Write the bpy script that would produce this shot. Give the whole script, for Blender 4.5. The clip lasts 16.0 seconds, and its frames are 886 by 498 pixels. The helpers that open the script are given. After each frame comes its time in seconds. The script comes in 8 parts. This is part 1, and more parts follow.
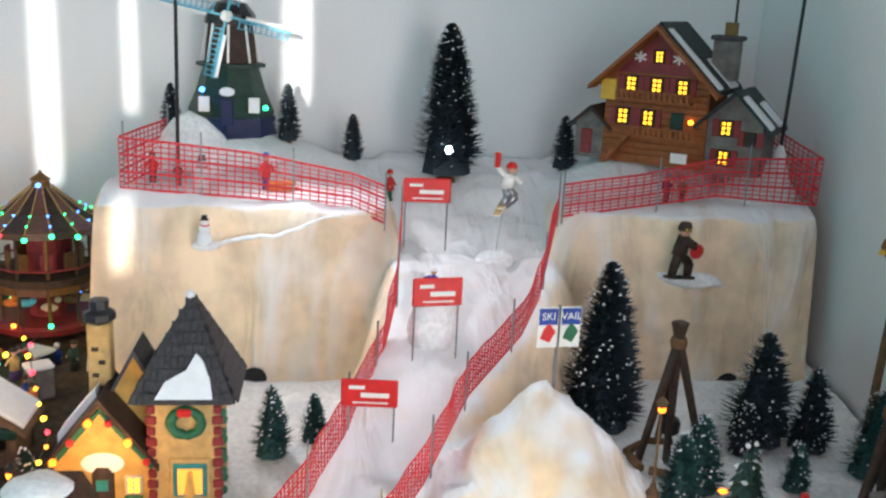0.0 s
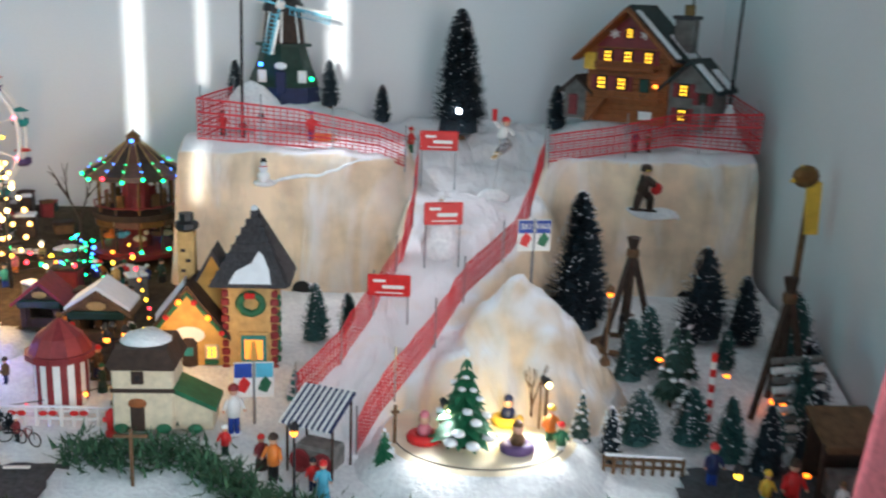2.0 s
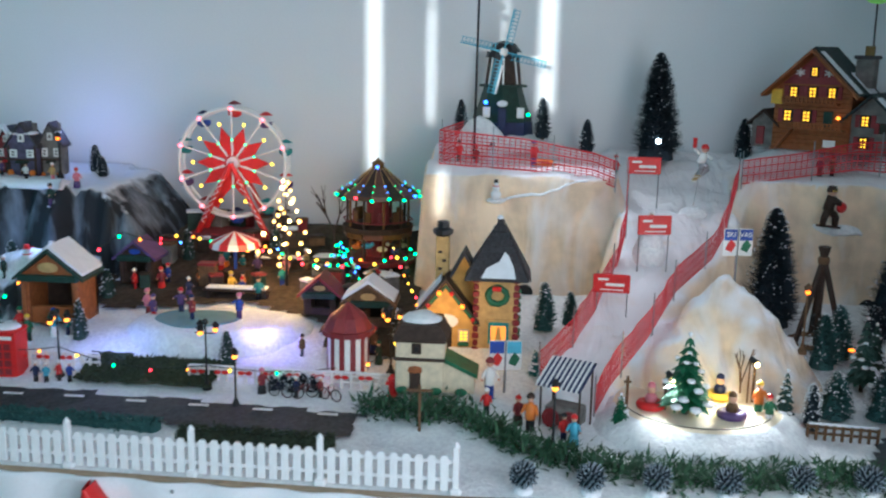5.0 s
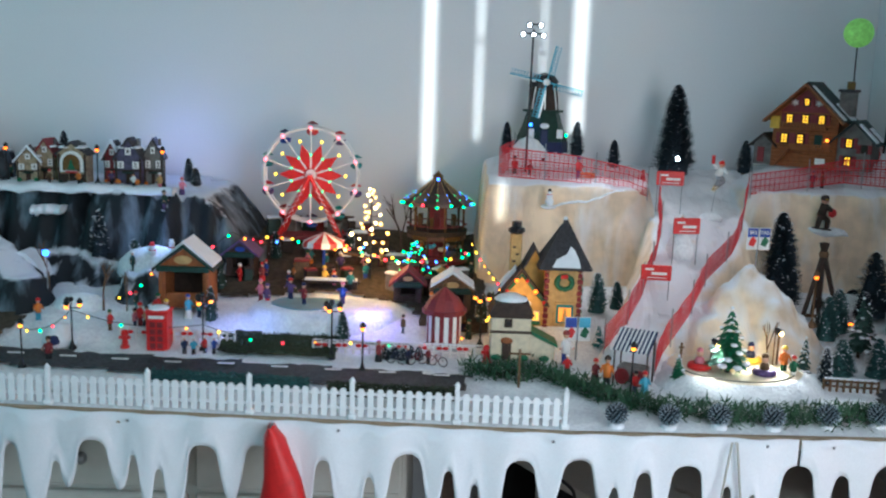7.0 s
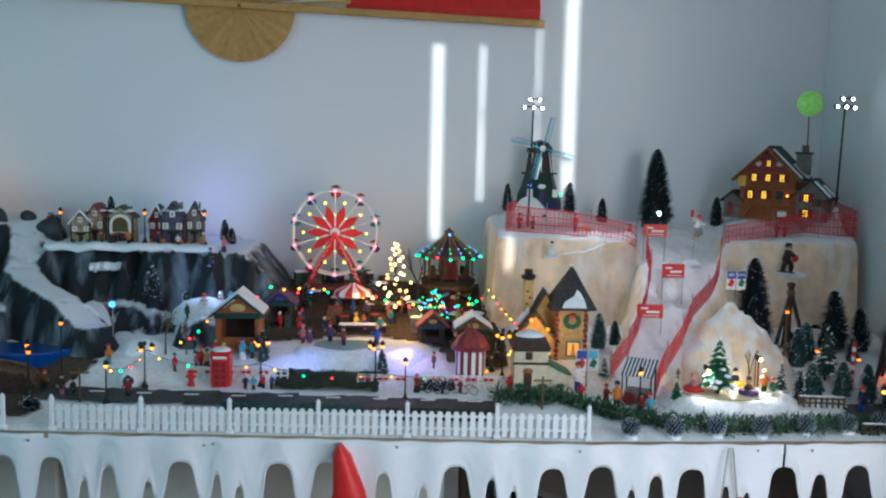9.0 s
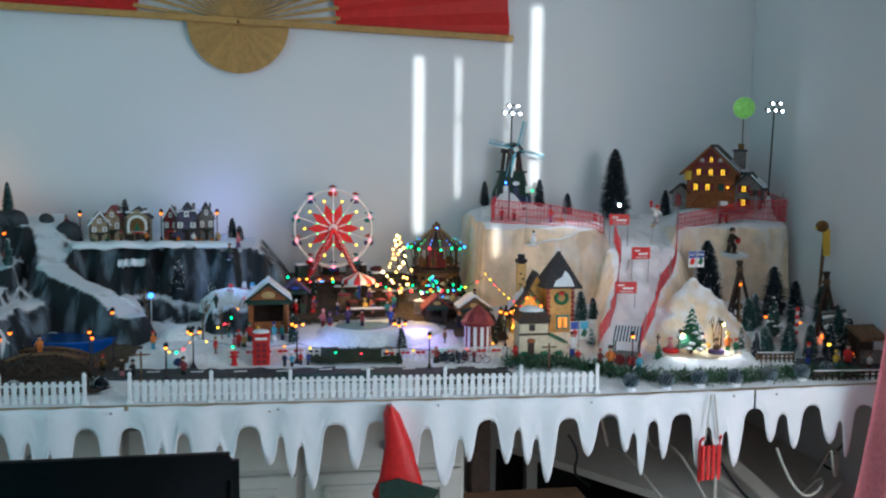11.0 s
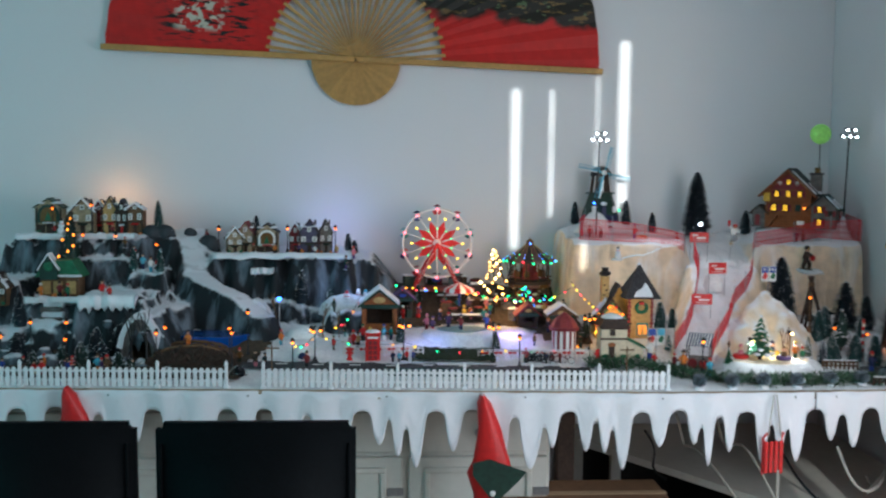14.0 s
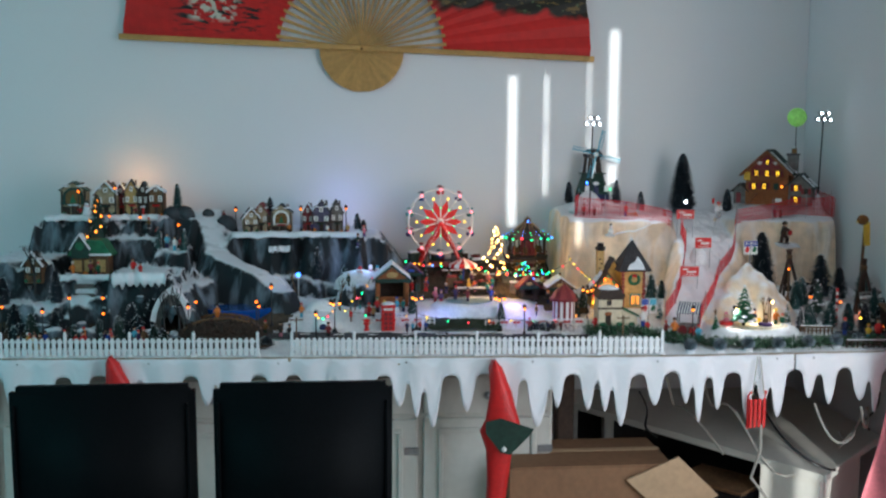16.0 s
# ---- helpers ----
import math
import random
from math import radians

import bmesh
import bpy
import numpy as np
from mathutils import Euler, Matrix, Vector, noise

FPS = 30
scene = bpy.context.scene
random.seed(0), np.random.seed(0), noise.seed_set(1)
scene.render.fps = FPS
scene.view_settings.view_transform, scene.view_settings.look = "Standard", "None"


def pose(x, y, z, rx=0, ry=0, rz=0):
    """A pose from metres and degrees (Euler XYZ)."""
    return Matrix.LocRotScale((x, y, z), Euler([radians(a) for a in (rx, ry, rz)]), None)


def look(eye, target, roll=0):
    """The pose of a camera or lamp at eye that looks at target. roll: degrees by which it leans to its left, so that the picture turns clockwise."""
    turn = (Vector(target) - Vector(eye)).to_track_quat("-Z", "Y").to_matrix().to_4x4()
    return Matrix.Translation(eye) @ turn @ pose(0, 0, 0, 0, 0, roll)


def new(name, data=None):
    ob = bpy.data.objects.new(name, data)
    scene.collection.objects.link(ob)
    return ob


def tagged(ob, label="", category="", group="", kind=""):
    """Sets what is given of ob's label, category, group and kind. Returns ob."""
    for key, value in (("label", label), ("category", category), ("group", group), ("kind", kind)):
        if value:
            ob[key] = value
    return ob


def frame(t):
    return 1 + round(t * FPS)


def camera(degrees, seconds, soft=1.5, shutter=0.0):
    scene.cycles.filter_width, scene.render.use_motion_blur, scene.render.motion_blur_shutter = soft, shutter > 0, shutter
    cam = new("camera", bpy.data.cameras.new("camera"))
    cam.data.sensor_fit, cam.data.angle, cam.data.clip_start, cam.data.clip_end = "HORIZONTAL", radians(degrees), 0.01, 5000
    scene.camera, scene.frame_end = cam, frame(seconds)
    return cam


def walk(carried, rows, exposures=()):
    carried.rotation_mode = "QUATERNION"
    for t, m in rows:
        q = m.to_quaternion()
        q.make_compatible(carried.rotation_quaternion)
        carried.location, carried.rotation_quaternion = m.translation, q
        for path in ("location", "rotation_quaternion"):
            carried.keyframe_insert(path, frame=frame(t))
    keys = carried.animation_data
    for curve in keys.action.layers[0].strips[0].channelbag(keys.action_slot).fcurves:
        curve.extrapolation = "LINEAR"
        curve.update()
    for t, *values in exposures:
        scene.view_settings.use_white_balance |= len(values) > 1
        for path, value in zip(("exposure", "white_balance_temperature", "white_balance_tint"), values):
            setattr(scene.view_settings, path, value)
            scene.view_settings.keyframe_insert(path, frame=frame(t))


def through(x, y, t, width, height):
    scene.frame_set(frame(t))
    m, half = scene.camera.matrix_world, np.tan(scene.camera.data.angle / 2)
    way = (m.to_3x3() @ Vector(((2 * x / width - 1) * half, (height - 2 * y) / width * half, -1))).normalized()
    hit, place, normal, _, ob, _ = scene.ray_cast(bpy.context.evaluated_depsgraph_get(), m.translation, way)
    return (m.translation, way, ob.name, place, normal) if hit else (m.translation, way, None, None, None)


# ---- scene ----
cam = camera(49.2, 16.0, soft=2.2, shutter=0.5)
PATH = [
    (0, (0.118, 0.23, 1.606), (0.351, 2.15, 1.095), 2.8),
    (0.5, (0.132, 0.161, 1.593), (0.307, 2.081, 1.06), 2.8),
    (1, (0.167, 0.031, 1.583), (0.247, 1.956, 1.049), 2.9),
    (1.5, (0.188, -0.07, 1.584), (0.069, 1.837, 0.993), 1.0),
    (2, (0.15, -0.166, 1.577), (0.286, 1.765, 1.076), 2.1),
    (2.5, (0.108, -0.298, 1.577), (0.316, 1.621, 1.054), 1.8),
    (3, (0.093, -0.401, 1.585), (0.121, 1.541, 1.106), 0.9),
    (3.5, (0.076, -0.41, 1.597), (0.02, 1.529, 1.111), 0.5),
    (4, (0.056, -0.384, 1.586), (-0.091, 1.559, 1.135), 0.7),
    (6.5, (-0.248, -0.807, 1.56), (-0.311, 1.154, 1.172), 2.5),
    (7, (-0.336, -0.898, 1.568), (-0.336, 1.07, 1.211), 1.9),
    (7.5, (-0.442, -1.015, 1.571), (-0.402, 0.957, 1.246), 0.9),
    (8, (-0.491, -1.087, 1.577), (-0.387, 0.887, 1.274), 1.6),
    (8.5, (-0.494, -1.156, 1.578), (-0.418, 0.828, 1.337), 1.4),
    (11, (-0.923, -1.546, 1.554), (-0.582, 0.414, 1.347), 0.6),
    (11.5, (-0.947, -1.619, 1.56), (-0.674, 0.353, 1.361), 1.3),
    (12, (-0.922, -1.688, 1.556), (-0.752, 0.293, 1.342), 1.3),
    (12.5, (-0.912, -1.761, 1.564), (-0.731, 0.221, 1.362), 1.3),
    (13, (-0.915, -1.831, 1.568), (-0.754, 0.153, 1.371), 1.2),
    (13.5, (-0.928, -1.868, 1.565), (-0.824, 0.118, 1.356), 1.7),
    (14, (-0.931, -1.919, 1.565), (-0.809, 0.07, 1.398), 0.6),
    (14.5, (-1.002, -2.011, 1.564), (-0.758, -0.033, 1.394), 0.3),
    (15, (-1.033, -2.076, 1.571), (-0.861, -0.091, 1.402), 0.6),
    (15.5, (-1.055, -2.132, 1.574), (-0.889, -0.145, 1.413), 0.6),
    (16, (-1.079, -2.155, 1.579), (-0.898, -0.174, 1.37), 0.3),
]
walk(cam, [(t, look(eye, target, roll)) for t, eye, target, roll in PATH],
     [(0, 0.66, 6200, 7), (0.6, 0.52, 6150, 7), (2.5, 0.26, 5780, 5), (4, 0.10, 5500, 3), (7, 0.06, 5580, 3), (8.5, -0.04, 5600, 4), (12, -0.06, 5750, 5), (16, 0.0, 5900, 6)])

# ---- world and light ----
world = bpy.data.worlds.new("world")
scene.world = world
world.use_nodes = True
sky = world.node_tree.nodes.new("ShaderNodeTexSky")
sky.sky_type = 'NISHITA'
sky.sun_disc = False
SUN_WAY = Vector((0.10, 1.0, -0.12)).normalized()
sky.sun_elevation = radians(7)
sky.sun_rotation = radians(174)
world.node_tree.links.new(sky.outputs[0], world.node_tree.nodes["Background"].inputs[0])
world.node_tree.nodes["Background"].inputs[1].default_value = 0.1


def lamp(kind, name, m, energy, color, **kw):
    d = bpy.data.lights.new(name, kind)
    d.energy, d.color = energy, color
    if "size" in kw:
        d.shape, d.size, d.size_y = "RECTANGLE", kw["size"], kw["size_y"]
    if "radius" in kw:
        d.shadow_soft_size = kw["radius"]
    if "angle" in kw:
        d.angle = radians(kw["angle"])
    ob = new(name, d)
    ob.matrix_world = m
    return ob


lamp("SUN", "sun", look((0, 0, 0), SUN_WAY), 4.5, (1.0, 0.95, 0.86), angle=0.35)
# daylight in the east window opening, with added fills from south and west
# unseen fill hung inside the closed south wall; no window behind it
lamp("AREA", "south_fill_light", look((-1.4, -3.22, 2.2), (-1.1, 2, 1.0)), 17, (0.97, 0.97, 1.0), size=2.6, size_y=1.5)
lamp("AREA", "window_daylight_east", look((0.90, -0.75, 1.35), (-0.7, 0.85, 0.85)), 33, (0.95, 0.97, 1.0), size=1.4, size_y=1.9)
# added teal fill that tints the far left of the north wall
lamp("AREA", "teal_fill_west", look((-4.0, -0.8, 1.75), (-1.6, 2.05, 1.4)), 17, (0.13, 0.83, 0.89), size=1.6, size_y=1.4)


# ---- materials ----
def mat(name, col, rough=0.6, metal=0.0, vary=0.18, scale=40.0, bump=0.15, col2=None, spec=0.4, emit=None, power=0.0, per_object=0.0, island=0.0, big=6.0):
    """A procedural surface: base colour varied at two scales, a roughness map and fine relief."""
    m = bpy.data.materials.new(name)
    m.use_nodes = True
    nt = m.node_tree
    b = nt.nodes["Principled BSDF"]
    b.inputs["Roughness"].default_value = rough
    b.inputs["Metallic"].default_value = metal
    b.inputs["Specular IOR Level"].default_value = spec
    L = nt.links.new
    tc = nt.nodes.new("ShaderNodeTexCoord")
    n1 = nt.nodes.new("ShaderNodeTexNoise")
    n1.inputs["Scale"].default_value = scale
    n1.inputs["Detail"].default_value = 5
    n2 = nt.nodes.new("ShaderNodeTexNoise")
    n2.inputs["Scale"].default_value = big
    n2.inputs["Detail"].default_value = 3
    L(tc.outputs["Object"], n1.inputs["Vector"])
    L(tc.outputs["Object"], n2.inputs["Vector"])
    add = nt.nodes.new("ShaderNodeMath")
    add.operation = "ADD"
    L(n1.outputs[0], add.inputs[0])
    L(n2.outputs[0], add.inputs[1])
    last = add.outputs[0]
    if per_object or island:
        src = nt.nodes.new("ShaderNodeObjectInfo" if per_object else "ShaderNodeNewGeometry")
        k = nt.nodes.new("ShaderNodeMath")
        k.operation = "MULTIPLY_ADD"
        L(src.outputs["Random" if per_object else "Random Per Island"], k.inputs[0])
        k.inputs[1].default_value = per_object or island
        L(last, k.inputs[2])
        last = k.outputs[0]
    ramp = nt.nodes.new("ShaderNodeValToRGB")
    c2 = col2 or tuple(min(1, c * (1 + vary)) for c in col)
    c1 = col if col2 else tuple(c * (1 - vary) for c in col)
    lo, hi = 0.75, 1.25 + (per_object or island)
    mp = nt.nodes.new("ShaderNodeMapRange")
    mp.inputs["From Min"].default_value, mp.inputs["From Max"].default_value = lo, hi
    L(last, mp.inputs[0])
    ramp.color_ramp.elements[0].color = (*c1, 1)
    ramp.color_ramp.elements[1].color = (*c2, 1)
    L(mp.outputs[0], ramp.inputs[0])
    L(ramp.outputs[0], b.inputs["Base Color"])
    rm = nt.nodes.new("ShaderNodeMapRange")
    rm.inputs["To Min"].default_value, rm.inputs["To Max"].default_value = max(0, rough - 0.1), min(1, rough + 0.1)
    L(n2.outputs[0], rm.inputs[0])
    L(rm.outputs[0], b.inputs["Roughness"])
    if bump:
        bp = nt.nodes.new("ShaderNodeBump")
        bp.inputs["Strength"].default_value = bump
        bp.inputs["Distance"].default_value = 0.004
        L(n1.outputs[0], bp.inputs["Height"])
        L(bp.outputs[0], b.inputs["Normal"])
    if emit:
        b.inputs["Emission Color"].default_value = (*emit, 1)
        b.inputs["Emission Strength"].default_value = power
    return m


def slope_mat(name, flat, steep, lo, hi, scale=30.0, bump=0.4, rough=0.85, streak=None, folds=False):
    """One covering on level ground and another on steep faces, with a ragged border between them."""
    m = mat(name, steep, rough, scale=scale, bump=bump, vary=0.2)
    nt = m.node_tree
    L = nt.links.new
    b = nt.nodes["Principled BSDF"]
    old = b.inputs["Base Color"].links[0].from_socket
    if streak:
        tc = nt.nodes.new("ShaderNodeTexCoord")
        mp = nt.nodes.new("ShaderNodeMapping")
        mp.inputs["Scale"].default_value = (17, 17, 3.6)
        ns = nt.nodes.new("ShaderNodeTexNoise")
        ns.inputs["Scale"].default_value = 1.0
        ns.inputs["Detail"].default_value = 4
        L(tc.outputs["Object"], mp.inputs[0])
        L(mp.outputs[0], ns.inputs["Vector"])
        r = nt.nodes.new("ShaderNodeMapRange")
        r.inputs["From Min"].default_value, r.inputs["From Max"].default_value = 0.49, 0.74
        L(ns.outputs[0], r.inputs[0])
        mx = nt.nodes.new("ShaderNodeMix")
        mx.data_type = "RGBA"
        L(r.outputs[0], mx.inputs["Factor"])
        L(old, mx.inputs["A"])
        mx.inputs["B"].default_value = (*streak, 1)
        old = mx.outputs["Result"]
    g = nt.nodes.new("ShaderNodeNewGeometry")
    sx = nt.nodes.new("ShaderNodeSeparateXYZ")
    L(g.outputs["Normal"], sx.inputs[0])
    n = nt.nodes.new("ShaderNodeTexNoise")
    n.inputs["Scale"].default_value = 18
    n.inputs["Detail"].default_value = 4
    tc2 = nt.nodes.new("ShaderNodeTexCoord")
    L(tc2.outputs["Object"], n.inputs["Vector"])
    a = nt.nodes.new("ShaderNodeMath")
    a.operation = "MULTIPLY_ADD"
    a.inputs[1].default_value = 0.35
    L(n.outputs[0], a.inputs[0])
    L(sx.outputs["Z"], a.inputs[2])
    r2 = nt.nodes.new("ShaderNodeMapRange")
    r2.inputs["From Min"].default_value, r2.inputs["From Max"].default_value = lo + 0.17, hi + 0.17
    L(a.outputs[0], r2.inputs[0])
    mx2 = nt.nodes.new("ShaderNodeMix")
    mx2.data_type = "RGBA"
    L(r2.outputs[0], mx2.inputs["Factor"])
    L(old, mx2.inputs["A"])
    mx2.inputs["B"].default_value = (*flat, 1)
    L(mx2.outputs["Result"], b.inputs["Base Color"])
    if folds:
        # soft creases of stretched cloth, with pale snow dust clinging along them
        tc3 = nt.nodes.new("ShaderNodeTexCoord")
        mp3 = nt.nodes.new("ShaderNodeMapping")
        mp3.inputs["Rotation"].default_value = (0, radians(28), 0)
        mp3.inputs["Scale"].default_value = (13, 6, 4)
        n3 = nt.nodes.new("ShaderNodeTexNoise")
        n3.inputs["Scale"].default_value = 1.0
        n3.inputs["Detail"].default_value = 3
        n3.inputs["Distortion"].default_value = 0.6
        L(tc3.outputs["Object"], mp3.inputs[0])
        L(mp3.outputs[0], n3.inputs["Vector"])
        b3 = nt.nodes.new("ShaderNodeBump")
        b3.inputs["Strength"].default_value = 0.8
        b3.inputs["Distance"].default_value = 0.035
        L(n3.outputs[0], b3.inputs["Height"])
        L(b.inputs["Normal"].links[0].from_socket, b3.inputs["Normal"])
        L(b3.outputs[0], b.inputs["Normal"])
        r3 = nt.nodes.new("ShaderNodeMapRange")
        r3.inputs["From Min"].default_value, r3.inputs["From Max"].default_value = 0.50, 0.72
        r3.inputs["To Max"].default_value = 0.75
        L(n3.outputs[0], r3.inputs[0])
        mx3 = nt.nodes.new("ShaderNodeMix")
        mx3.data_type = "RGBA"
        L(r3.outputs[0], mx3.inputs["Factor"])
        L(mx2.outputs["Result"], mx3.inputs["A"])
        mx3.inputs["B"].default_value = (*flat, 1)
        L(mx3.outputs["Result"], b.inputs["Base Color"])
    return m


def glow(name, col, power):
    m = mat(name, tuple(min(1, c * 0.9) for c in col), 0.3, vary=0.05, bump=0, emit=col, power=power)
    return m


M = {
    "wall": mat("painted_wall", (0.74, 0.75, 0.77), 0.85, vary=0.025, scale=220, bump=0.06, big=1.2),
    "ceiling": mat("ceiling_paint", (0.8, 0.8, 0.8), 0.9, vary=0.02, scale=150, bump=0.05),
    "floor": mat("floor_tile", (0.42, 0.36, 0.3), 0.4, vary=0.15, scale=12, bump=0.05),
    "snow": mat("cotton_snow", (0.86, 0.88, 0.91), 0.95, vary=0.13, scale=130, bump=0.9, big=14),
    "snowp": mat("painted_snow", (0.82, 0.84, 0.88), 0.7, vary=0.06, scale=60, bump=0.25),
    "felt": mat("white_felt", (0.86, 0.87, 0.91), 0.95, vary=0.05, scale=400, bump=0.25, big=5),
    "board": mat("raw_board", (0.36, 0.27, 0.18), 0.8, vary=0.2, scale=60, bump=0.2),
    "fence": mat("white_plastic", (0.80, 0.82, 0.84), 0.4, vary=0.05, scale=60, bump=0.05),
    "hill": slope_mat("draped_hill", (0.86, 0.85, 0.87), (0.80, 0.63, 0.45), 0.50, 0.82, scale=22, bump=0.6, rough=0.75, folds=True),
    "rock": slope_mat("painted_rock", (0.74, 0.77, 0.82), (0.010, 0.014, 0.018), 0.70, 0.86, scale=26, bump=0.9, rough=0.7, streak=(0.25, 0.31, 0.37)),
    "cream": mat("cream_cloth", (0.84, 0.73, 0.55), 0.8, vary=0.08, scale=30, bump=0.2),
    "red_net": mat("red_net", (0.62, 0.03, 0.045), 0.5, vary=0.15, scale=80, bump=0.1),
    "red": mat("red_paint", (0.60, 0.02, 0.02), 0.4, vary=0.15, scale=60, bump=0.08),
    "darkred": mat("dark_red_paint", (0.22, 0.025, 0.03), 0.5, vary=0.2, scale=90, bump=0.2),
    "white": mat("white_paint", (0.80, 0.79, 0.77), 0.5, vary=0.06, scale=70, bump=0.1),
    "metal": mat("grey_metal", (0.35, 0.36, 0.38), 0.35, metal=0.9, vary=0.15, scale=80, bump=0.05),
    "black": mat("black_paint", (0.012, 0.012, 0.014), 0.4, vary=0.3, scale=60, bump=0.08),
    "leather": mat("black_leather", (0.004, 0.005, 0.006), 0.5, vary=0.3, scale=160, bump=0.12, spec=0.05),
    "road": mat("toy_asphalt", (0.055, 0.060, 0.065), 0.8, vary=0.45, scale=120, bump=0.5),
    "earth": mat("brown_ground_mat", (0.06, 0.045, 0.03), 0.95, vary=0.5, scale=70, bump=0.8),
    "grass": mat("moss", (0.045, 0.06, 0.035), 0.95, vary=0.5, scale=150, bump=0.9),
    "pine": mat("bottlebrush_green", (0.018, 0.050, 0.038), 0.8, vary=0.5, scale=200, bump=0.2, island=0.5, col2=(0.055, 0.105, 0.09)),
    "pine_dark": mat("bottlebrush_dark", (0.010, 0.018, 0.026), 0.8, vary=0.5, scale=200, bump=0.2, island=0.5, col2=(0.035, 0.055, 0.075)),
    "pine_teal": mat("bottlebrush_teal", (0.015, 0.06, 0.06), 0.8, vary=0.5, scale=200, bump=0.2, island=0.5, col2=(0.07, 0.17, 0.16)),
    "green": mat("green_paint", (0.02, 0.13, 0.06), 0.5, vary=0.3, scale=60, bump=0.2),
    "darkgreen": mat("dark_green_paint", (0.012, 0.04, 0.028), 0.5, vary=0.3, scale=70, bump=0.25),
    "teal": mat("teal_paint", (0.03, 0.22, 0.22), 0.5, vary=0.25, scale=60, bump=0.1),
    "wood": mat("brown_wood", (0.14, 0.075, 0.035), 0.7, vary=0.4, scale=70, bump=0.4),
    "orange_wood": mat("orange_wood", (0.28, 0.088, 0.024), 0.6, vary=0.3, scale=90, bump=0.3),
    "darkwood": mat("dark_wood", (0.045, 0.026, 0.018), 0.7, vary=0.4, scale=80, bump=0.4),
    "slate": mat("slate_roof", (0.055, 0.052, 0.058), 0.75, vary=0.4, scale=150, bump=0.6),
    "greenslate": mat("green_slate_roof", (0.022, 0.035, 0.036), 0.7, vary=0.4, scale=150, bump=0.6),
    "stucco": mat("ochre_stucco", (0.50, 0.33, 0.13), 0.8, vary=0.2, scale=90, bump=0.35),
    "stucco_pale": mat("cream_stucco", (0.66, 0.56, 0.40), 0.8, vary=0.15, scale=90, bump=0.3),
    "dark_rock": mat("dark_painted_rock", (0.012, 0.016, 0.020), 0.7, scale=30, bump=0.8, col2=(0.05, 0.06, 0.07)),
    "worn_cream": mat("worn_cream_plaster", (0.36, 0.28, 0.18), 0.8, vary=0.4, scale=110, bump=0.4, big=30),
    "brick": mat("brick_red_paint", (0.30, 0.045, 0.045), 0.5, vary=0.2, scale=70, bump=0.15),
    "frost_blue": mat("frosted_scales", (0.42, 0.50, 0.56), 0.8, vary=0.4, scale=200, bump=0.4),
    "garland": mat("garland_needles", (0.015, 0.055, 0.028), 0.8, scale=200, bump=0.2, island=0.5, col2=(0.075, 0.17, 0.085)),
    "stone": mat("grey_stone", (0.17, 0.16, 0.15), 0.85, vary=0.4, scale=60, bump=0.7),
    "blue": mat("blue_paint", (0.02, 0.06, 0.32), 0.4, vary=0.3, scale=60, bump=0.1),
    "lightblue": mat("light_blue_paint", (0.10, 0.40, 0.55), 0.5, vary=0.2, scale=60, bump=0.1),
    "navy": mat("navy_paint", (0.012, 0.02, 0.08), 0.5, vary=0.3, scale=60, bump=0.1),
    "violet": mat("dull_violet_paint", (0.085, 0.075, 0.13), 0.7, vary=0.4, scale=90, bump=0.3),
    "purple": mat("purple_paint", (0.09, 0.05, 0.15), 0.5, vary=0.3, scale=60, bump=0.1),
    "skin": mat("painted_resin_flesh", (0.62, 0.36, 0.25), 0.5, vary=0.1, scale=60, bump=0.05),
    "orange": mat("orange_paint", (0.72, 0.20, 0.03), 0.5, vary=0.2, scale=60, bump=0.1),
    "yellow": mat("yellow_paint", (0.75, 0.48, 0.05), 0.5, vary=0.2, scale=60, bump=0.1),
    "pink": mat("pink_paint", (0.65, 0.20, 0.25), 0.5, vary=0.2, scale=60, bump=0.1),
    "ice": mat("pond_ice", (0.14, 0.30, 0.36), 0.35, vary=0.15, scale=25, bump=0.05, spec=0.6),
    "water": mat("blue_resin_water", (0.01, 0.07, 0.30), 0.1, vary=0.3, scale=30, bump=0.2, spec=0.6),
    "umber": mat("umber_lacquer", (0.13, 0.055, 0.035), 0.45, vary=0.3, scale=80, bump=0.2),
    "gold": mat("old_gold", (0.17, 0.085, 0.025), 0.45, metal=0.4, vary=0.3, scale=80, bump=0.2),
    "cabinet": mat("white_lacquer", (0.63, 0.61, 0.56), 0.4, vary=0.05, scale=30, bump=0.04),
    "card": mat("cardboard", (0.24, 0.13, 0.07), 0.85, vary=0.12, scale=50, bump=0.1),
    "cardlight": mat("cardboard_inside", (0.48, 0.33, 0.20), 0.85, vary=0.1, scale=50, bump=0.1),
    "bamboo": mat("bamboo", (0.42, 0.24, 0.07), 0.5, vary=0.3, scale=60, bump=0.2, per_object=0.4),
    "moon": mat("moon_green", (0.24, 0.50, 0.12), 0.6, vary=0.35, scale=90, bump=0.3, emit=(0.3, 0.75, 0.15), power=0.25),
    "drape": mat("pink_sheer", (0.80, 0.24, 0.28), 0.7, vary=0.15, scale=120, bump=0.2),
    "cable": mat("pale_cable", (0.45, 0.43, 0.38), 0.5, vary=0.1, bump=0.05),
    "wire": mat("dark_green_wire", (0.01, 0.02, 0.012), 0.5, vary=0.2, bump=0.05),
    "L_win": glow("lit_window", (1.0, 0.50, 0.02), 2.2),
    "L_warm": glow("warm_bulb", (1.0, 0.62, 0.22), 12.0),
    "L_gold": glow("golden_bulb", (1.0, 0.50, 0.12), 6.0),
    "L_amber": glow("amber_bulb", (1.0, 0.28, 0.02), 4.0),
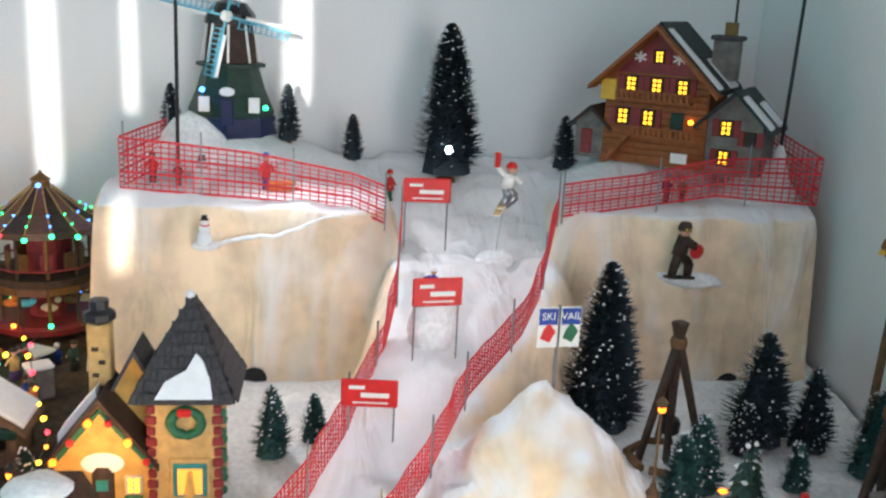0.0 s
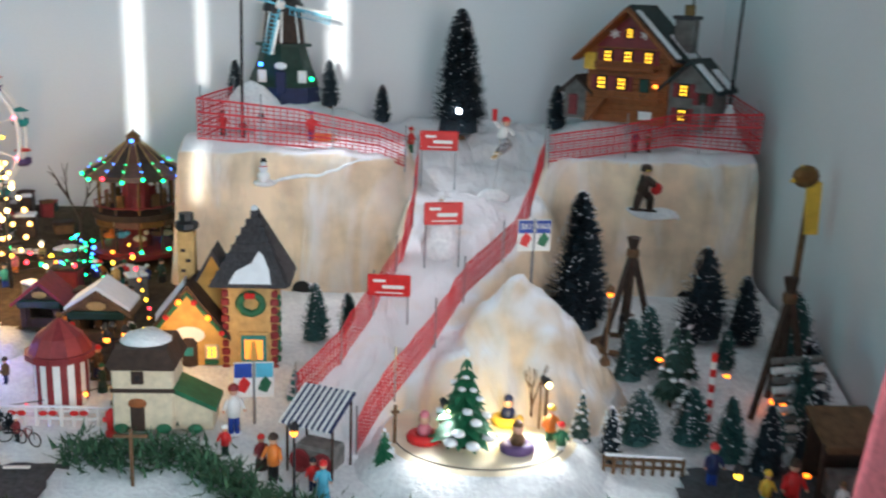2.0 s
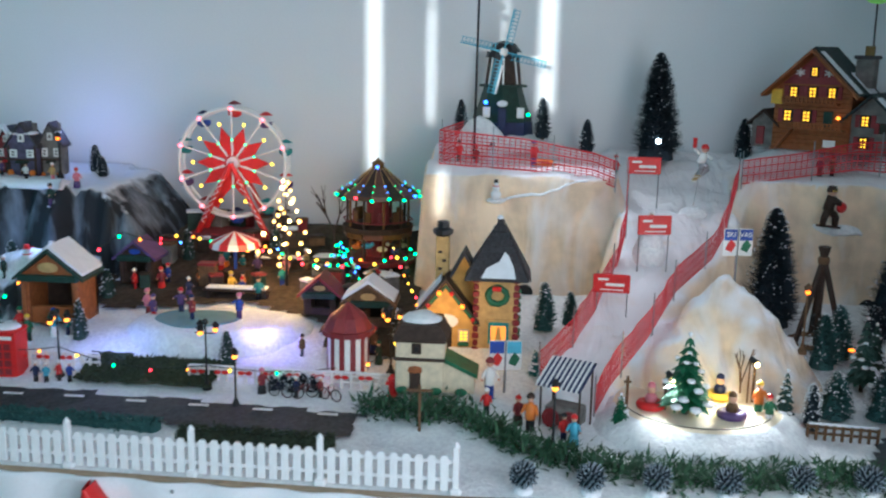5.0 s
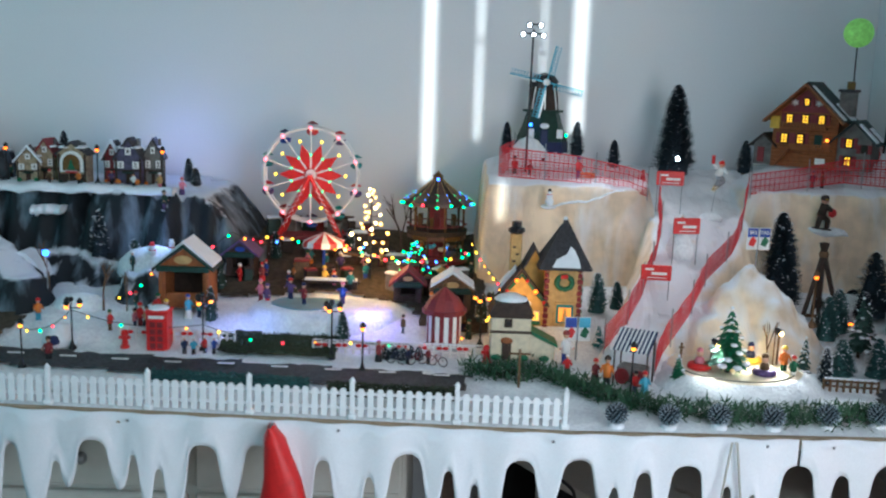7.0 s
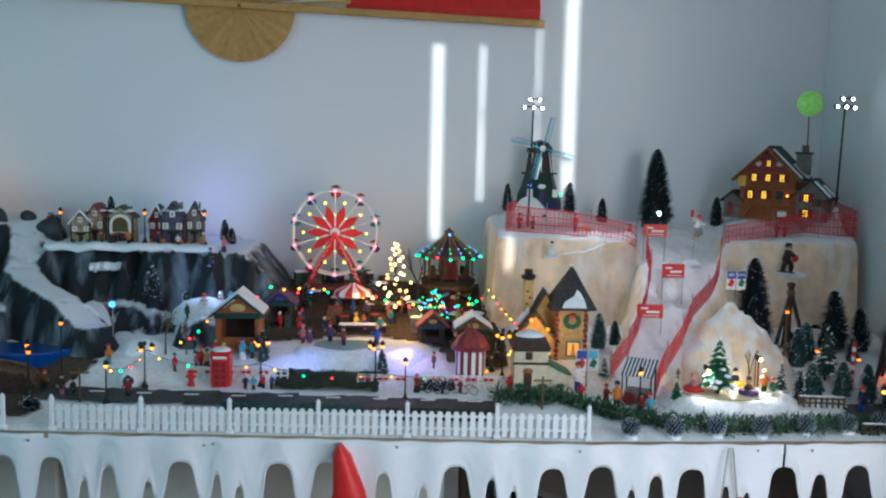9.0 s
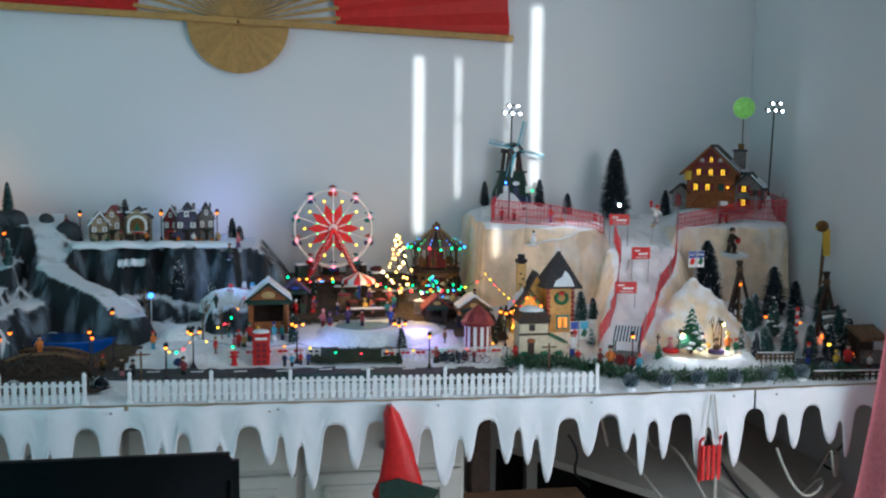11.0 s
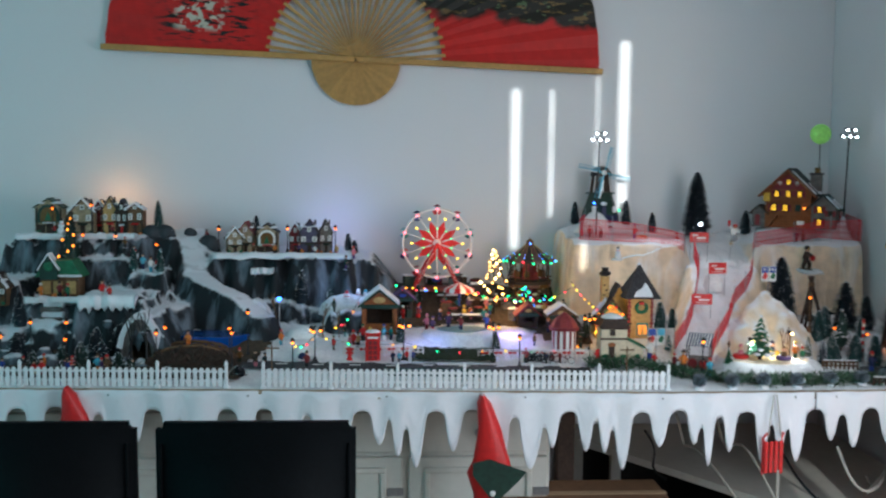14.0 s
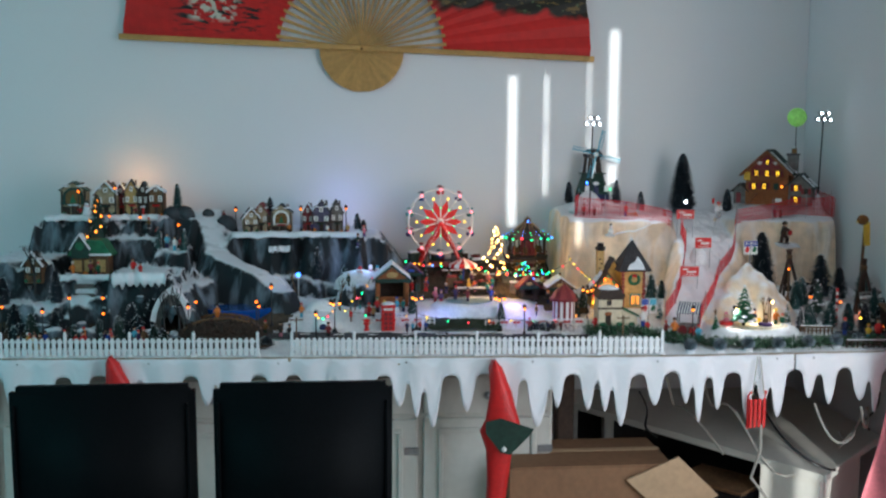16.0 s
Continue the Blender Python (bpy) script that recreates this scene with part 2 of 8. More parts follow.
    "L_orange": glow("orange_bulb", (1.0, 0.17, 0.008), 4.0),
    "L_red": glow("red_bulb", (1.0, 0.03, 0.05), 5.0),
    "L_green": glow("green_bulb", (0.05, 1.0, 0.30), 4.0),
    "L_blue": glow("blue_bulb", (0.05, 0.20, 1.0), 7.0),
    "L_white": glow("white_led", (0.85, 0.92, 1.0), 14.0),
    "L_yellow": glow("yellow_bulb", (1.0, 0.55, 0.03), 4.5),
    "L_pink": glow("pink_bulb", (1.0, 0.16, 0.20), 4.0),
    "dim_pane": glow("dim_orange_pane", (1.0, 0.34, 0.05), 0.9),
    # warmer copy of the ochre stucco, with the cottage's glow in its colour
    "lit_stucco": mat("lit_stucco", (0.60, 0.36, 0.10), 0.8, vary=0.25, scale=50, bump=0.3),
}


def make_sheer(m, through, clear):
    """Thin cloth: part of the light scatters through it, and a little passes straight."""
    nt = m.node_tree
    out, b = nt.nodes["Material Output"], nt.nodes["Principled BSDF"]
    tr, cl = nt.nodes.new("ShaderNodeBsdfTranslucent"), nt.nodes.new("ShaderNodeBsdfTransparent")
    nt.links.new(b.inputs["Base Color"].links[0].from_socket, tr.inputs["Color"])
    m1, m2 = nt.nodes.new("ShaderNodeMixShader"), nt.nodes.new("ShaderNodeMixShader")
    m1.inputs[0].default_value, m2.inputs[0].default_value = through, clear
    nt.links.new(b.outputs[0], m1.inputs[1])
    nt.links.new(tr.outputs[0], m1.inputs[2])
    nt.links.new(m1.outputs[0], m2.inputs[1])
    nt.links.new(cl.outputs[0], m2.inputs[2])
    nt.links.new(m2.outputs[0], out.inputs["Surface"])


make_sheer(M["drape"], 0.30, 0.05)
make_sheer(M["felt"], 0.08, 0.0)


# ---- building blocks ----
def part(name, bm, material, parent=None, label="", smooth=False, m=None):
    me = bpy.data.meshes.new(name)
    if smooth:
        for f in bm.faces:
            f.smooth = True
    bm.to_mesh(me)
    bm.free()
    for k in (material if isinstance(material, (list, tuple)) else [material]):
        me.materials.append(M[k] if isinstance(k, str) else k)
    ob = new(name, me)
    if parent:
        ob.parent = parent
    if m is not None:
        ob.matrix_basis = m
    return tagged(ob, label) if label else ob


def thing(name, loc, label, category, group="", kind="", rz=0.0):
    ob = new(name)
    ob.empty_display_size = 0.02
    ob.matrix_basis = pose(*loc, 0, 0, rz)
    return tagged(ob, label, category, group, kind)


def B(bm=None):
    return bm or bmesh.new()


def paint(verts, mi):
    for f in {f for v in verts for f in v.link_faces}:
        f.material_index = mi


def box(bm, c, s, bevel=0.0, rz=0.0, mi=0, rx=0.0, ry=0.0):
    r = bmesh.ops.create_cube(bm, size=1, matrix=pose(*c, rx, ry, rz) @ Matrix.Diagonal((*s, 1)))
    if mi:
        paint(r["verts"], mi)
    if bevel:
        es = list({e for v in r["verts"] for e in v.link_edges})
        bmesh.ops.bevel(bm, geom=es, offset=min(bevel, 0.45 * min(s)), segments=1, affect="EDGES")
    return bm


def rod(bm, a, b, r0, r1=None, seg=8, mi=0):
    a, b = Vector(a), Vector(b)
    d = b - a
    q = d.to_track_quat("Z", "Y").to_matrix().to_4x4()
    r = bmesh.ops.create_cone(bm, cap_ends=True, segments=seg, radius1=r0, radius2=max(r0 if r1 is None else r1, 1e-5), depth=d.length, matrix=Matrix.Translation((a + b) / 2) @ q)
    if mi:
        paint(r["verts"], mi)
    return bm


def ball(bm, c, r, u=8, v=6, sc=(1, 1, 1), mi=0):
    k = bmesh.ops.create_uvsphere(bm, u_segments=u, v_segments=v, radius=r, matrix=Matrix.Translation(c) @ Matrix.Diagonal((*sc, 1)))
    if mi:
        paint(k["verts"], mi)
    return bm


def prism(bm, pts, axis, lo, hi, mi=0):
    """A polygon of (u, v) pulled from lo to hi along axis: x (u=y, v=z), y (u=x, v=z) or z (u=x, v=y)."""
    def at(u, v, w):
        return {"x": (w, u, v), "y": (u, w, v), "z": (u, v, w)}[axis]
    a = [bm.verts.new(at(u, v, lo)) for u, v in pts]
    b = [bm.verts.new(at(u, v, hi)) for u, v in pts]
    n = len(pts)
    fs = [bm.faces.new(a), bm.faces.new(b[::-1])]
    fs += [bm.faces.new((a[i], b[i], b[(i + 1) % n], a[(i + 1) % n])) for i in range(n)]
    for f in fs:
        f.material_index = mi
    bmesh.ops.recalc_face_normals(bm, faces=fs)
    return bm


def lathe(bm, prof, seg=16, c=(0, 0, 0), mi=0):
    rings = []
    for r, z in prof:
        rings.append([bm.verts.new((c[0] + r * math.cos(2 * math.pi * i / seg), c[1] + r * math.sin(2 * math.pi * i / seg), c[2] + z)) for i in range(seg)])
    for p, q in zip(rings, rings[1:]):
        for i in range(seg):
            f = bm.faces.new((p[i], p[(i + 1) % seg], q[(i + 1) % seg], q[i]))
            f.material_index = mi
    bm.faces.new(rings[0][::-1]).material_index = mi
    bm.faces.new(rings[-1]).material_index = mi
    return bm


def tube(bm, pts, r, seg=6, mi=0):
    pts = [Vector(p) for p in pts]
    pts = [p for i, p in enumerate(pts) if i == 0 or (p - pts[i - 1]).length > 1e-5]
    side = (pts[1] - pts[0]).orthogonal().normalized()
    rings = []
    for i, p in enumerate(pts):
        d = (pts[min(i + 1, len(pts) - 1)] - pts[max(i - 1, 0)]).normalized()
        side = (side - d * side.dot(d)).normalized()
        up = d.cross(side)
        rings.append([bm.verts.new(p + (side * math.cos(2 * math.pi * k / seg) + up * math.sin(2 * math.pi * k / seg)) * r) for k in range(seg)])
    for a, b in zip(rings, rings[1:]):
        for k in range(seg):
            bm.faces.new((a[k], a[(k + 1) % seg], b[(k + 1) % seg], b[k])).material_index = mi
    bm.faces.new(rings[0][::-1]).material_index = mi
    bm.faces.new(rings[-1]).material_index = mi
    return bm


def sm(x, a, b):
    t = min(1, max(0, (x - a) / (b - a)))
    return t * t * (3 - 2 * t)


def lerp_table(x, table):
    if x <= table[0][0]:
        return table[0][1]
    for (a, u), (b, v) in zip(table, table[1:]):
        if x <= b:
            return u + (v - u) * (x - a) / (b - a)
    return table[-1][1]


def field(name, xs, ys, h, material):
    """A sheet z = h(x, y) over the grid of xs and ys."""
    bm = bmesh.new()
    rows = [[bm.verts.new((x, y, h(x, y))) for x in xs] for y in ys]
    for a, b in zip(rows, rows[1:]):
        for i in range(len(xs) - 1):
            bm.faces.new((a[i], a[i + 1], b[i + 1], b[i]))
    return part(name, bm, material, smooth=True)


def steps(a, b, d):
    n = max(1, round((b - a) / d))
    return [a + (b - a) * i / n for i in range(n + 1)]


def nz(x, y, s=1.0, k=0.0):
    return noise.noise(Vector((x * s, y * s, k)))


# ---- room ----
def slab(name, c, s, m, kind="structure", label=""):
    return tagged(part(name, box(B(), c, s), m), label, kind=kind)


XE, YN, YS, XW, ZC = 0.93, 2.05, -3.3, -4.1, 3.1
slab("floor", ((XE + XW) / 2, (YN + YS) / 2, -0.05), (XE - XW + 0.4, YN - YS + 0.4, 0.1), "floor")
slab("ceiling", ((XE + XW) / 2, (YN + YS) / 2, ZC + 0.05), (XE - XW + 0.4, YN - YS + 0.4, 0.1), "ceiling")
slab("wall_north", ((XE + XW) / 2, YN + 0.06, ZC / 2), (XE - XW + 0.4, 0.12, ZC), "wall")
bm = B()  # east wall with a tall window opening behind the curtain
for c, s in (((XE + 0.06, (0.05 + YN) / 2 - 0.002, ZC / 2), (0.12, YN - 0.05, ZC - 0.004)), ((XE + 0.06, (YS - 1.55) / 2, ZC / 2), (0.12, -1.55 - YS, ZC - 0.004)),
             ((XE + 0.06, -0.75, 0.15), (0.12, 1.6, 0.3)), ((XE + 0.06, -0.75, (2.35 + ZC) / 2), (0.12, 1.6, ZC - 2.35))):
    box(bm, c, s)
tagged(part("wall_east", bm, "wall"), kind="structure")
bm = B()  # unseen west wall, its opening made up for the teal fill
y0, y1, z0, z1 = -1.6, 0.0, 1.05, 2.45
for c, s in (((XW - 0.06, (YS + y0) / 2, ZC / 2), (0.12, y0 - YS, ZC)), ((XW - 0.06, (y1 + YN) / 2, ZC / 2), (0.12, YN - y1, ZC)),
             ((XW - 0.06, (y0 + y1) / 2, z0 / 2), (0.12, y1 - y0, z0)), ((XW - 0.06, (y0 + y1) / 2, (z1 + ZC) / 2), (0.12, y1 - y0, ZC - z1))):
    box(bm, c, s)
tagged(part("wall_west", bm, "wall"), kind="structure")

# Unseen south wall, cut with narrow upright gaps that shape the sun into streaks
DX, DZ = SUN_WAY.x / SUN_WAY.y, SUN_WAY.z / SUN_WAY.y


def gap_for(x, z_lo, z_hi, y, w):
    d = YS - y
    return (x + DX * d - w / 2, x + DX * d + w / 2, z_lo + DZ * d, z_hi + DZ * d)


GAPS = sorted([gap_for(-0.395, 1.235, 1.89, YN, 0.036), gap_for(-0.246, 1.37, 1.89, YN, 0.016), gap_for(-0.057, 1.45, 1.96, YN, 0.010),
               gap_for(0.052, 1.40, 2.09, YN, 0.042), gap_for(0.44, 0.10, 0.57, 0.9, 0.05), gap_for(0.345, 0.10, 0.50, 0.95, 0.028), gap_for(0.56, 0.10, 0.56, 1.0, 0.07), gap_for(-0.188, 1.19, 1.30, 1.64, 0.026)], key=lambda g: g[0])
bm = B()
left = XW
for a, b, lo, hi in GAPS:
    box(bm, ((left + a) / 2, YS - 0.01, ZC / 2), (a - left, 0.02, ZC))
    box(bm, ((a + b) / 2, YS - 0.01, lo / 2), (b - a, 0.02, lo))
    box(bm, ((a + b) / 2, YS - 0.01, (hi + ZC) / 2), (b - a, 0.02, ZC - hi))
    left = b
# added unseen block across one gap, casting the notch in its streak
box(bm, (-0.246 + DX * (YS - YN), YS + 0.006, 1.665 + DZ * (YS - YN)), (0.05, 0.012, 0.012))
box(bm, ((left + XE + 0.1) / 2, YS - 0.01, ZC / 2), (XE + 0.1 - left, 0.02, ZC))
tagged(part("slit_wall_south", bm, "wall"), kind="structure")


def front(x):
    """The line of the table's front edge."""
    return 0.812 + 0.043 * (-0.1 - x) if x < -0.1 else 0.812 + 0.03 * (x + 0.1)


def ground(x, y):
    """The height of the village's base, which climbs towards the wall."""
    z = lerp_table(y, [(0.8, 0.921), (0.95, 0.926), (1.10, 0.936), (1.2, 0.942), (1.26, 0.965), (1.33, 0.990), (1.45, 1.002), (1.7, 1.035), (1.9, 1.085), (2.05, 1.09)])
    z -= 0.05 * sm(math.hypot(x + 0.356, y - 1.85), 0.22, 0.11)
    return z + 0.004 * nz(x, y, 22) + 0.003 * nz(x, y, 60)


bm = B()
xs = steps(-3.0, XE - 0.004, 0.05)
prism(bm, [(x, front(x)) for x in xs] + [(XE - 0.004, YN - 0.004), (-3.0, YN - 0.004)], "z", 0.895, 0.918)
tagged(part("table_board", bm, "board"), "raw wooden board carrying the model village", "table")
snow = field("snow_ground", steps(-2.9, XE - 0.01, 0.016), [0, *steps(0.03, 1.22, 0.016)], lambda x, y: ground(x, front(x) + 0.012 + y) if y else 0.9185, "snow")
for v in snow.data.vertices:  # rows follow the front edge
    v.co.y = min(YN - 0.005, front(v.co.x) + 0.012 + v.co.y)
tagged(snow, "white cotton snow spread over the board", "snow", kind="structure")


def patch(name, outline, material, lift=0.005, step=0.02):
    """A thin covering that follows the ground inside an outline of (x, y)."""
    x0, x1 = min(p[0] for p in outline), max(p[0] for p in outline)
    y0, y1 = min(p[1] for p in outline), max(p[1] for p in outline)

    def inside(x, y):
        k = False
        for (a, b), (c, d) in zip(outline, outline[1:] + outline[:1]):
            if (b > y) != (d > y) and x < (c - a) * (y - b) / (d - b) + a:
                k = not k
        return k
    bm = bmesh.new()
    vs = {}

    def vert(i, j):
        if (i, j) not in vs:
            x, y = x0 + i * step, y0 + j * step
            vs[i, j] = bm.verts.new((x + 0.4 * step * nz(x, y, 40, 3), y + 0.4 * step * nz(x, y, 40, 7), ground(x, y) + lift))
        return vs[i, j]
    for i in range(int((x1 - x0) / step) + 1):
        for j in range(int((y1 - y0) / step) + 1):
            if inside(x0 + (i + 0.5) * step, y0 + (j + 0.5) * step):
                bm.faces.new((vert(i, j), vert(i + 1, j), vert(i + 1, j + 1), vert(i, j + 1)))
    return tagged(part(name, bm, material, smooth=True), kind="structure")


patch("road", [(-2.35, 1.10), (-1.35, 1.06), (-0.28, 0.985), (-0.27, 1.075), (-0.6, 1.10), (-1.3, 1.155), (-2.35, 1.2)], "road", 0.006, 0.015)
patch("carnival_ground", [(-0.98, 1.50), (-0.86, 1.44), (-0.6, 1.50), (-0.42, 1.42), (-0.38, 1.30), (-0.22, 1.28), (-0.24, 2.02), (-0.95, 2.02)], "earth", 0.006, 0.018)
patch("moss_bank", [(-0.83, 1.155), (-0.57, 1.145), (-0.56, 1.24), (-0.83, 1.25)], "grass", 0.010, 0.012)
patch("rock_garden_ground", [(-2.85, 1.02), (-1.62, 0.955), (-1.36, 0.95), (-1.38, 1.12), (-1.30, 1.28), (-1.5, 1.4), (-2.85, 1.5)], "earth", 0.007, 0.016)
patch("grey_square", [(0.52, 0.93), (0.86, 0.93), (0.86, 1.08), (0.6, 1.07)], "road", 0.006, 0.015)

# ---- ski hill ----
RAMP_C = [(1.10, 0.075), (1.2, 0.10), (1.35, 0.19), (1.42, 0.235), (1.5, 0.295), (1.62, 0.335), (1.7, 0.345), (2.05, 0.36)]
RAMP_W = [(1.10, 0.055), (1.2, 0.06), (1.35, 0.07), (1.5, 0.095), (1.62, 0.115), (1.7, 0.13), (2.05, 0.15)]
RAMP_Z = [(1.08, 0.935), (1.2, 0.975), (1.35, 1.055), (1.5, 1.14), (1.62, 1.205), (1.72, 1.225), (1.8, 1.25), (1.9, 1.30), (2.05, 1.31)]


def hill(x, y):
    g = ground(x, y) - 0.01
    edge = 1.635 + 0.014 * nz(x, 0, 6, 2) + 0.006 * nz(x, y, 24, 2) + 0.02 * sm(abs(x - 0.34), 0.2, 0.12)
    top = 1.302 + 0.012 * nz(x, y, 9, 1)
    top -= 0.02 * sm(y, 1.70, 1.64)
    top += 0.05 * sm(y, 1.72, 1.86) * sm(x, 0.50, 0.62)
    top += 0.05 * max(0, 1 - ((x + 0.05) / 0.21) ** 2 - ((y - 1.94) / 0.20) ** 2)
    side = sm(x, -0.247, -0.222) * sm(-x, -0.912 + 0.015 * sm(y, 1.9, 1.6), -0.888)
    wall = sm(y, edge - 0.018, edge + 0.016)
    h = g + (top - g) * side * (wall if y < edge + 0.016 else 1)
    if y > edge - 0.03 and h > g + 0.05:  # creases of the stretched cloth
        h += 0.004 * nz(x, 0, 30, 6)
    c, w, rz = lerp_table(y, RAMP_C), lerp_table(y, RAMP_W), lerp_table(y, RAMP_Z)
    d = x - c
    t = rz + 0.008 * nz(x, y, 14) + 0.010 * nz(x, y, 44, 5)
    if y > 1.09:
        inside = sm(w - abs(d), -0.015, 0.015)
        if y > edge:
            h = h + (t - h) * inside
        else:
            fall = (0.075 if d < 0 else 0.11) * (0.4 + 0.6 * sm(y, 1.15, 1.5))
            k = 1 - sm(abs(d), w, w + fall)
            h = max(h, g + (t - g) * k)
    # cream mound beside the run
    mx, my = x - 0.402, y - 1.30
    a = math.hypot(mx * (0.62 if mx < 0 else 1.08), my * (1.0 if my > 0 else 1.15))
    mz = 1.172 - 1.25 * math.sqrt(a * a + 0.0007) + 0.034 * nz(x, y, 12, 4) + 0.016 * nz(x, y, 34, 4) + 0.007 * nz(x, y, 80, 4)
    if a < 0.24 and y > 1.1:
        h = max(h, mz)
    return h


ob = field("ski_hill", [-0.255, *steps(-0.248, -0.215, 0.005), *steps(-0.20, 0.87, 0.011), *steps(0.88, 0.918, 0.005)],
           [*steps(1.07, 1.60, 0.011), *steps(1.605, 1.675, 0.0045), *steps(1.685, 2.045, 0.012)], hill, "hill")
tagged(ob, "cream cloth-covered ski hill with snowy top and run", "ski hill")
# round skating platform in front of the mound
bm = lathe(B(), [(0.198, -0.035), (0.192, -0.018), (0.180, -0.004), (0.165, 0.008), (0.152, 0.015), (0.142, 0.017), (0.0001, 0.018)], 64, (0.305, 1.130, 0.945))
for v in bm.verts:
    r = math.hypot(v.co.x - 0.305, v.co.y - 1.130)
    k = 0.92 if v.co.y > 1.130 else 0.92 + 0.20 * sm(r, 0.142, 0.19)
    v.co.y = 1.130 + (v.co.y - 1.130) * k
    if r > 0.145:
        v.co.x += 0.012 * nz(v.co.x, v.co.y, 18, 5)
        v.co.y += 0.012 * nz(v.co.x, v.co.y, 18, 9)
        v.co.z += 0.010 * nz(v.co.x, v.co.y, 26)
stage = part("sledding_platform", bm, ["snow", "cream"], smooth=True, label="round cream platform with a snowy skirt on the village snow")
tagged(stage, category="platform")
for p in stage.data.polygons:
    if math.hypot(p.center.x - 0.305, (p.center.y - 1.130) / 0.92) < 0.143:
        p.material_index = 1
for k in (0.118,):
    bm = B()
    tube(bm, [(0.305 + k * 1.08 * math.cos(a), 1.13 + k * 0.96 * math.sin(a), 0.9632) for a in steps(3.3, 6.2, 0.1)], 0.0008, 4)
    part("track_groove", bm, "darkwood", stage)


# ---- safety nets ----
def net(name, path, heights, label, cell=0.0125):
    """A red mesh net along the points of path, with its height at each."""
    pts, hs = [], []
    for (a, b), (h0, h1) in zip(zip(path, path[1:]), zip(heights, heights[1:])):
        a, b = Vector(a), Vector(b)
        n = max(2, round((b - a).length / cell))
        for i in range(n):
            pts.append(a.lerp(b, i / n))
            hs.append(h0 + (h1 - h0) * i / n)
    pts.append(Vector(path[-1]))
    hs.append(heights[-1])
    n = len(pts)
    off = [Vector((0.004 * nz(i * 0.21, 0, 1, 3), 0.006 * nz(i * 0.17, 0, 1, 9), 0)) for i in range(n)]
    t = thing(name, path[0], label, "net")
    o = Vector(path[0])
    bm = bmesh.new()
    rows = 9
    for j in range(rows + 1):
        thick = 0.0018 if j % 3 == 0 else 0.0008
        line = [pts[i] + off[i] * (j / rows) + Vector((0, 0, hs[i] * j / rows)) - o for i in range(n)]
        for a, b in zip(line, line[1:]):
            d = Vector((0, 0, thick))
            e = Vector((0, 0.0006, 0))
            v = [bm.verts.new(p) for p in (a - d + e, b - d + e, b + d + e, a + d + e, a - d - e, b - d - e, b + d - e, a + d - e)]
            for f in ((0, 1, 2, 3), (7, 6, 5, 4), (3, 2, 6, 7), (4, 5, 1, 0)):
                bm.faces.new([v[q] for q in f])
    for i in range(n):
        a, b = pts[i] - o, pts[i] + off[i] + Vector((0, 0, hs[i])) - o
        along = (pts[min(i + 1, n - 1)] - pts[max(i - 1, 0)])
        along.z = 0
        along = along.normalized() * 0.0009
        e = Vector((-along.y, along.x, 0)) * 0.6
        v = [bm.verts.new(p) for p in (a - along - e, a + along - e, b + along - e, b - along - e, a - along + e, a + along + e, b + along + e, b - along + e)]
        for f in ((0, 1, 2, 3), (7, 6, 5, 4), (1, 5, 6, 2), (4, 0, 3, 7)):
            bm.faces.new([v[q] for q in f])
    part("mesh", bm, "red_net", t)
    for i in [round(k * (n - 1) / max(1, len(path) - 1)) for k in range(len(path))]:
        part("post", rod(B(), pts[i] - o + Vector((0, -0.002, -0.012)), pts[i] - o + Vector((0, -0.002, hs[i] + 0.022)), 0.0014, 0.0014, 6), "metal", t)
    return t


def on(x, y, dz=0.0):
    return (x, y, hill(x, y) + dz)


net("safety_net", [on(-0.145, 1.83), on(-0.193, 1.69), (0.0, 1.668, 1.297), (0.15, 1.668, 1.284), (0.20, 1.655, 1.266)], [0.07, 0.076, 0.068, 0.054, 0.056],
    "red plastic mesh net along the hill's edge")
net("safety_net", [(0.222, 1.615, 1.245), (0.213, 1.52, 1.19), (0.192, 1.475, 1.115), (0.14, 1.355, 1.06), (0.09, 1.27, 1.008), (0.032, 1.20, 0.972)], [0.065, 0.06, 0.05, 0.055, 0.055, 0.05],
    "red plastic mesh net falling beside the ski run", 0.0075)
net("safety_net", [on(0.86, 1.84), (0.893, 1.675, 1.305), (0.72, 1.668, 1.318), (0.60, 1.662, 1.30), (0.475, 1.665, 1.280)], [0.07, 0.075, 0.058, 0.05, 0.05],
    "red plastic mesh net along the hill's edge")
net("safety_net", [(0.466, 1.655, 1.278), (0.422, 1.545, 1.185), (0.390, 1.50, 1.145), (0.303, 1.395, 1.10), (0.235, 1.27, 1.04), (0.16, 1.18, 0.975), (0.126, 1.105, 0.945)], [0.05, 0.055, 0.048, 0.048, 0.05, 0.055, 0.05],
    "red plastic mesh net falling beside the ski run", 0.0075)


def banner(x0, x1, y, z_top, z_bot, z_foot, tilt, label):
    w, h = x1 - x0, z_top - z_bot
    t = thing("ski_banner", ((x0 + x1) / 2, y, z_foot), label, "banner", "ski banners", rz=tilt)
    b = z_bot - z_foot
    part("panel", box(B(), (0, 0, b + h / 2), (w, 0.004, h), 0.003), "red", t)
    for s in (-1, 1):
        part("leg", rod(B(), (s * w * 0.44, 0.003, -0.012), (s * w * 0.44, 0.003, b + h * 0.7), 0.0013), "metal", t)
    for cx, cz, bw, bh in ((-0.22, 0.72, 0.28, 0.12), (0.10, 0.45, 0.5, 0.16), (0.02, 0.18, 0.62, 0.05)):
        part("white_print", box(B(), (cx * w, -0.0026, b + cz * h), (bw * w, 0.001, bh * h)), "white", t)
    return t


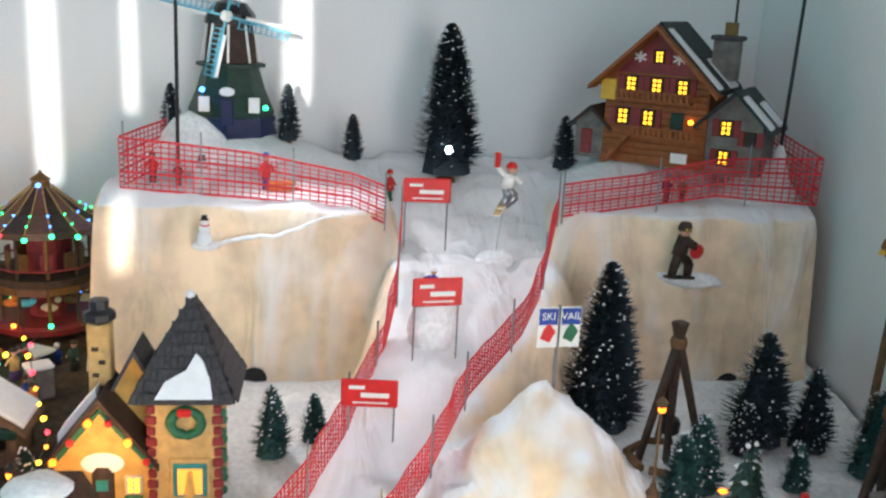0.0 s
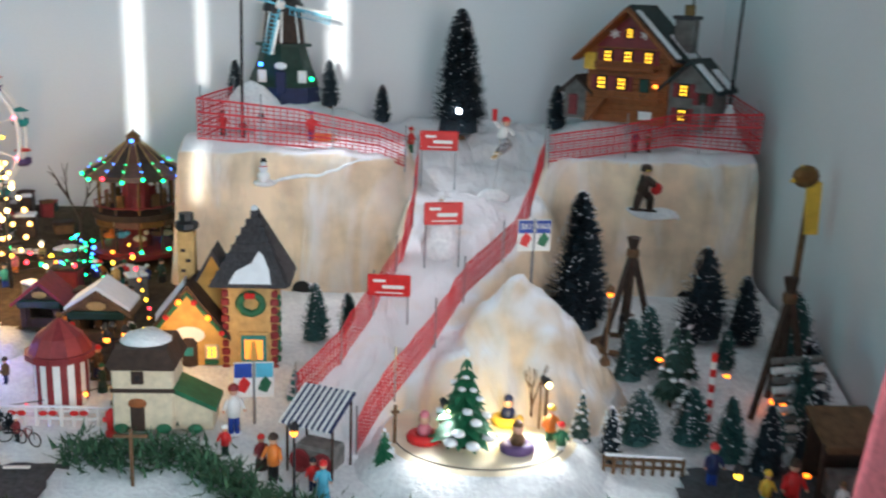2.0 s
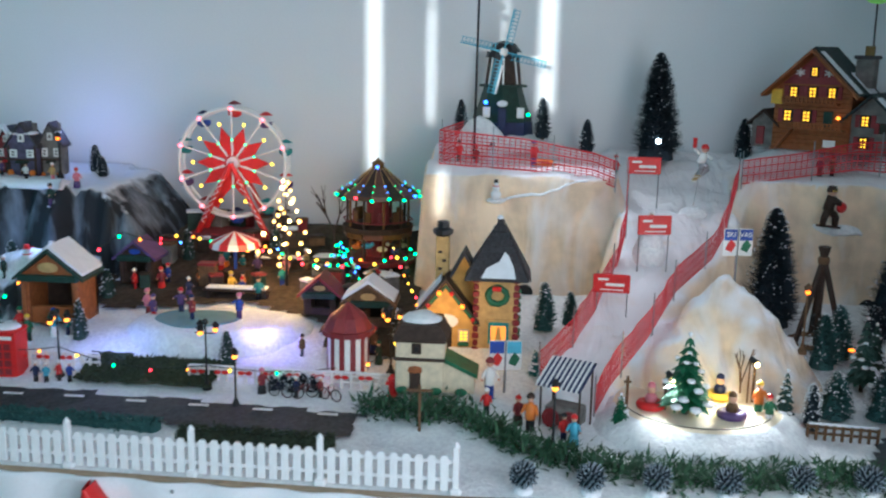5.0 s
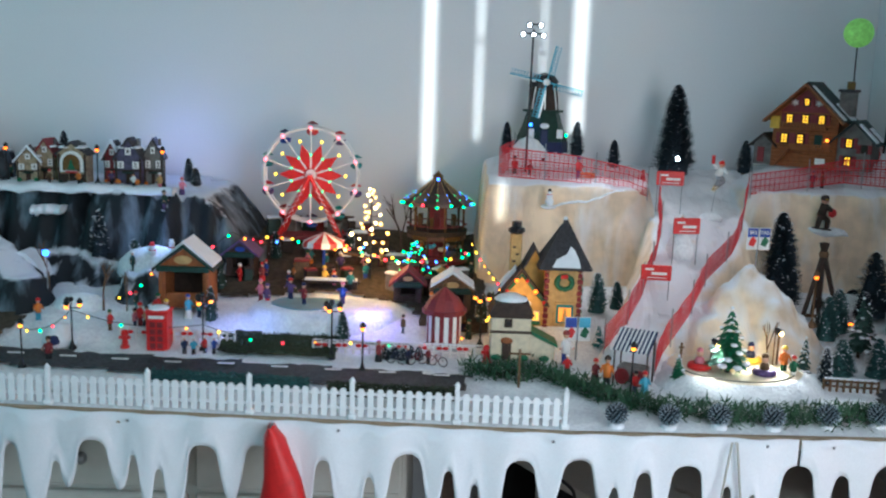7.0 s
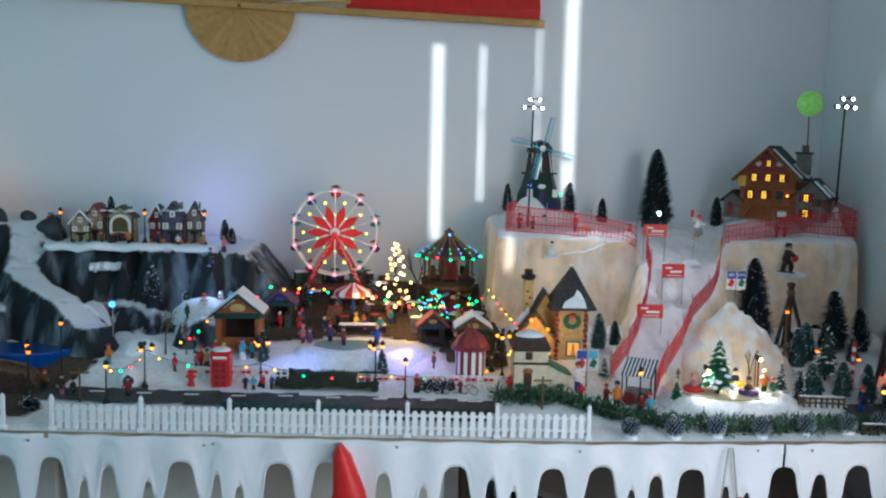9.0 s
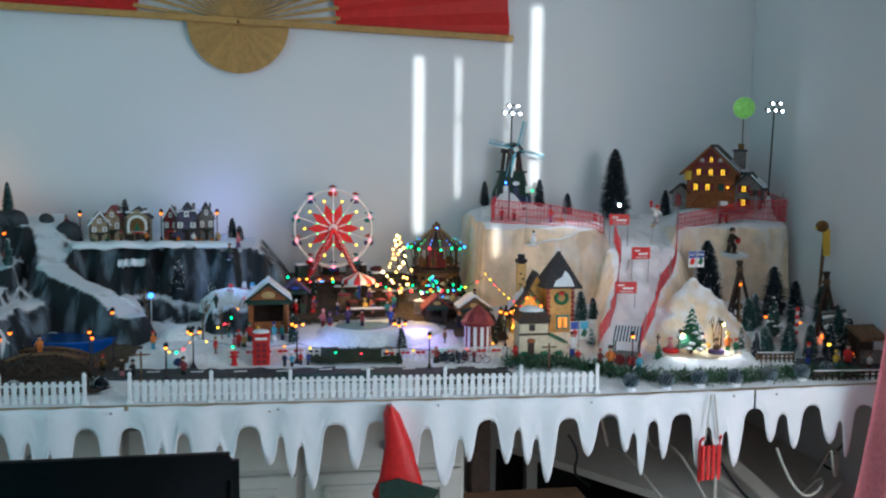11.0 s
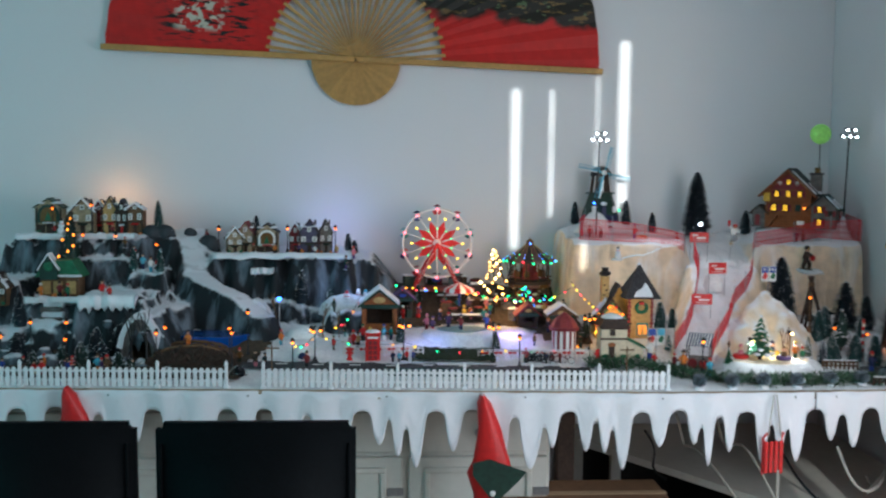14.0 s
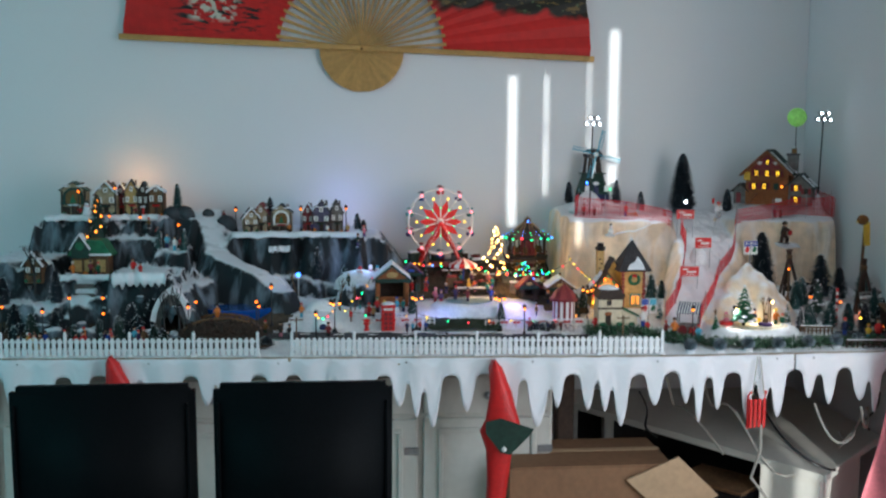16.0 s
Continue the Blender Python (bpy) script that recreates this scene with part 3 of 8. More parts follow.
banner(0.228, 0.302, 1.683, 1.331, 1.293, 1.228, -2, "red ski banner on two wire legs at the run's top")
banner(0.229, 0.298, 1.466, 1.237, 1.197, 1.128, 8, "red ski banner on wire legs across the run")
banner(0.135, 0.206, 1.35, 1.139, 1.102, 1.052, -6, "red ski banner on wire legs low on the run")

# ---- rocky mountain on the other side ----
PADS = [  # x0, x1, y0 (front), height
    (-1.60, -1.045, 1.66, 1.236), (-2.30, -1.80, 1.70, 1.300), (-2.17, -1.925, 1.42, 1.105), (-1.94, -1.715, 1.27, 1.128),
    (-1.86, -1.70, 1.55, 1.185), (-2.05, -1.80, 1.60, 1.23), (-2.42, -2.16, 1.45, 1.165), (-1.84, -1.62, 1.76, 1.30), (-1.12, -0.95, 1.47, 1.07),
    (-1.74, -1.63, 1.20, 1.085), (-1.42, -1.33, 1.50, 1.085), (-3.0, -2.3, 1.62, 1.10)]
PATHWAY = [(-1.67, 1.92, 1.315), (-1.655, 1.80, 1.292), (-1.635, 1.70, 1.235), (-1.61, 1.60, 1.18), (-1.53, 1.50, 1.148), (-1.43, 1.43, 1.118), (-1.345, 1.37, 1.06)]


def crag(x, y):
    g = ground(x, y) - 0.012
    h = g
    wob = 0.045 * nz(x, y, 7, 2) + 0.022 * nz(x, y, 19, 3) + 0.010 * nz(x, y, 45, 3) + 0.034 * nz(x, 0, 26, 11) + 0.016 * nz(x, 0, 58, 12)
    for x0, x1, y0, z in PADS:
        k = sm(x + wob, x0 - 0.035, x0 + 0.025) * sm(-x + wob, -x1 - 0.05, -x1 + 0.02)
        k *= sm(y + wob * 1.1, y0 - 0.11, y0 + 0.012) ** 0.8
        h = max(h, g + (z - g) * k)
    slope = 1.225 - 2.2 * max(0, x + 0.99) ** 1.3 + 0.006 * nz(x, y, 14, 4)
    k = sm(x, -1.16, -1.06) * sm(-x + 0.3 * wob, 0.83, 0.885) * sm(y + wob, 1.60, 1.69)
    h = max(h, g + (max(slope, g) - g) * k)
    base = 1.06 + 0.05 * nz(x, y, 5, 8)
    k = sm(x, -2.9, -2.35) * sm(-x, 0.90, 1.10) * sm(y + wob, 1.46, 1.58)
    h = max(h, g + (base - g) * k)
    base = 1.03 + 0.04 * nz(x, y, 8, 5)
    k = sm(-x + wob, 1.60, 1.68) * sm(y + wob, 1.22, 1.30)
    h = max(h, g + (base - g) * k)
    best, bz = 9, 0
    for a, b in zip(PATHWAY, PATHWAY[1:]):
        vx, vy = b[0] - a[0], b[1] - a[1]
        t = min(1, max(0, ((x - a[0]) * vx + (y - a[1]) * vy) / (vx * vx + vy * vy)))
        d = math.hypot(x - a[0] - t * vx, y - a[1] - t * vy)
        if d < best:
            best, bz = d, a[2] + t * (b[2] - a[2])
    k = sm(best, 0.085, 0.04)
    h = h + (bz - h) * k if best < 0.10 else h
    flat = 0.012 * nz(x, y, 25, 6) + 0.007 * nz(x, y, 60, 6)
    steep = sm(abs(h - g), 0.02, 0.08)
    return h + flat * steep * (0.25 if k > 0.9 else 0.8)


ob = field("rocky_mountain", steps(-2.95, -0.83, 0.011), steps(1.13, 2.045, 0.011), crag, "rock")
tagged(ob, "dark grey painted rock mountain with snow-covered ledges", "mountain")


def shelf_snow(x0, x1, y_mid, z_mid, drop):
    """Snow hanging over a ledge."""
    bm = bmesh.new()
    n = 26
    rows = []
    for i in range(n + 1):
        x = x0 + (x1 - x0) * i / n
        y, z = y_mid + 0.016 * nz(i, 0, 0.23, x0), z_mid + 0.007 * nz(i, 0, 0.31, x1)
        d = drop * (0.35 + 0.65 * abs(math.sin(i * 0.9)) * (0.6 + 0.4 * nz(i, 0, 0.7)))
        rows.append([bm.verts.new(p) for p in ((x, y + 0.05, z + 0.004), (x, y - 0.004, z + 0.012), (x, y - 0.018, z + 0.004), (x, y - 0.022, z - d), (x, y - 0.012, z - d - 0.003), (x, y + 0.004, z - 0.012))])
    for a, b in zip(rows, rows[1:]):
        for j in range(5):
            bm.faces.new((a[j], b[j], b[j + 1], a[j + 1]))
    for r in (rows[0], rows[-1]):
        bm.faces.new(r)
    ob = part("snow_overhang", bm, "snowp", smooth=True)
    return tagged(ob, "white snow hanging over a dark rock ledge", "snow")


shelf_snow(-1.915, -1.735, 1.255, 1.130, 0.05)
shelf_snow(-1.55, -1.05, 1.635, 1.238, 0.012)
shelf_snow(-2.26, -2.05, 1.675, 1.302, 0.014)
shelf_snow(-2.02, -1.84, 1.68, 1.302, 0.012)
shelf_snow(-1.41, -1.33, 1.60, 1.185, 0.012)
shelf_snow(-2.14, -1.96, 1.40, 1.106, 0.012)
# snow-capped rock arches
for ax, ay, aw, az in ((-1.70, 1.185, 0.062, 1.088), (-1.375, 1.47, 0.045, 1.09)):
    t = thing("rock_arch", (ax, ay, ground(ax, ay)), "dark rock arch with a cap of snow", "rock")
    hgt = az - ground(ax, ay)
    for k in range(11):
        a0, a1 = math.pi * k / 11, math.pi * (k + 1) / 11
        p = [((aw * (1.0 if q == 0 else 0.62)) * math.cos(a), max(-0.002, (hgt * (1.0 if q == 0 else 0.66)) * math.sin(a))) for q, a in ((0, a0), (0, a1), (1, a1), (1, a0))]
        part("stone", prism(B(), p, "y", -0.03 + 0.004 * nz(k, 0, 1.3), 0.03), "stone", t)
    arc = [math.pi * (0.10 + 0.08 * k) for k in range(11)]
    p = [((aw + 0.012) * math.cos(a), (hgt + 0.010 + 0.003 * math.sin(5 * a)) * math.sin(a)) for a in arc] + [((aw - 0.006) * math.cos(a), (hgt - 0.008) * math.sin(a)) for a in arc[::-1]]
    part("snow_cap", prism(B(), p, "y", -0.036, 0.03), "snowp", t)
# stone stairs to the green hut
t = thing("stone_stairs", (-2.04, 1.27, 0.94), "snowy grey stone stairs climbing the rock", "stairs")
for k in range(10):
    part("step", box(B(), (0.006 * math.sin(k * 2.1), 0.014 * k, 0.012 + 0.0155 * k), (0.085 - 0.002 * k, 0.03, 0.02), 0.004), "snowp" if k % 2 else "stone", t)

# blue pond and footbridge
bm = lathe(B(), [(0.115, -0.05), (0.125, 0.0), (0.121, 0.004), (0.0001, 0.003)], 36)
for v in bm.verts:
    v.co.y *= 0.62
    v.co.x *= 1 + 0.1 * math.sin(3 * math.atan2(v.co.y, v.co.x))
tagged(part("blue_pond", bm, "water", m=pose(-1.50, 1.315, 1.002)), "shiny bright blue resin pond below the rocks", "pond")
t = thing("footbridge", (-1.53, 1.14, 0.932), "humped brown twig footbridge in front of a blue pond", "bridge")
for k in range(15):
    a = math.pi * (0.06 + 0.88 * k / 14)
    part("plank", box(B(), (-0.125 * math.cos(a), 0, 0.012 + 0.050 * math.sin(a) + 0.002 * nz(k, 0, 1.7)), (0.024, 0.078 + 0.006 * nz(k, 0, 2.3), 0.010), 0.002, ry=-90 + math.degrees(a) + 0), "wood", t)
for s in (-0.04, 0.04):
    part("rail", tube(B(), [(-0.125 * math.cos(a), s, 0.018 + 0.055 * math.sin(a) + 0.003 * nz(a, s, 5)) for a in steps(0.12, 3.02, 0.24)], 0.005), "wood", t)
bm = B()
for k in range(420):
    a = math.pi * random.random()
    box(bm, (-0.128 * math.cos(a), -0.045 + 0.01 * random.random(), 0.01 + 0.056 * math.sin(a) * random.random()), (0.03, 0.008, 0.006), rx=random.uniform(-60, 60), ry=random.uniform(-80, 80))
tagged(part("twig_filling", bm, "darkwood", t), kind="stuff")

# ---- picket fences ----
def picket_section(x0, y0, x1, y1, bend=0.0):
    t = thing("picket_fence", (x0, y0, 0.918), "white plastic picket fence on the table's edge", "fence", "picket fences", rz=math.degrees(math.atan2(y1 - y0, x1 - x0)))
    L = math.hypot(x1 - x0, y1 - y0)
    for sx in (0.0, L):
        if sx and bend == 0:
            continue
        bm = box(B(), (sx, 0, 0.038), (0.009, 0.009, 0.076), 0.001)
        box(bm, (sx, 0, 0.006), (0.018, 0.016, 0.012), 0.003)
        rod(bm, (sx, 0, 0.076), (sx, 0, 0.083), 0.0065, 0.001, 4)
        part("post", bm, "fence", t)
    for z in (0.022, 0.050):
        part("rail", box(B(), (L / 2, 0.003, z), (L, 0.003, 0.006)), "fence", t)
    for k in range(10):
        x = 0.017 + (L - 0.034) * k / 9
        hh = 0.061
        part("picket", prism(B(), [(x - 0.0058, 0.006), (x + 0.0058, 0.006), (x + 0.0058, hh - 0.003), (x + 0.003, hh), (x - 0.003, hh), (x - 0.0058, hh - 0.003)], "y", -0.0025, 0.001), "fence", t)
    return t


FX = [-1.279, -1.083, -0.889, -0.694, -0.498, -0.300, -0.097]
for i, (a, b) in enumerate(zip(FX, FX[1:])):
    picket_section(a, front(a) + 0.018, b, front(b) + 0.018, 1.0 if i == 5 else 0)
GX = [-2.575, -2.376, -2.178, -1.981, -1.783, -1.585, -1.386]
for i, (a, b) in enumerate(zip(GX, GX[1:])):
    picket_section(a, front(a) + 0.018, b, front(b) + 0.018, 1.0 if i == 5 else 0)

# ---- icicle valance ----
def valance(x_lo, x_hi):
    gaps = []  # centre, half width, top height
    unit = [(0.0, 0.012, 0.815), (0.072, 0.030, 0.862), (0.150, 0.011, 0.835), (0.200, 0.010, 0.808), (0.285, 0.030, 0.862), (0.392, 0.030, 0.866), (0.462, 0.009, 0.815), (0.516, 0.017, 0.845)]
    base = -2.87
    while base < 0.1:
        gaps += [(base + c, w, z) for c, w, z in unit]
        base += 0.602
    gaps += [(0.137, 0.030, 0.862), (0.214, 0.010, 0.82), (0.259, 0.010, 0.81), (0.345, 0.030, 0.866), (0.432, 0.016, 0.845), (0.518, 0.030, 0.866), (0.60, 0.010, 0.82), (0.68, 0.03, 0.86), (0.78, 0.016, 0.84)]
    bm = bmesh.new()
    rows = []
    for i, x in enumerate(steps(x_lo, x_hi, 0.004)):
        low = 0.0
        near = min(gaps, key=lambda g: abs(x - g[0]))
        d = abs(x - near[0]) / near[1]
        if d < 1:
            z = near[2] - 0.035 * (1 - math.sqrt(max(0, 1 - d ** 2.4)))
        else:
            l = max([g for g in gaps if g[0] <= x], key=lambda g: g[0], default=(x - 0.05, 0.01, 0.85))
            r = min([g for g in gaps if g[0] > x], key=lambda g: g[0], default=(x + 0.05, 0.01, 0.85))
            a, b = l[0] + l[1], r[0] - r[1]
            u = (x - a) / max(1e-4, b - a)
            long = 0.045 + 0.75 * (b - a) + 0.03 * math.sin(37 * (a + b))
            z = (l[2] + (r[2] - l[2]) * u) - 0.035 - min(0.13, long) * max(0, 1 - abs(2 * u - 1) ** 2.0)
        y = front(x) - 0.006 - 0.006 * nz(x, 0, 5, 4) - 0.004 * math.sin(x * 55)
        rows.append([bm.verts.new((x, y + (0.010 * nz(x, k, 9, 2)) * (k / 6), 0.917 + (z - 0.917) * k / 6)) for k in range(7)])
    for a, b in zip(rows, rows[1:]):
        for j in range(6):
            bm.faces.new((a[j], a[j + 1], b[j + 1], b[j]))
    t = thing("icicle_valance", ((x_lo + x_hi) / 2, front((x_lo + x_hi) / 2), 0.917), "white felt valance cut like icicles along the table's edge", "valance")
    back = Matrix.Translation(-Vector(t.matrix_basis.translation))
    ob = part("cloth", bm, "felt", t, smooth=True, m=back)
    md = ob.modifiers.new("thick", "SOLIDIFY")
    md.thickness = 0.004
    for x in steps(x_lo + 0.06, x_hi - 0.06, 0.42):
        part("pin", ball(B(), (x, front(x) - 0.012, 0.905 + 0.003 * nz(x, 0, 7)), 0.0032, 8, 6, (1, 0.6, 1)), "metal", t, m=back)
    return t


valance(-2.98, 0.34)
valance(0.345, 0.90)

# ---- cabinets and box under the table ----
t = thing("sideboard", (-1.55, 1.38, 0), "white lacquered sideboard with panelled doors under the table", "sideboard")
part("carcass", box(B(), (0, 0, 0.42), (2.3, 0.62, 0.80), 0.006), "cabinet", t)
part("worktop", box(B(), (0, -0.01, 0.845), (2.36, 0.68, 0.035), 0.008), "cabinet", t)
for k in range(5):
    x = -0.92 + 0.46 * k
    d = part("door", box(B(), (x, -0.32, 0.36), (0.44, 0.022, 0.60), 0.004), "cabinet", t)
    bm = B()
    for c, s in (((x, -0.335, 0.62), (0.34, 0.012, 0.018)), ((x, -0.335, 0.10), (0.34, 0.012, 0.018)), ((x - 0.161, -0.335, 0.36), (0.018, 0.012, 0.502)), ((x + 0.161, -0.335, 0.36), (0.018, 0.012, 0.502))):
        box(bm, c, s, 0.003)
    part("moulding", bm, "cabinet", d)
    part("hinge", box(B(), (x + 0.2, -0.335, 0.55), (0.05, 0.008, 0.025), 0.002), "metal", d)
    dr = part("drawer", box(B(), (x, -0.32, 0.74), (0.44, 0.022, 0.13), 0.004), "cabinet", t)
    part("knob", ball(B(), (x, -0.34, 0.74), 0.014), "metal", dr)


# ---- kinds of small things ----
def rest(x, y):
    """The height of the uppermost snow or rock at a place."""
    z = ground(x, y)
    if x > -0.25 and y > 1.07:
        z = max(z, hill(x, y))
    if x < -0.90 and y > 1.13:
        z = max(z, crag(x, y))
    return z


def brush_tree(x, y, h, r, m="pine", snow=0.15, z=None, label="dark green bottlebrush pine tree standing in the snow", lean=0.0, rows=None, limbs=900):
    z = rest(x, y) if z is None else z
    t = thing("pine_tree", (x, y, z - 0.003), label, "tree", "bottlebrush pines")
    t.rotation_euler = (0, radians(lean), random.uniform(0, 6))
    part("trunk", rod(B(), (0, 0, 0), (0, 0, h * 0.97), 0.05 * r + 0.0015, 0.0008, 6), "darkwood", t)
    part("base", lathe(B(), [(0.28 * r, 0), (0.26 * r, 0.006), (0.1 * r, 0.009)], 10), "snowp" if snow > 0.1 else "wood", t)
    bm, sb = bmesh.new(), bmesh.new()
    n = int(limbs * (0.45 + 2.5 * h))
    for i in range(n):
        u = (i + random.random()) / n
        zz = h * (0.07 + 0.92 * u)
        rr = r * (1 - u) ** 0.52 * random.uniform(0.80, 1.12) * (1 - 0.6 * max(0, 0.06 - u) / 0.06) + 0.0015
        a = i * 2.399963 + random.uniform(-0.3, 0.3)
        d = Vector((math.cos(a), math.sin(a), random.uniform(-0.10, 0.45)))
        side = Vector((-math.sin(a), math.cos(a), 0)) * (0.0016 + 0.05 * rr)
        o = Vector((0, 0, zz))
        tip = o + d * rr
        mid = o + d * rr * 0.45
        v = [bm.verts.new(p) for p in (o, mid + side + Vector((0, 0, 0.001)), tip, mid - side - Vector((0, 0, 0.001)))]
        bm.faces.new((v[0], v[1], v[2]))
        bm.faces.new((v[0], v[2], v[3]))
        if random.random() < snow:
            s = random.uniform(0.0012, 0.0028) * (1 + 1.6 * r)
            c = tip - d * rr * 0.12 + Vector((0, 0, 0.0012))
            q = [sb.verts.new(c + Vector(k) * s) for k in ((1, 0, 0), (-0.5, 0.9, 0), (-0.5, -0.9, 0), (0, 0, 0.9))]
            for f in ((0, 1, 2), (0, 1, 3), (1, 2, 3), (2, 0, 3)):
                sb.faces.new([q[k] for k in f])
    rod(bm, (0, 0, h * 0.06), (0, 0, h * 0.93), r * 0.66, 0.001, 9)
    part("crown", bm, m, t)
    tagged(part("frost", sb, "snowp", t, "white flock on the needle tips"), kind="stuff")
    return t


def bough_tree(x, y, h, r, m="pine", label="", snow=True, z=None):
    """A resin fir with tiers of drooping boughs and lumps of snow."""
    z = rest(x, y) if z is None else z
    t = thing("fir_tree", (x, y, z - 0.003), label or "green resin fir tree with lumps of snow on its boughs", "tree", "snowy firs")
    part("trunk", rod(B(), (0, 0, 0), (0, 0, h * 0.3), 0.12 * r), "darkwood", t)
    bm, sb = bmesh.new(), bmesh.new()
    tiers = 8
    for k in range(tiers):
        u = k / tiers
        rr = r * (1 - u) ** 0.85 + 0.002
        zz = h * (0.14 + 0.80 * u)
        n = max(6, int(14 * (1 - u * 0.6)))
        for i in range(n):
            a = 2 * math.pi * (i + 0.5 * (k % 2) + random.uniform(-0.2, 0.2)) / n
            d = Vector((math.cos(a), math.sin(a), 0))
            e = Vector((-math.sin(a), math.cos(a), 0)) * rr * 0.32
            o, tip = Vector((0, 0, zz + h * 0.09)), Vector((0, 0, zz - h * random.uniform(0.005, 0.03))) + d * rr * random.uniform(0.85, 1.08)
            mid = (o + tip) / 2 + Vector((0, 0, h * 0.015))
            v = [bm.verts.new(p) for p in (o, mid + e, tip, mid - e, mid - Vector((0, 0, h * 0.05)))]
            for f in ((0, 1, 2), (0, 2, 3), (0, 4, 1), (1, 4, 2), (2, 4, 3), (3, 4, 0)):
                bm.faces.new([v[q] for q in f])
            if snow and random.random() < 0.3:
                ball(sb, mid * 0.4 + tip * 0.6 + Vector((0, 0, 0.003)), rr * 0.16 + 0.0012, 6, 4, (1.2, 1.2, 0.6))
    ball(sb, (0, 0, h * 0.97), 0.05 * r + 0.002, 6, 4)
    part("crown", bm, m, t)
    tagged(part("snow_load", sb, "snowp", t, "white snow lumps", smooth=True), kind="stuff")
    return t


def bare_tree(x, y, h, label, z=None, m="darkwood", spread=0.45, lights=None):
    z = rest(x, y) if z is None else z
    t = thing("bare_tree", (x, y, z - 0.004), label, "tree", "bare trees")
    bm = bmesh.new()
    ends = []

    def grow(p, d, l, r, k):
        q = p + d * l
        rod(bm, p, q, r, r * 0.6, 5)
        if k == 0:
            ends.append(q)
            return
        for _ in range(3 if k > 1 else 2):
            e = (d + Vector((random.uniform(-1, 1), random.uniform(-1, 1), random.uniform(-0.15, 0.7))) * spread * 1.3).normalized()
            grow(q, e, l * random.uniform(0.55, 0.8), r * 0.6, k - 1)
            ends.append(q)
    grow(Vector((0, 0, 0)), Vector((0, 0, 1)), h * 0.36, h * 0.025, 3)
    part("trunk", bm, m, t)
    if lights:
        k, s, n = lights
        for e in random.sample(ends, min(n, len(ends))):
            part("bulb", ball(B(), e, s, 6, 4), k, t)
    return t


def figure(x, y, h, coat, legs="navy", hat="red", label="painted resin figurine standing on the snow", z=None, rz=0.0, skirt=False, arm=30, name="figurine"):
    """A little painted resin statue, in one piece."""
    z = rest(x, y) if z is None else z
    bm = bmesh.new()
    s = h
    lathe(bm, [(0.16 * s, 0), (0.16 * s, 0.03 * s), (0.0001, 0.035 * s)], 10, mi=4)
    if skirt:
        lathe(bm, [(0.17 * s, 0.03 * s), (0.15 * s, 0.25 * s), (0.09 * s, 0.5 * s), (0.0001, 0.5 * s)], 10, mi=1)
    else:
        for k in (-1, 1):
            rod(bm, (k * 0.055 * s, 0, 0.02 * s), (k * 0.05 * s, 0, 0.45 * s), 0.05 * s, 0.06 * s, 7, 1)
            ball(bm, (k * 0.055 * s, -0.03 * s, 0.05 * s), 0.05 * s, 6, 4, (1, 1.5, 0.7), 1)
    lathe(bm, [(0.13 * s, 0.36 * s), (0.125 * s, 0.5 * s), (0.13 * s, 0.66 * s), (0.06 * s, 0.76 * s), (0.0001, 0.77 * s)], 10)
    for k in (-1, 1):
        a = radians(arm)
        rod(bm, (k * 0.11 * s, 0, 0.70 * s), (k * (0.13 + 0.12 * math.sin(a)) * s, -0.09 * s, (0.70 - 0.22 * math.cos(a)) * s), 0.045 * s, 0.035 * s, 6)
        ball(bm, (k * (0.13 + 0.12 * math.sin(a)) * s, -0.10 * s, (0.69 - 0.22 * math.cos(a)) * s), 0.035 * s, 6, 4, mi=2)
    ball(bm, (0, -0.005 * s, 0.85 * s), 0.085 * s, 8, 6, mi=2)
    lathe(bm, [(0.105 * s, 0.885 * s), (0.10 * s, 0.91 * s), (0.085 * s, 0.96 * s), (0.03 * s, s), (0.0001, s)], 9, mi=3)
    ob = part(name, bm, [coat, legs, "skin", hat, "snowp"], smooth=True, m=pose(x, y, z - 0.001, 0, 0, rz))
    return tagged(ob, label, "figurine")


def street_lamp(x, y, h, label="black toy street lamp with a glowing amber bulb", bulb="L_amber", heads=1, z=None, post="black", dark=False):
    z = rest(x, y) if z is None else z
    t = thing("street_lamp", (x, y, z - 0.002), label, "street lamp", "toy street lamps")
    part("foot", lathe(B(), [(0.009, 0), (0.009, 0.006), (0.005, 0.012), (0.003, 0.02), (0.0001, 0.02)], 10), post, t)
    part("pole", rod(B(), (0, 0, 0.01), (0, 0, h * (0.86 if heads == 1 else 0.95)), 0.0022, 0.0017), post, t)
    spots = [(0, 0)] if heads == 1 else [(0.018 * math.cos(a), 0.018 * math.sin(a)) for a in (0.3, 2.4, 4.5)]
    if heads > 1:
        part("arm", tube(B(), [(-0.02, 0, h * 0.80), (0.02, 0, h * 0.80)], 0.0014), post, t)
        part("crown", ball(B(), (0, 0, h * 0.96), 0.006), post, t)
    for u, v in spots:
        zz = h * (0.86 if heads == 1 else 0.80)
        ln = part("lantern", lathe(B(), [(0.0035, zz + 0.001), (0.0065, zz + 0.013), (0.008, zz + 0.014), (0.001, zz + 0.022)], 6, (u, v, 0)), post, t)
        part("bulb", ball(B(), (u, v - 0.001, zz + 0.006), 0.0052 if not dark else 0.004, 8, 6), bulb, ln)
    return t


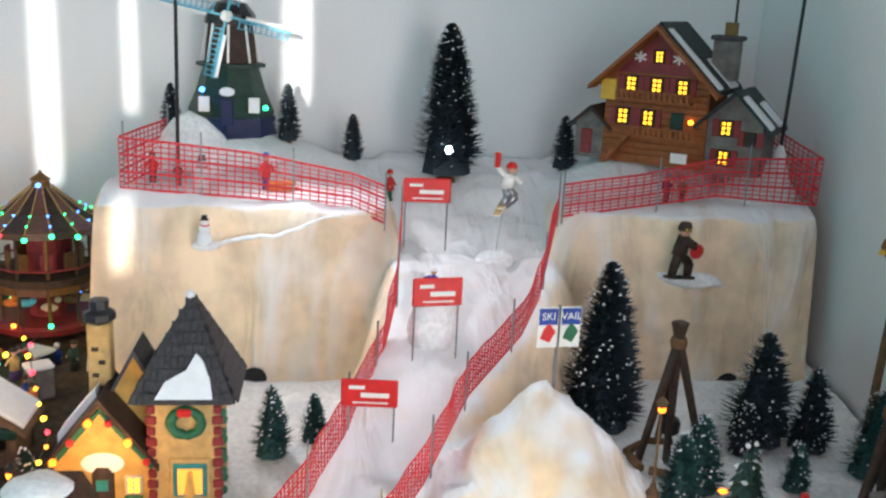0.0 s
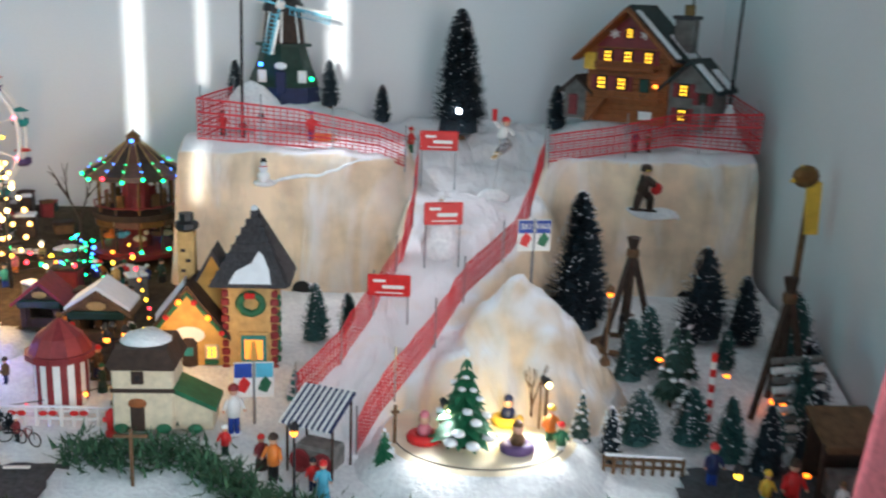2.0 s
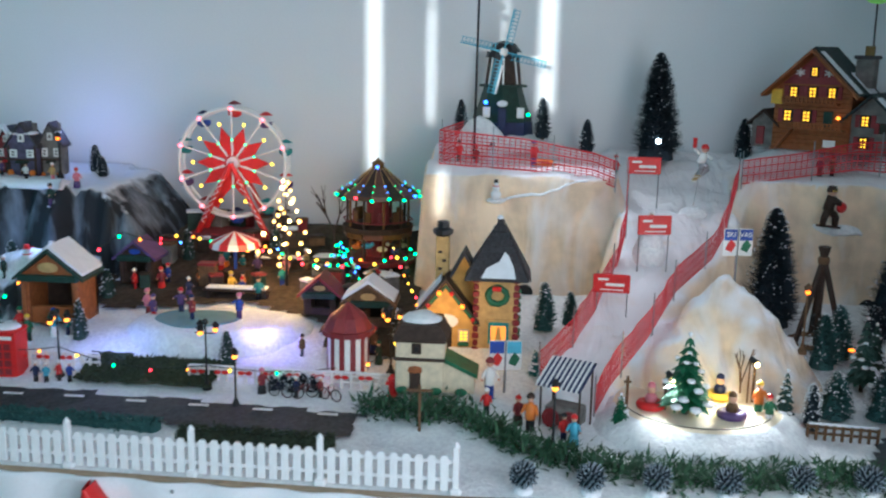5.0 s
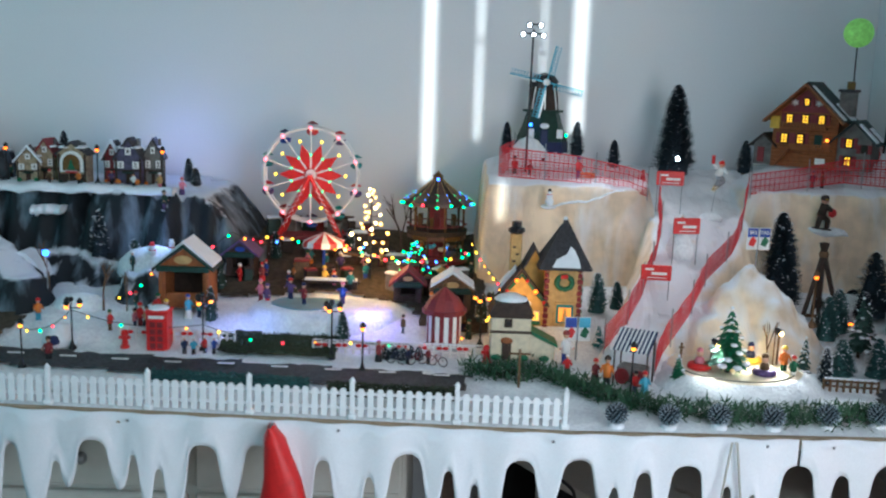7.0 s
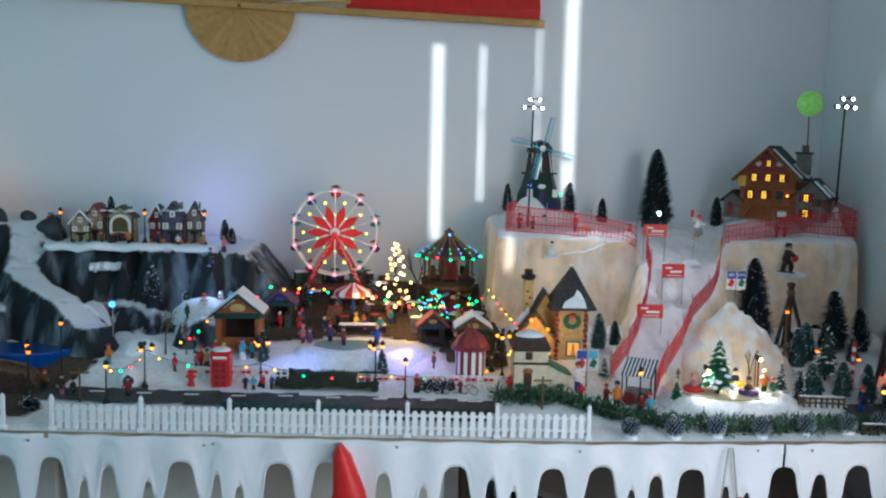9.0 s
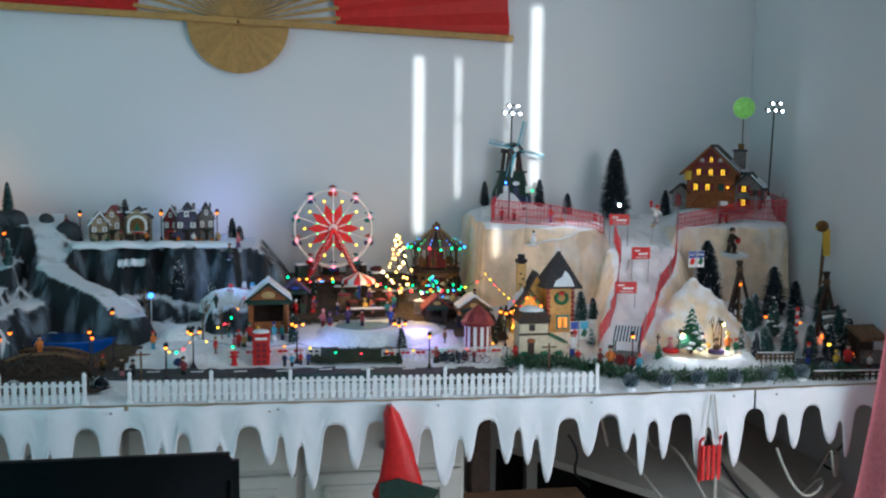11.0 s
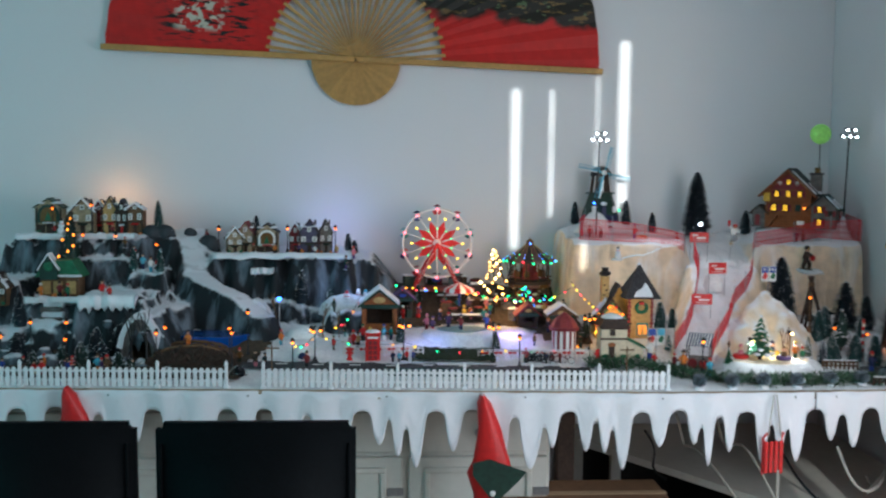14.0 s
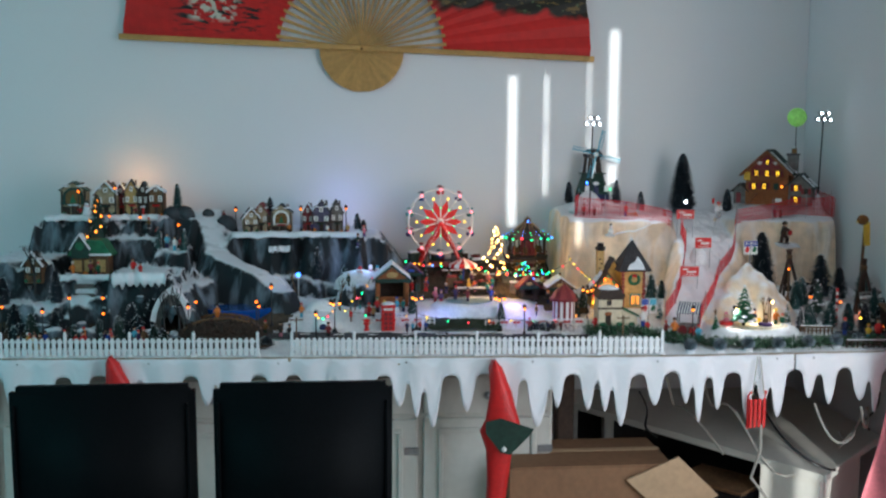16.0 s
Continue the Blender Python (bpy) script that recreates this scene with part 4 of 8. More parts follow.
def window(parent, x, z, w, h, y, pane="L_win", frame="darkwood", shutter=None, bars=(2, 3)):
    f = part("window", box(B(), (x, y - 0.0005, z), (w + 0.005, 0.004, h + 0.005), 0.0008), frame, parent)
    nx, ny = bars
    for i in range(nx):
        for j in range(ny):
            part("pane", box(B(), (x - w / 2 + w * (i + 0.5) / nx, y - 0.0026, z - h / 2 + h * (j + 0.5) / ny), (w / nx * 0.62, 0.0012, h / ny * 0.62)), pane, f)
    if shutter:
        for s in (-1, 1):
            part("shutter", box(B(), (x + s * (w * 0.5 + 0.0075), y - 0.001, z), (0.0085, 0.003, h + 0.006), 0.0008), shutter, f)
    return f


def gable(bm, w, d, z0, zt, x=0.0, y=0.0):
    """A house body with gables to front and back."""
    return prism(bm, [(x - w / 2, z0[0]), (x + w / 2, z0[0]), (x + w / 2, z0[1]), (x, zt), (x - w / 2, z0[1])], "y", y - d / 2, y + d / 2)


def roof_pair(w, d, ze, zt, over=0.008, th=0.006, x=0.0, y=0.0):
    """Two sloping slabs over a gable; returns a bmesh."""
    bm = bmesh.new()
    k = (zt - ze) / (w / 2)
    for s in (-1, 1):
        e = w / 2 + over
        prism(bm, [(x, zt), (x + s * e, zt - k * e), (x + s * e, zt - k * e + th), (x, zt + th * 1.25)], "y", y - d / 2 - over, y + d / 2 + over)
    return bm


def snow_slab(bm, x0, z0, x1, z1, y0, y1, th=0.004):
    prism(bm, [(x0, z0), (x1, z1), (x1, z1 + th), (x0, z0 + th)], "y", y0, y1)
    return bm


# ---- on the ski hill ----
def chalet():
    t = thing("chalet", (0.680, 1.825, 1.345), "orange wooden ski chalet with dark snowy roof and lit windows", "house", rz=-36)
    W, D = 0.145, 0.11
    part("wall", gable(B(), W, D, (0, 0.142), 0.225), "orange_wood", t)
    bm = B()  # boarding on the front
    for k in range(13):
        box(bm, (0, -D / 2 - 0.0012, 0.012 + 0.0105 * k), (W * 0.985, 0.003, 0.008), 0.001)
    part("cladding", bm, "orange_wood", t)
    part("gable_boarding", prism(B(), [(-0.058, 0.15), (0.058, 0.15), (0, 0.214)], "y", -D / 2 - 0.003, -D / 2), "darkred", t)
    part("roof", roof_pair(W, D, 0.142, 0.225, 0.016, 0.007), "greenslate", t)
    part("roof_edge", roof_pair(W, 0.004, 0.139, 0.221, 0.017, 0.006, y=-D / 2 - 0.016), "orange_wood", t)
    k = 0.083 / (W / 2)
    for x0, x1, y0, y1 in ((0.010, 0.086, -D / 2 - 0.013, -D / 2 + 0.012), (0.05, 0.087, 0.0, 0.05), (-0.03, -0.086, 0.01, 0.05)):
        part("roof_snow", snow_slab(B(), x0, 0.225 - k * abs(x0) + 0.006, x1, 0.225 - k * abs(x1) + 0.006, y0, y1), "snowp", t)
    y = -D / 2 - 0.003
    window(t, 0, 0.178, 0.010, 0.018, y, shutter="darkred")
    for x in (-0.036, 0, 0.036):
        window(t, x, 0.132, 0.013, 0.022, y, shutter="darkred")
    for x in (-0.044, -0.008):
        window(t, x, 0.078, 0.014, 0.024, y, shutter="darkred")
    for s in (-1, 1):
        for a in range(3):
            b = box(B(), (s * 0.027, y - 0.001, 0.176), (0.003, 0.002, 0.018), rz=0, ry=60 * a)
            part("flower_ornament", b, "white", t)
    d = part("door", box(B(), (0.032, y, 0.074), (0.017, 0.004, 0.034), 0.001), "darkgreen", t)
    part("lantern", ball(B(), (0.052, y - 0.004, 0.078), 0.004), "L_amber", t)
    for z, x0, x1 in ((0.108, -0.05, 0.052), (0.05, -0.03, 0.066)):
        b = part("balcony", box(B(), ((x0 + x1) / 2, y - 0.010, z), (x1 - x0, 0.022, 0.004)), "orange_wood", t)
        part("handrail", box(B(), ((x0 + x1) / 2, y - 0.020, z + 0.014), (x1 - x0, 0.003, 0.003)), "orange_wood", b)
        k = x0
        while k < x1:
            part("baluster", box(B(), (k, y - 0.020, z + 0.007), (0.004, 0.002, 0.012)), "orange_wood", b)
            k += 0.0075
    st = part("stairs", prism(B(), [(-0.066, 0), (-0.032, 0.05), (-0.026, 0.05), (-0.058, 0)], "y", y - 0.026, y - 0.004), "orange_wood", t)
    for k in range(6):
        part("step", box(B(), (-0.061 + 0.0058 * k, y - 0.018, 0.006 + 0.0084 * k), (0.008, 0.020, 0.002)), "orange_wood", st)
    # porch at one side
    part("porch", gable(B(), 0.045, 0.05, (0, 0.06), 0.084, x=-0.092, y=-0.028), "stone", t)
    part("porch_roof", roof_pair(0.045, 0.05, 0.06, 0.084, 0.01, 0.005, -0.092, -0.028), "darkwood", t)
    part("porch_door", box(B(), (-0.097, -0.054, 0.028), (0.016, 0.004, 0.042), 0.001), "darkred", t)
    part("hoarding", box(B(), (-0.068, y - 0.001, 0.12), (0.022, 0.004, 0.034), 0.001), "yellow", t, "mustard hanging board")
    # annex at the other side
    part("annex", gable(B(), 0.075, 0.09, (0, 0.085), 0.128, x=0.108, y=-0.005), "stone", t)
    part("annex_roof", roof_pair(0.075, 0.09, 0.085, 0.128, 0.014, 0.006, 0.108, -0.005), "greenslate", t)
    part("annex_snow", snow_slab(B(), 0.118, 0.123, 0.157, 0.078, -0.062, -0.033), "snowp", t)
    part("annex_snow", snow_slab(B(), 0.128, 0.111, 0.157, 0.078, 0.0, 0.035), "snowp", t)
    for x, z in ((0.098, 0.074), (0.098, 0.026)):
        window(t, x, z, 0.013, 0.022, -0.051, shutter="darkred")
    window(t, 0.131, 0.06, 0.009, 0.018, -0.051, pane="darkgreen", shutter="darkred")
    ch = part("chimney", box(B(), (0.072, 0.02, 0.176), (0.034, 0.03, 0.065), 0.002), "stone", t)
    part("cap", box(B(), (0.072, 0.02, 0.212), (0.042, 0.038, 0.008), 0.002), "slate", ch)
    part("chimney_sign", box(B(), (0.075, 0.018, 0.226), (0.018, 0.003, 0.022), 0.001), "gold", ch)
    part("notice", box(B(), (0.047, -0.088, 0.022), (0.022, 0.002, 0.016)), "white", t)
    t.scale = (1.20, 1.06, 1.0)
    return t


chalet()
for x, y, w, h, d in ((0.822, 1.735, 0.12, 0.075, 0.05), (-0.108, 1.815, 0.13, 0.088, 0.06), (0.838, 1.712, 0.04, 0.105, 0.025), (-0.03, 1.82, 0.12, 0.035, 0.06)):
    bm = lathe(B(), [(1, -0.02), (0.92, 0.1), (0.62, 0.55), (0.3, 0.86), (0.0001, 1)], 22)
    for v in bm.verts:
        k = 1 + 0.18 * nz(v.co.x * 2, v.co.y * 2, 1, v.co.z * 3 + w)
        v.co = Vector((v.co.x * w * 0.62 * k, v.co.y * d * k, v.co.z * h))
    tagged(part("snow_mound", bm, "snow", smooth=True, m=pose(x, y, rest(x, y) - 0.006)), "heap of white cotton snow on the hill", "snow pile")


def windmill():
    t = thing("windmill", (-0.057, 1.958, 1.312), "dark green windmill with light blue lattice sails", "windmill")
    bm = lathe(B(), [(0.066, 0.055), (0.070, 0.078), (0.056, 0.112), (0.044, 0.155), (0.0001, 0.156)], 8)
    part("lower_tower", bm, "darkgreen", t)
    part("stone_base", lathe(B(), [(0.074, 0.02), (0.072, 0.07), (0.0001, 0.071)], 8), "navy", t)
    part("upper_tower", lathe(B(), [(0.046, 0.155), (0.042, 0.16), (0.036, 0.225), (0.0001, 0.226)], 8), "darkwood", t)
    part("gallery", lathe(B(), [(0.056, 0.152), (0.056, 0.158), (0.0001, 0.159)], 8), "darkgreen", t)
    for k in range(8):
        a = 2 * math.pi * (k + 0) / 8
        part("trim", rod(B(), (0.047 * math.cos(a), 0.047 * math.sin(a), 0.16), (0.036 * math.cos(a), 0.036 * math.sin(a), 0.222), 0.002), "white", t)
    bm = lathe(B(), [(0.042, 0.222), (0.040, 0.238), (0.026, 0.256), (0.0001, 0.263)], 12)
    part("cap", bm, "black", t)
    for x, k in ((-0.036, "white"), (0.042, "white")):
        window(t, x, 0.094, 0.012, 0.020, -0.066, pane="snowp", frame="white", bars=(1, 1))
    part("door", box(B(), (0.0, -0.070, 0.082), (0.02, 0.006, 0.045), 0.002), "navy", t)
    part("fanlight", ball(B(), (0.0, -0.067, 0.115), 0.013, 10, 6, (1, 0.3, 0.6)), "snowp", t)
    sw = part("sails", ball(B(), (0, -0.062, 0.236), 0.010), "white", t)
    part("axle", rod(B(), (0, -0.02, 0.236), (0, -0.07, 0.236), 0.004), "black", t)
    for k in range(4):
        m = pose(0, -0.066, 0.236, 0, 12 + 90 * k, 0)
        bm = B()
        box(bm, (0, 0, 0.052), (0.0035, 0.003, 0.10))
        part("stock", bm, "lightblue", sw, m=m)
        bm = B()
        for j in range(10):
            box(bm, (0.0075, 0, 0.022 + 0.0085 * j), (0.015, 0.0014, 0.0016))
        for j in (0.004, 0.0145):
            box(bm, (j, 0, 0.06), (0.0014, 0.0014, 0.082))
        part("lattice", bm, "lightblue", sw, m=m)
        part("canvas", box(B(), (-0.004, 0.001, 0.065), (0.005, 0.001, 0.07)), "white", sw, m=m)
    part("blue_lamp", ball(B(), (-0.038, -0.072, 0.118), 0.0045), "L_blue", t)
    part("green_lamp", ball(B(), (0.060, -0.062, 0.090), 0.0045), "L_green", t)
    t.scale = (1.06, 1.0, 1.02)
    return t


windmill()


def floodlight(x, y, z, top, lean_x, lean_y, label):
    t = thing("floodlight_mast", (x, y, z), label, "floodlight", "floodlight masts")
    a, b = Vector((0, 0, -0.02)), Vector((lean_x, lean_y, top - z))
    part("mast", rod(B(), a, b, 0.0032, 0.0026), "black", t)
    part("crossbar", tube(B(), [b + Vector((-0.03, 0, -0.012)), b + Vector((0.03, 0, -0.012))], 0.0022), "black", t)
    part("upper_bar", tube(B(), [b + Vector((-0.018, 0, 0.012)), b + Vector((0.022, 0, 0.012))], 0.0022), "black", t)
    for dx, dz in ((-0.028, -0.012), (0.0, -0.012), (0.026, -0.014), (-0.012, 0.012), (0.018, 0.012)):
        h = part("lamp_head", rod(B(), b + Vector((dx, 0.006, dz)), b + Vector((dx, -0.010, dz - 0.003)), 0.006, 0.009, 10), "black", t)
        part("led", ball(B(), b + Vector((dx, -0.0115, dz - 0.003)), 0.0050, 8, 6, (1, 0.5, 1)), "L_white", h)
    return t


floodlight(0.838, 1.712, 1.40, 1.716, 0.004, -0.01, "black floodlight mast with five white lamps")
floodlight(-0.118, 1.75, 1.33, 1.692, 0.004, -0.01, "black floodlight mast beside the windmill")
t = thing("moon_on_stick", (0.775, 1.80, 1.53), "glowing green moon ball on a thin black stick", "moon lamp")
part("stick", rod(B(), (0, 0, -0.02), (-0.006, -0.01, 0.16), 0.002), "black", t)
part("moon", ball(B(), (-0.007, -0.015, 0.182), 0.039, 24, 16), "moon", t, smooth=True)

brush_tree(0.316, 1.882, 0.272, 0.066, "pine_dark", 0.06, label="tall dark bottlebrush pine on the ski hill", limbs=2600)
for x, y, h, r in ((-0.16, 1.955, 0.095, 0.023), (0.042, 1.93, 0.105, 0.026), (0.155, 1.945, 0.085, 0.024), (0.532, 1.92, 0.10, 0.028)):
    brush_tree(x, y, h, r, "pine_dark", 0.05, label="small dark bottlebrush pine on the ski hill")
tagged(part("tree_bulb", ball(B(), (0.312, 1.815, 1.355), 0.0062, 10, 8), "L_white"), "bright cool-white bulb on the tall dark pine", "bulb")
brush_tree(0.512, 1.50, 0.264, 0.066, "pine_dark", 0.08, z=0.995, label="tall dark pine dusted with snow before the cream hill", limbs=2600)
for x, y, h, r, m, s in ((0.728, 1.445, 0.165, 0.052, "pine_dark", 0.12), (0.80, 1.43, 0.125, 0.036, "pine_dark", 0.2), (0.565, 1.30, 0.105, 0.032, "pine_teal", 0.12),
                         (0.543, 1.15, 0.085, 0.032, "pine_teal", 0.2), (0.624, 1.15, 0.088, 0.032, "pine_teal", 0.2), (0.735, 1.33, 0.07, 0.02, "pine_teal", 0.1),
                         (0.49, 1.10, 0.085, 0.018, "pine_dark", 0.3), (0.665, 1.10, 0.10, 0.028, "pine_teal", 0.1), (0.705, 1.06, 0.11, 0.026, "pine_dark", 0.1),
                         (0.80, 1.17, 0.13, 0.028, "pine_teal", 0.1), (0.045, 1.42, 0.10, 0.027, "pine_teal", 0.12), (0.10, 1.46, 0.07, 0.02, "pine_teal", 0.1), (0.78, 1.08, 0.12, 0.03, "pine_dark", 0.1)):
    brush_tree(x, y, h * 1.04, r * 1.14, m, s, label="small blue-green bottlebrush pine in the village snow" if m == "pine_teal" else "dark bottlebrush pine in the village snow")
bough_tree(0.622, 1.245, 0.145, 0.034, "pine", "dark fir tree loaded with lumps of white snow")
bough_tree(0.66, 1.30, 0.10, 0.026, "pine", "dark fir tree loaded with lumps of white snow")
bough_tree(0.277, 1.085, 0.148, 0.049, "green", "broad green fir with snow lumps on the sledding platform", z=0.962)
bough_tree(0.165, 1.055, 0.075, 0.022, "green", "little green fir with snow at the platform's edge")
bough_tree(0.452, 1.12, 0.105, 0.02, "pine", "slim green fir with snow at the platform's edge")
bough_tree(0.027, 1.25, 0.06, 0.015, "teal", "little snowy fir beside the ochre house")


def log_tripod(x, y, z, h, s, label, fire=False):
    t = thing("log_tripod", (x, y, z), label, "tripod", "log tripods")
    for k, (a, r) in enumerate(((200, 1.0), (335, 1.0), (90, 0.8), (250, 0.35))):
        u, v = math.cos(radians(a)), math.sin(radians(a))
        part("log", rod(B(), (s * r * u, s * r * v, -0.004), (-0.14 * s * u, -0.14 * s * v, h), 0.0052, 0.0062, 8), "darkwood", t)
    part("lashing", lathe(B(), [(0.011, h * 0.82), (0.012, h * 0.86), (0.010, h * 0.89)], 10), "wood", t)
    if fire:
        part("embers", ball(B(), (0.0, -0.005, 0.018), 0.014, 8, 6, (1, 1, 0.5)), "L_orange", t)
    part("pot", lathe(B(), [(0.006, 0.03), (0.014, 0.036), (0.015, 0.05), (0.012, 0.055), (0.0001, 0.055)], 12), "black", t)
    part("chain", rod(B(), (0, 0, 0.05), (0, 0, h * 0.85), 0.0008), "metal", t)
    return t


log_tripod(0.588, 1.415, 1.0, 0.195, 0.05, "tripod of dark logs over a hanging cooking pot")
log_tripod(0.79, 1.23, 0.955, 0.225, 0.05, "tripod of brown logs over a glowing fire", True)
for k in range(5):
    a = 1.2 + k * 0.9
    tagged(part("log", rod(B(), (0.588 + 0.055 * math.cos(a), 1.40 + 0.05 * math.sin(a), rest(0.6, 1.4) + 0.006), (0.588 + 0.06 * math.cos(a + 0.7), 1.40 + 0.055 * math.sin(a + 0.7), rest(0.6, 1.4) + 0.007), 0.006), "wood"), "short brown log lying round the tripod", "log", "logs")
t = thing("wooden_totem", (0.868, 1.40, 1.0), "tall leaning twig post with a yellow wooden bird", "signpost")
part("post", tube(B(), [(0.0, 0, 0), (0.004, 0, 0.12), (0.010, 0, 0.27)], 0.006), "wood", t)
part("board", prism(B(), [(0.006, 0.21), (0.03, 0.21), (0.026, 0.30), (0.0, 0.31)], "y", -0.008, -0.002), "yellow", t)
part("bird", ball(B(), (-0.004, -0.008, 0.31), 0.020, 10, 6, (1.2, 0.5, 1)), "gold", t)
part("wing", prism(B(), [(-0.03, 0.30), (-0.012, 0.33), (0.0, 0.30)], "y", -0.012, -0.005), "yellow", t)

# signboards at the run
def twin_sign(x, y, z, h, s, cols, label, words=None):
    t = thing("ski_sign", (x, y, z), label, "sign", rz=6)
    part("pole", rod(B(), (0, 0, -0.01), (0, 0, h), 0.0024), "metal", t)
    for k, (c0, c1) in zip((-1, 1), cols):
        p = part("panel", box(B(), (k * s * 0.56, -0.003, h - s * 1.02), (s, 0.002, s * 2.0), 0.0006), "white", t)
        part("picture", box(B(), (k * s * 0.56, -0.0045, h - s * 0.48), (s * 0.92, 0.001, s * 0.8)), c0, p)
        part("skier_shape", prism(B(), [(k * s * 0.56 - s * 0.36, h - s * 1.55), (k * s * 0.56 + s * 0.1, h - s * 1.75), (k * s * 0.56 + s * 0.38, h - s * 1.2), (k * s * 0.56 + s * 0.05, h - s * 0.8), (k * s * 0.56 - s * 0.2, h - s * 1.1)], "y", -0.0058, -0.0042), c1, p)
        if words:
            c = bpy.data.curves.new("lettering", "FONT")
            c.body, c.size, c.extrude, c.align_x = words[0 if k < 0 else 1], s * 0.50, 0.0004, "CENTER"
            me_ob = new("lettering", c)
            me_ob.parent = p
            me_ob.matrix_basis = pose(k * s * 0.56, -0.0055, h - s * 0.62, 90, 0, 0)
            c.materials.append(M["white"])
    return t


twin_sign(0.404, 1.352, 1.115, 0.122, 0.0265, (("blue", "red"), ("blue", "green")), "pair of white ski posters on a grey pole", ("SKI", "VAIL"))
twin_sign(-0.03, 1.20, 0.945, 0.10, 0.028, (("blue", "red"), ("lightblue", "green")), "pair of small ski posters on a pole by the run", None)

# figurines on the hill
bm = bmesh.new()  # ski jumper in one piece on a thin wire
for s in (-1, 1):
    box(bm, (0.004 * s, 0.004 * s, 0.003 + 0.008 * (s > 0)), (0.012, 0.05, 0.003), 0.001, rz=-40, rx=14, mi=2)
    rod(bm, (0.005 * s, 0.003 * s, 0.006), (0.010 + 0.006 * s, -0.008, 0.022), 0.0055, 0.0065, 7, 1)
    rod(bm, (0.010 + 0.006 * s, -0.008, 0.022), (0.004, 0.002, 0.036), 0.0065, 0.007, 7, 1)
rod(bm, (0.004, 0.002, 0.034), (0.008, -0.004, 0.056), 0.0095, 0.0085, 9)
rod(bm, (0.0, 0, 0.054), (-0.012, 0.002, 0.066), 0.0045, 0.004, 6)
rod(bm, (-0.012, 0.002, 0.066), (-0.012, 0.002, 0.088), 0.0045, 0.005, 6, 3)
rod(bm, (0.014, -0.002, 0.053), (0.024, -0.010, 0.042), 0.0045, 0.004, 6)
ball(bm, (0.009, -0.005, 0.064), 0.0078, 9, 7, mi=4)
lathe(bm, [(0.0085, 0.065), (0.0085, 0.069), (0.005, 0.074), (0.0001, 0.075)], 9, (0.009, -0.004, 0), mi=3)
rod(bm, (0, 0, 0.003), (-0.006, 0.01, -0.085), 0.0008, 0.0008, 5, 1)
tagged(part("ski_jumper", bm, ["white", "metal", "stucco", "red", "skin"], smooth=True, m=pose(0.378, 1.645, 1.292, 0, 0, 10)), "white-suited resin ski jumper on a thin wire above the run", "figurine")
bm = ball(B(), (0.372, 1.65, 1.212), 0.026, 16, 8, (1.2, 0.8, 0.6))
for v in bm.verts:
    v.co.z += 0.006 * nz(v.co.x, v.co.y, 50)
tagged(part("snow_mound", bm, "snow", smooth=True), "small heap of snow under the ski jumper", "snow pile")
bm = bmesh.new()  # crouching rider in one piece
box(bm, (0, 0, 0.004), (0.062, 0.014, 0.004), 0.0015, ry=8)
for s, kx in ((-1, -0.02), (1, 0.012)):
    rod(bm, (s * 0.018, 0, 0.006), (kx, -0.006, 0.026), 0.0062, 0.0075, 7)
    rod(bm, (kx, -0.006, 0.026), (-0.004, 0.002, 0.042), 0.0075, 0.008, 7)
rod(bm, (-0.004, 0.002, 0.040), (-0.002, -0.004, 0.070), 0.012, 0.010, 9)
rod(bm, (0.004, -0.006, 0.064), (0.024, -0.012, 0.050), 0.0055, 0.005, 6)
rod(bm, (-0.008, -0.006, 0.066), (0.012, -0.016, 0.052), 0.0055, 0.005, 6)
ball(bm, (0.018, -0.014, 0.046), 0.013, 10, 6, (1.1, 0.5, 0.9), 1)
ball(bm, (-0.004, -0.006, 0.080), 0.0095, 10, 7, mi=2)
lathe(bm, [(0.0105, 0.080), (0.0108, 0.085), (0.0085, 0.092), (0.0001, 0.094)], 10, (-0.004, -0.005, 0))
ball(bm, (-0.004, -0.013, 0.083), 0.005, 8, 5, (1.5, 0.5, 0.7), 3)
tagged(part("snowboarder", bm, ["darkwood", "red", "skin", "yellow"], smooth=True, m=pose(0.654, 1.612, 1.196, 0, 0, 28)), "crouching dark resin snowboarder on the cream face", "figurine")
bm = ball(B(), (0.685, 1.645, 1.186), 0.026, 20, 10, (2.2, 0.9, 0.5))
for v in bm.verts:
    v.co.z += 0.009 * nz(v.co.x, v.co.y, 45) - 0.10 * (v.co.x - 0.685)
tagged(part("snow_ledge", bm, "snow", smooth=True), "small white snow ledge on the cream hill face", "snow pile")


def snowman(x, y, z, h, label, hat="black"):
    bm = bmesh.new()
    ball(bm, (0, 0, 0.28 * h), 0.28 * h, 12, 8)
    ball(bm, (0, 0, 0.62 * h), 0.2 * h, 12, 8)
    ball(bm, (0, -0.01 * h, 0.84 * h), 0.13 * h, 12, 8)
    lathe(bm, [(0.16 * h, 0.93 * h), (0.16 * h, 0.945 * h), (0.1 * h, 0.95 * h), (0.1 * h, 1.08 * h), (0.0001, 1.08 * h)], 10, mi=1)
    lathe(bm, [(0.17 * h, 0.70 * h), (0.17 * h, 0.76 * h), (0.0001, 0.76 * h)], 10, mi=2)
    return tagged(part("snowman", bm, ["snowp", hat, "red"], smooth=True, m=pose(x, y, z)), label, "figurine")


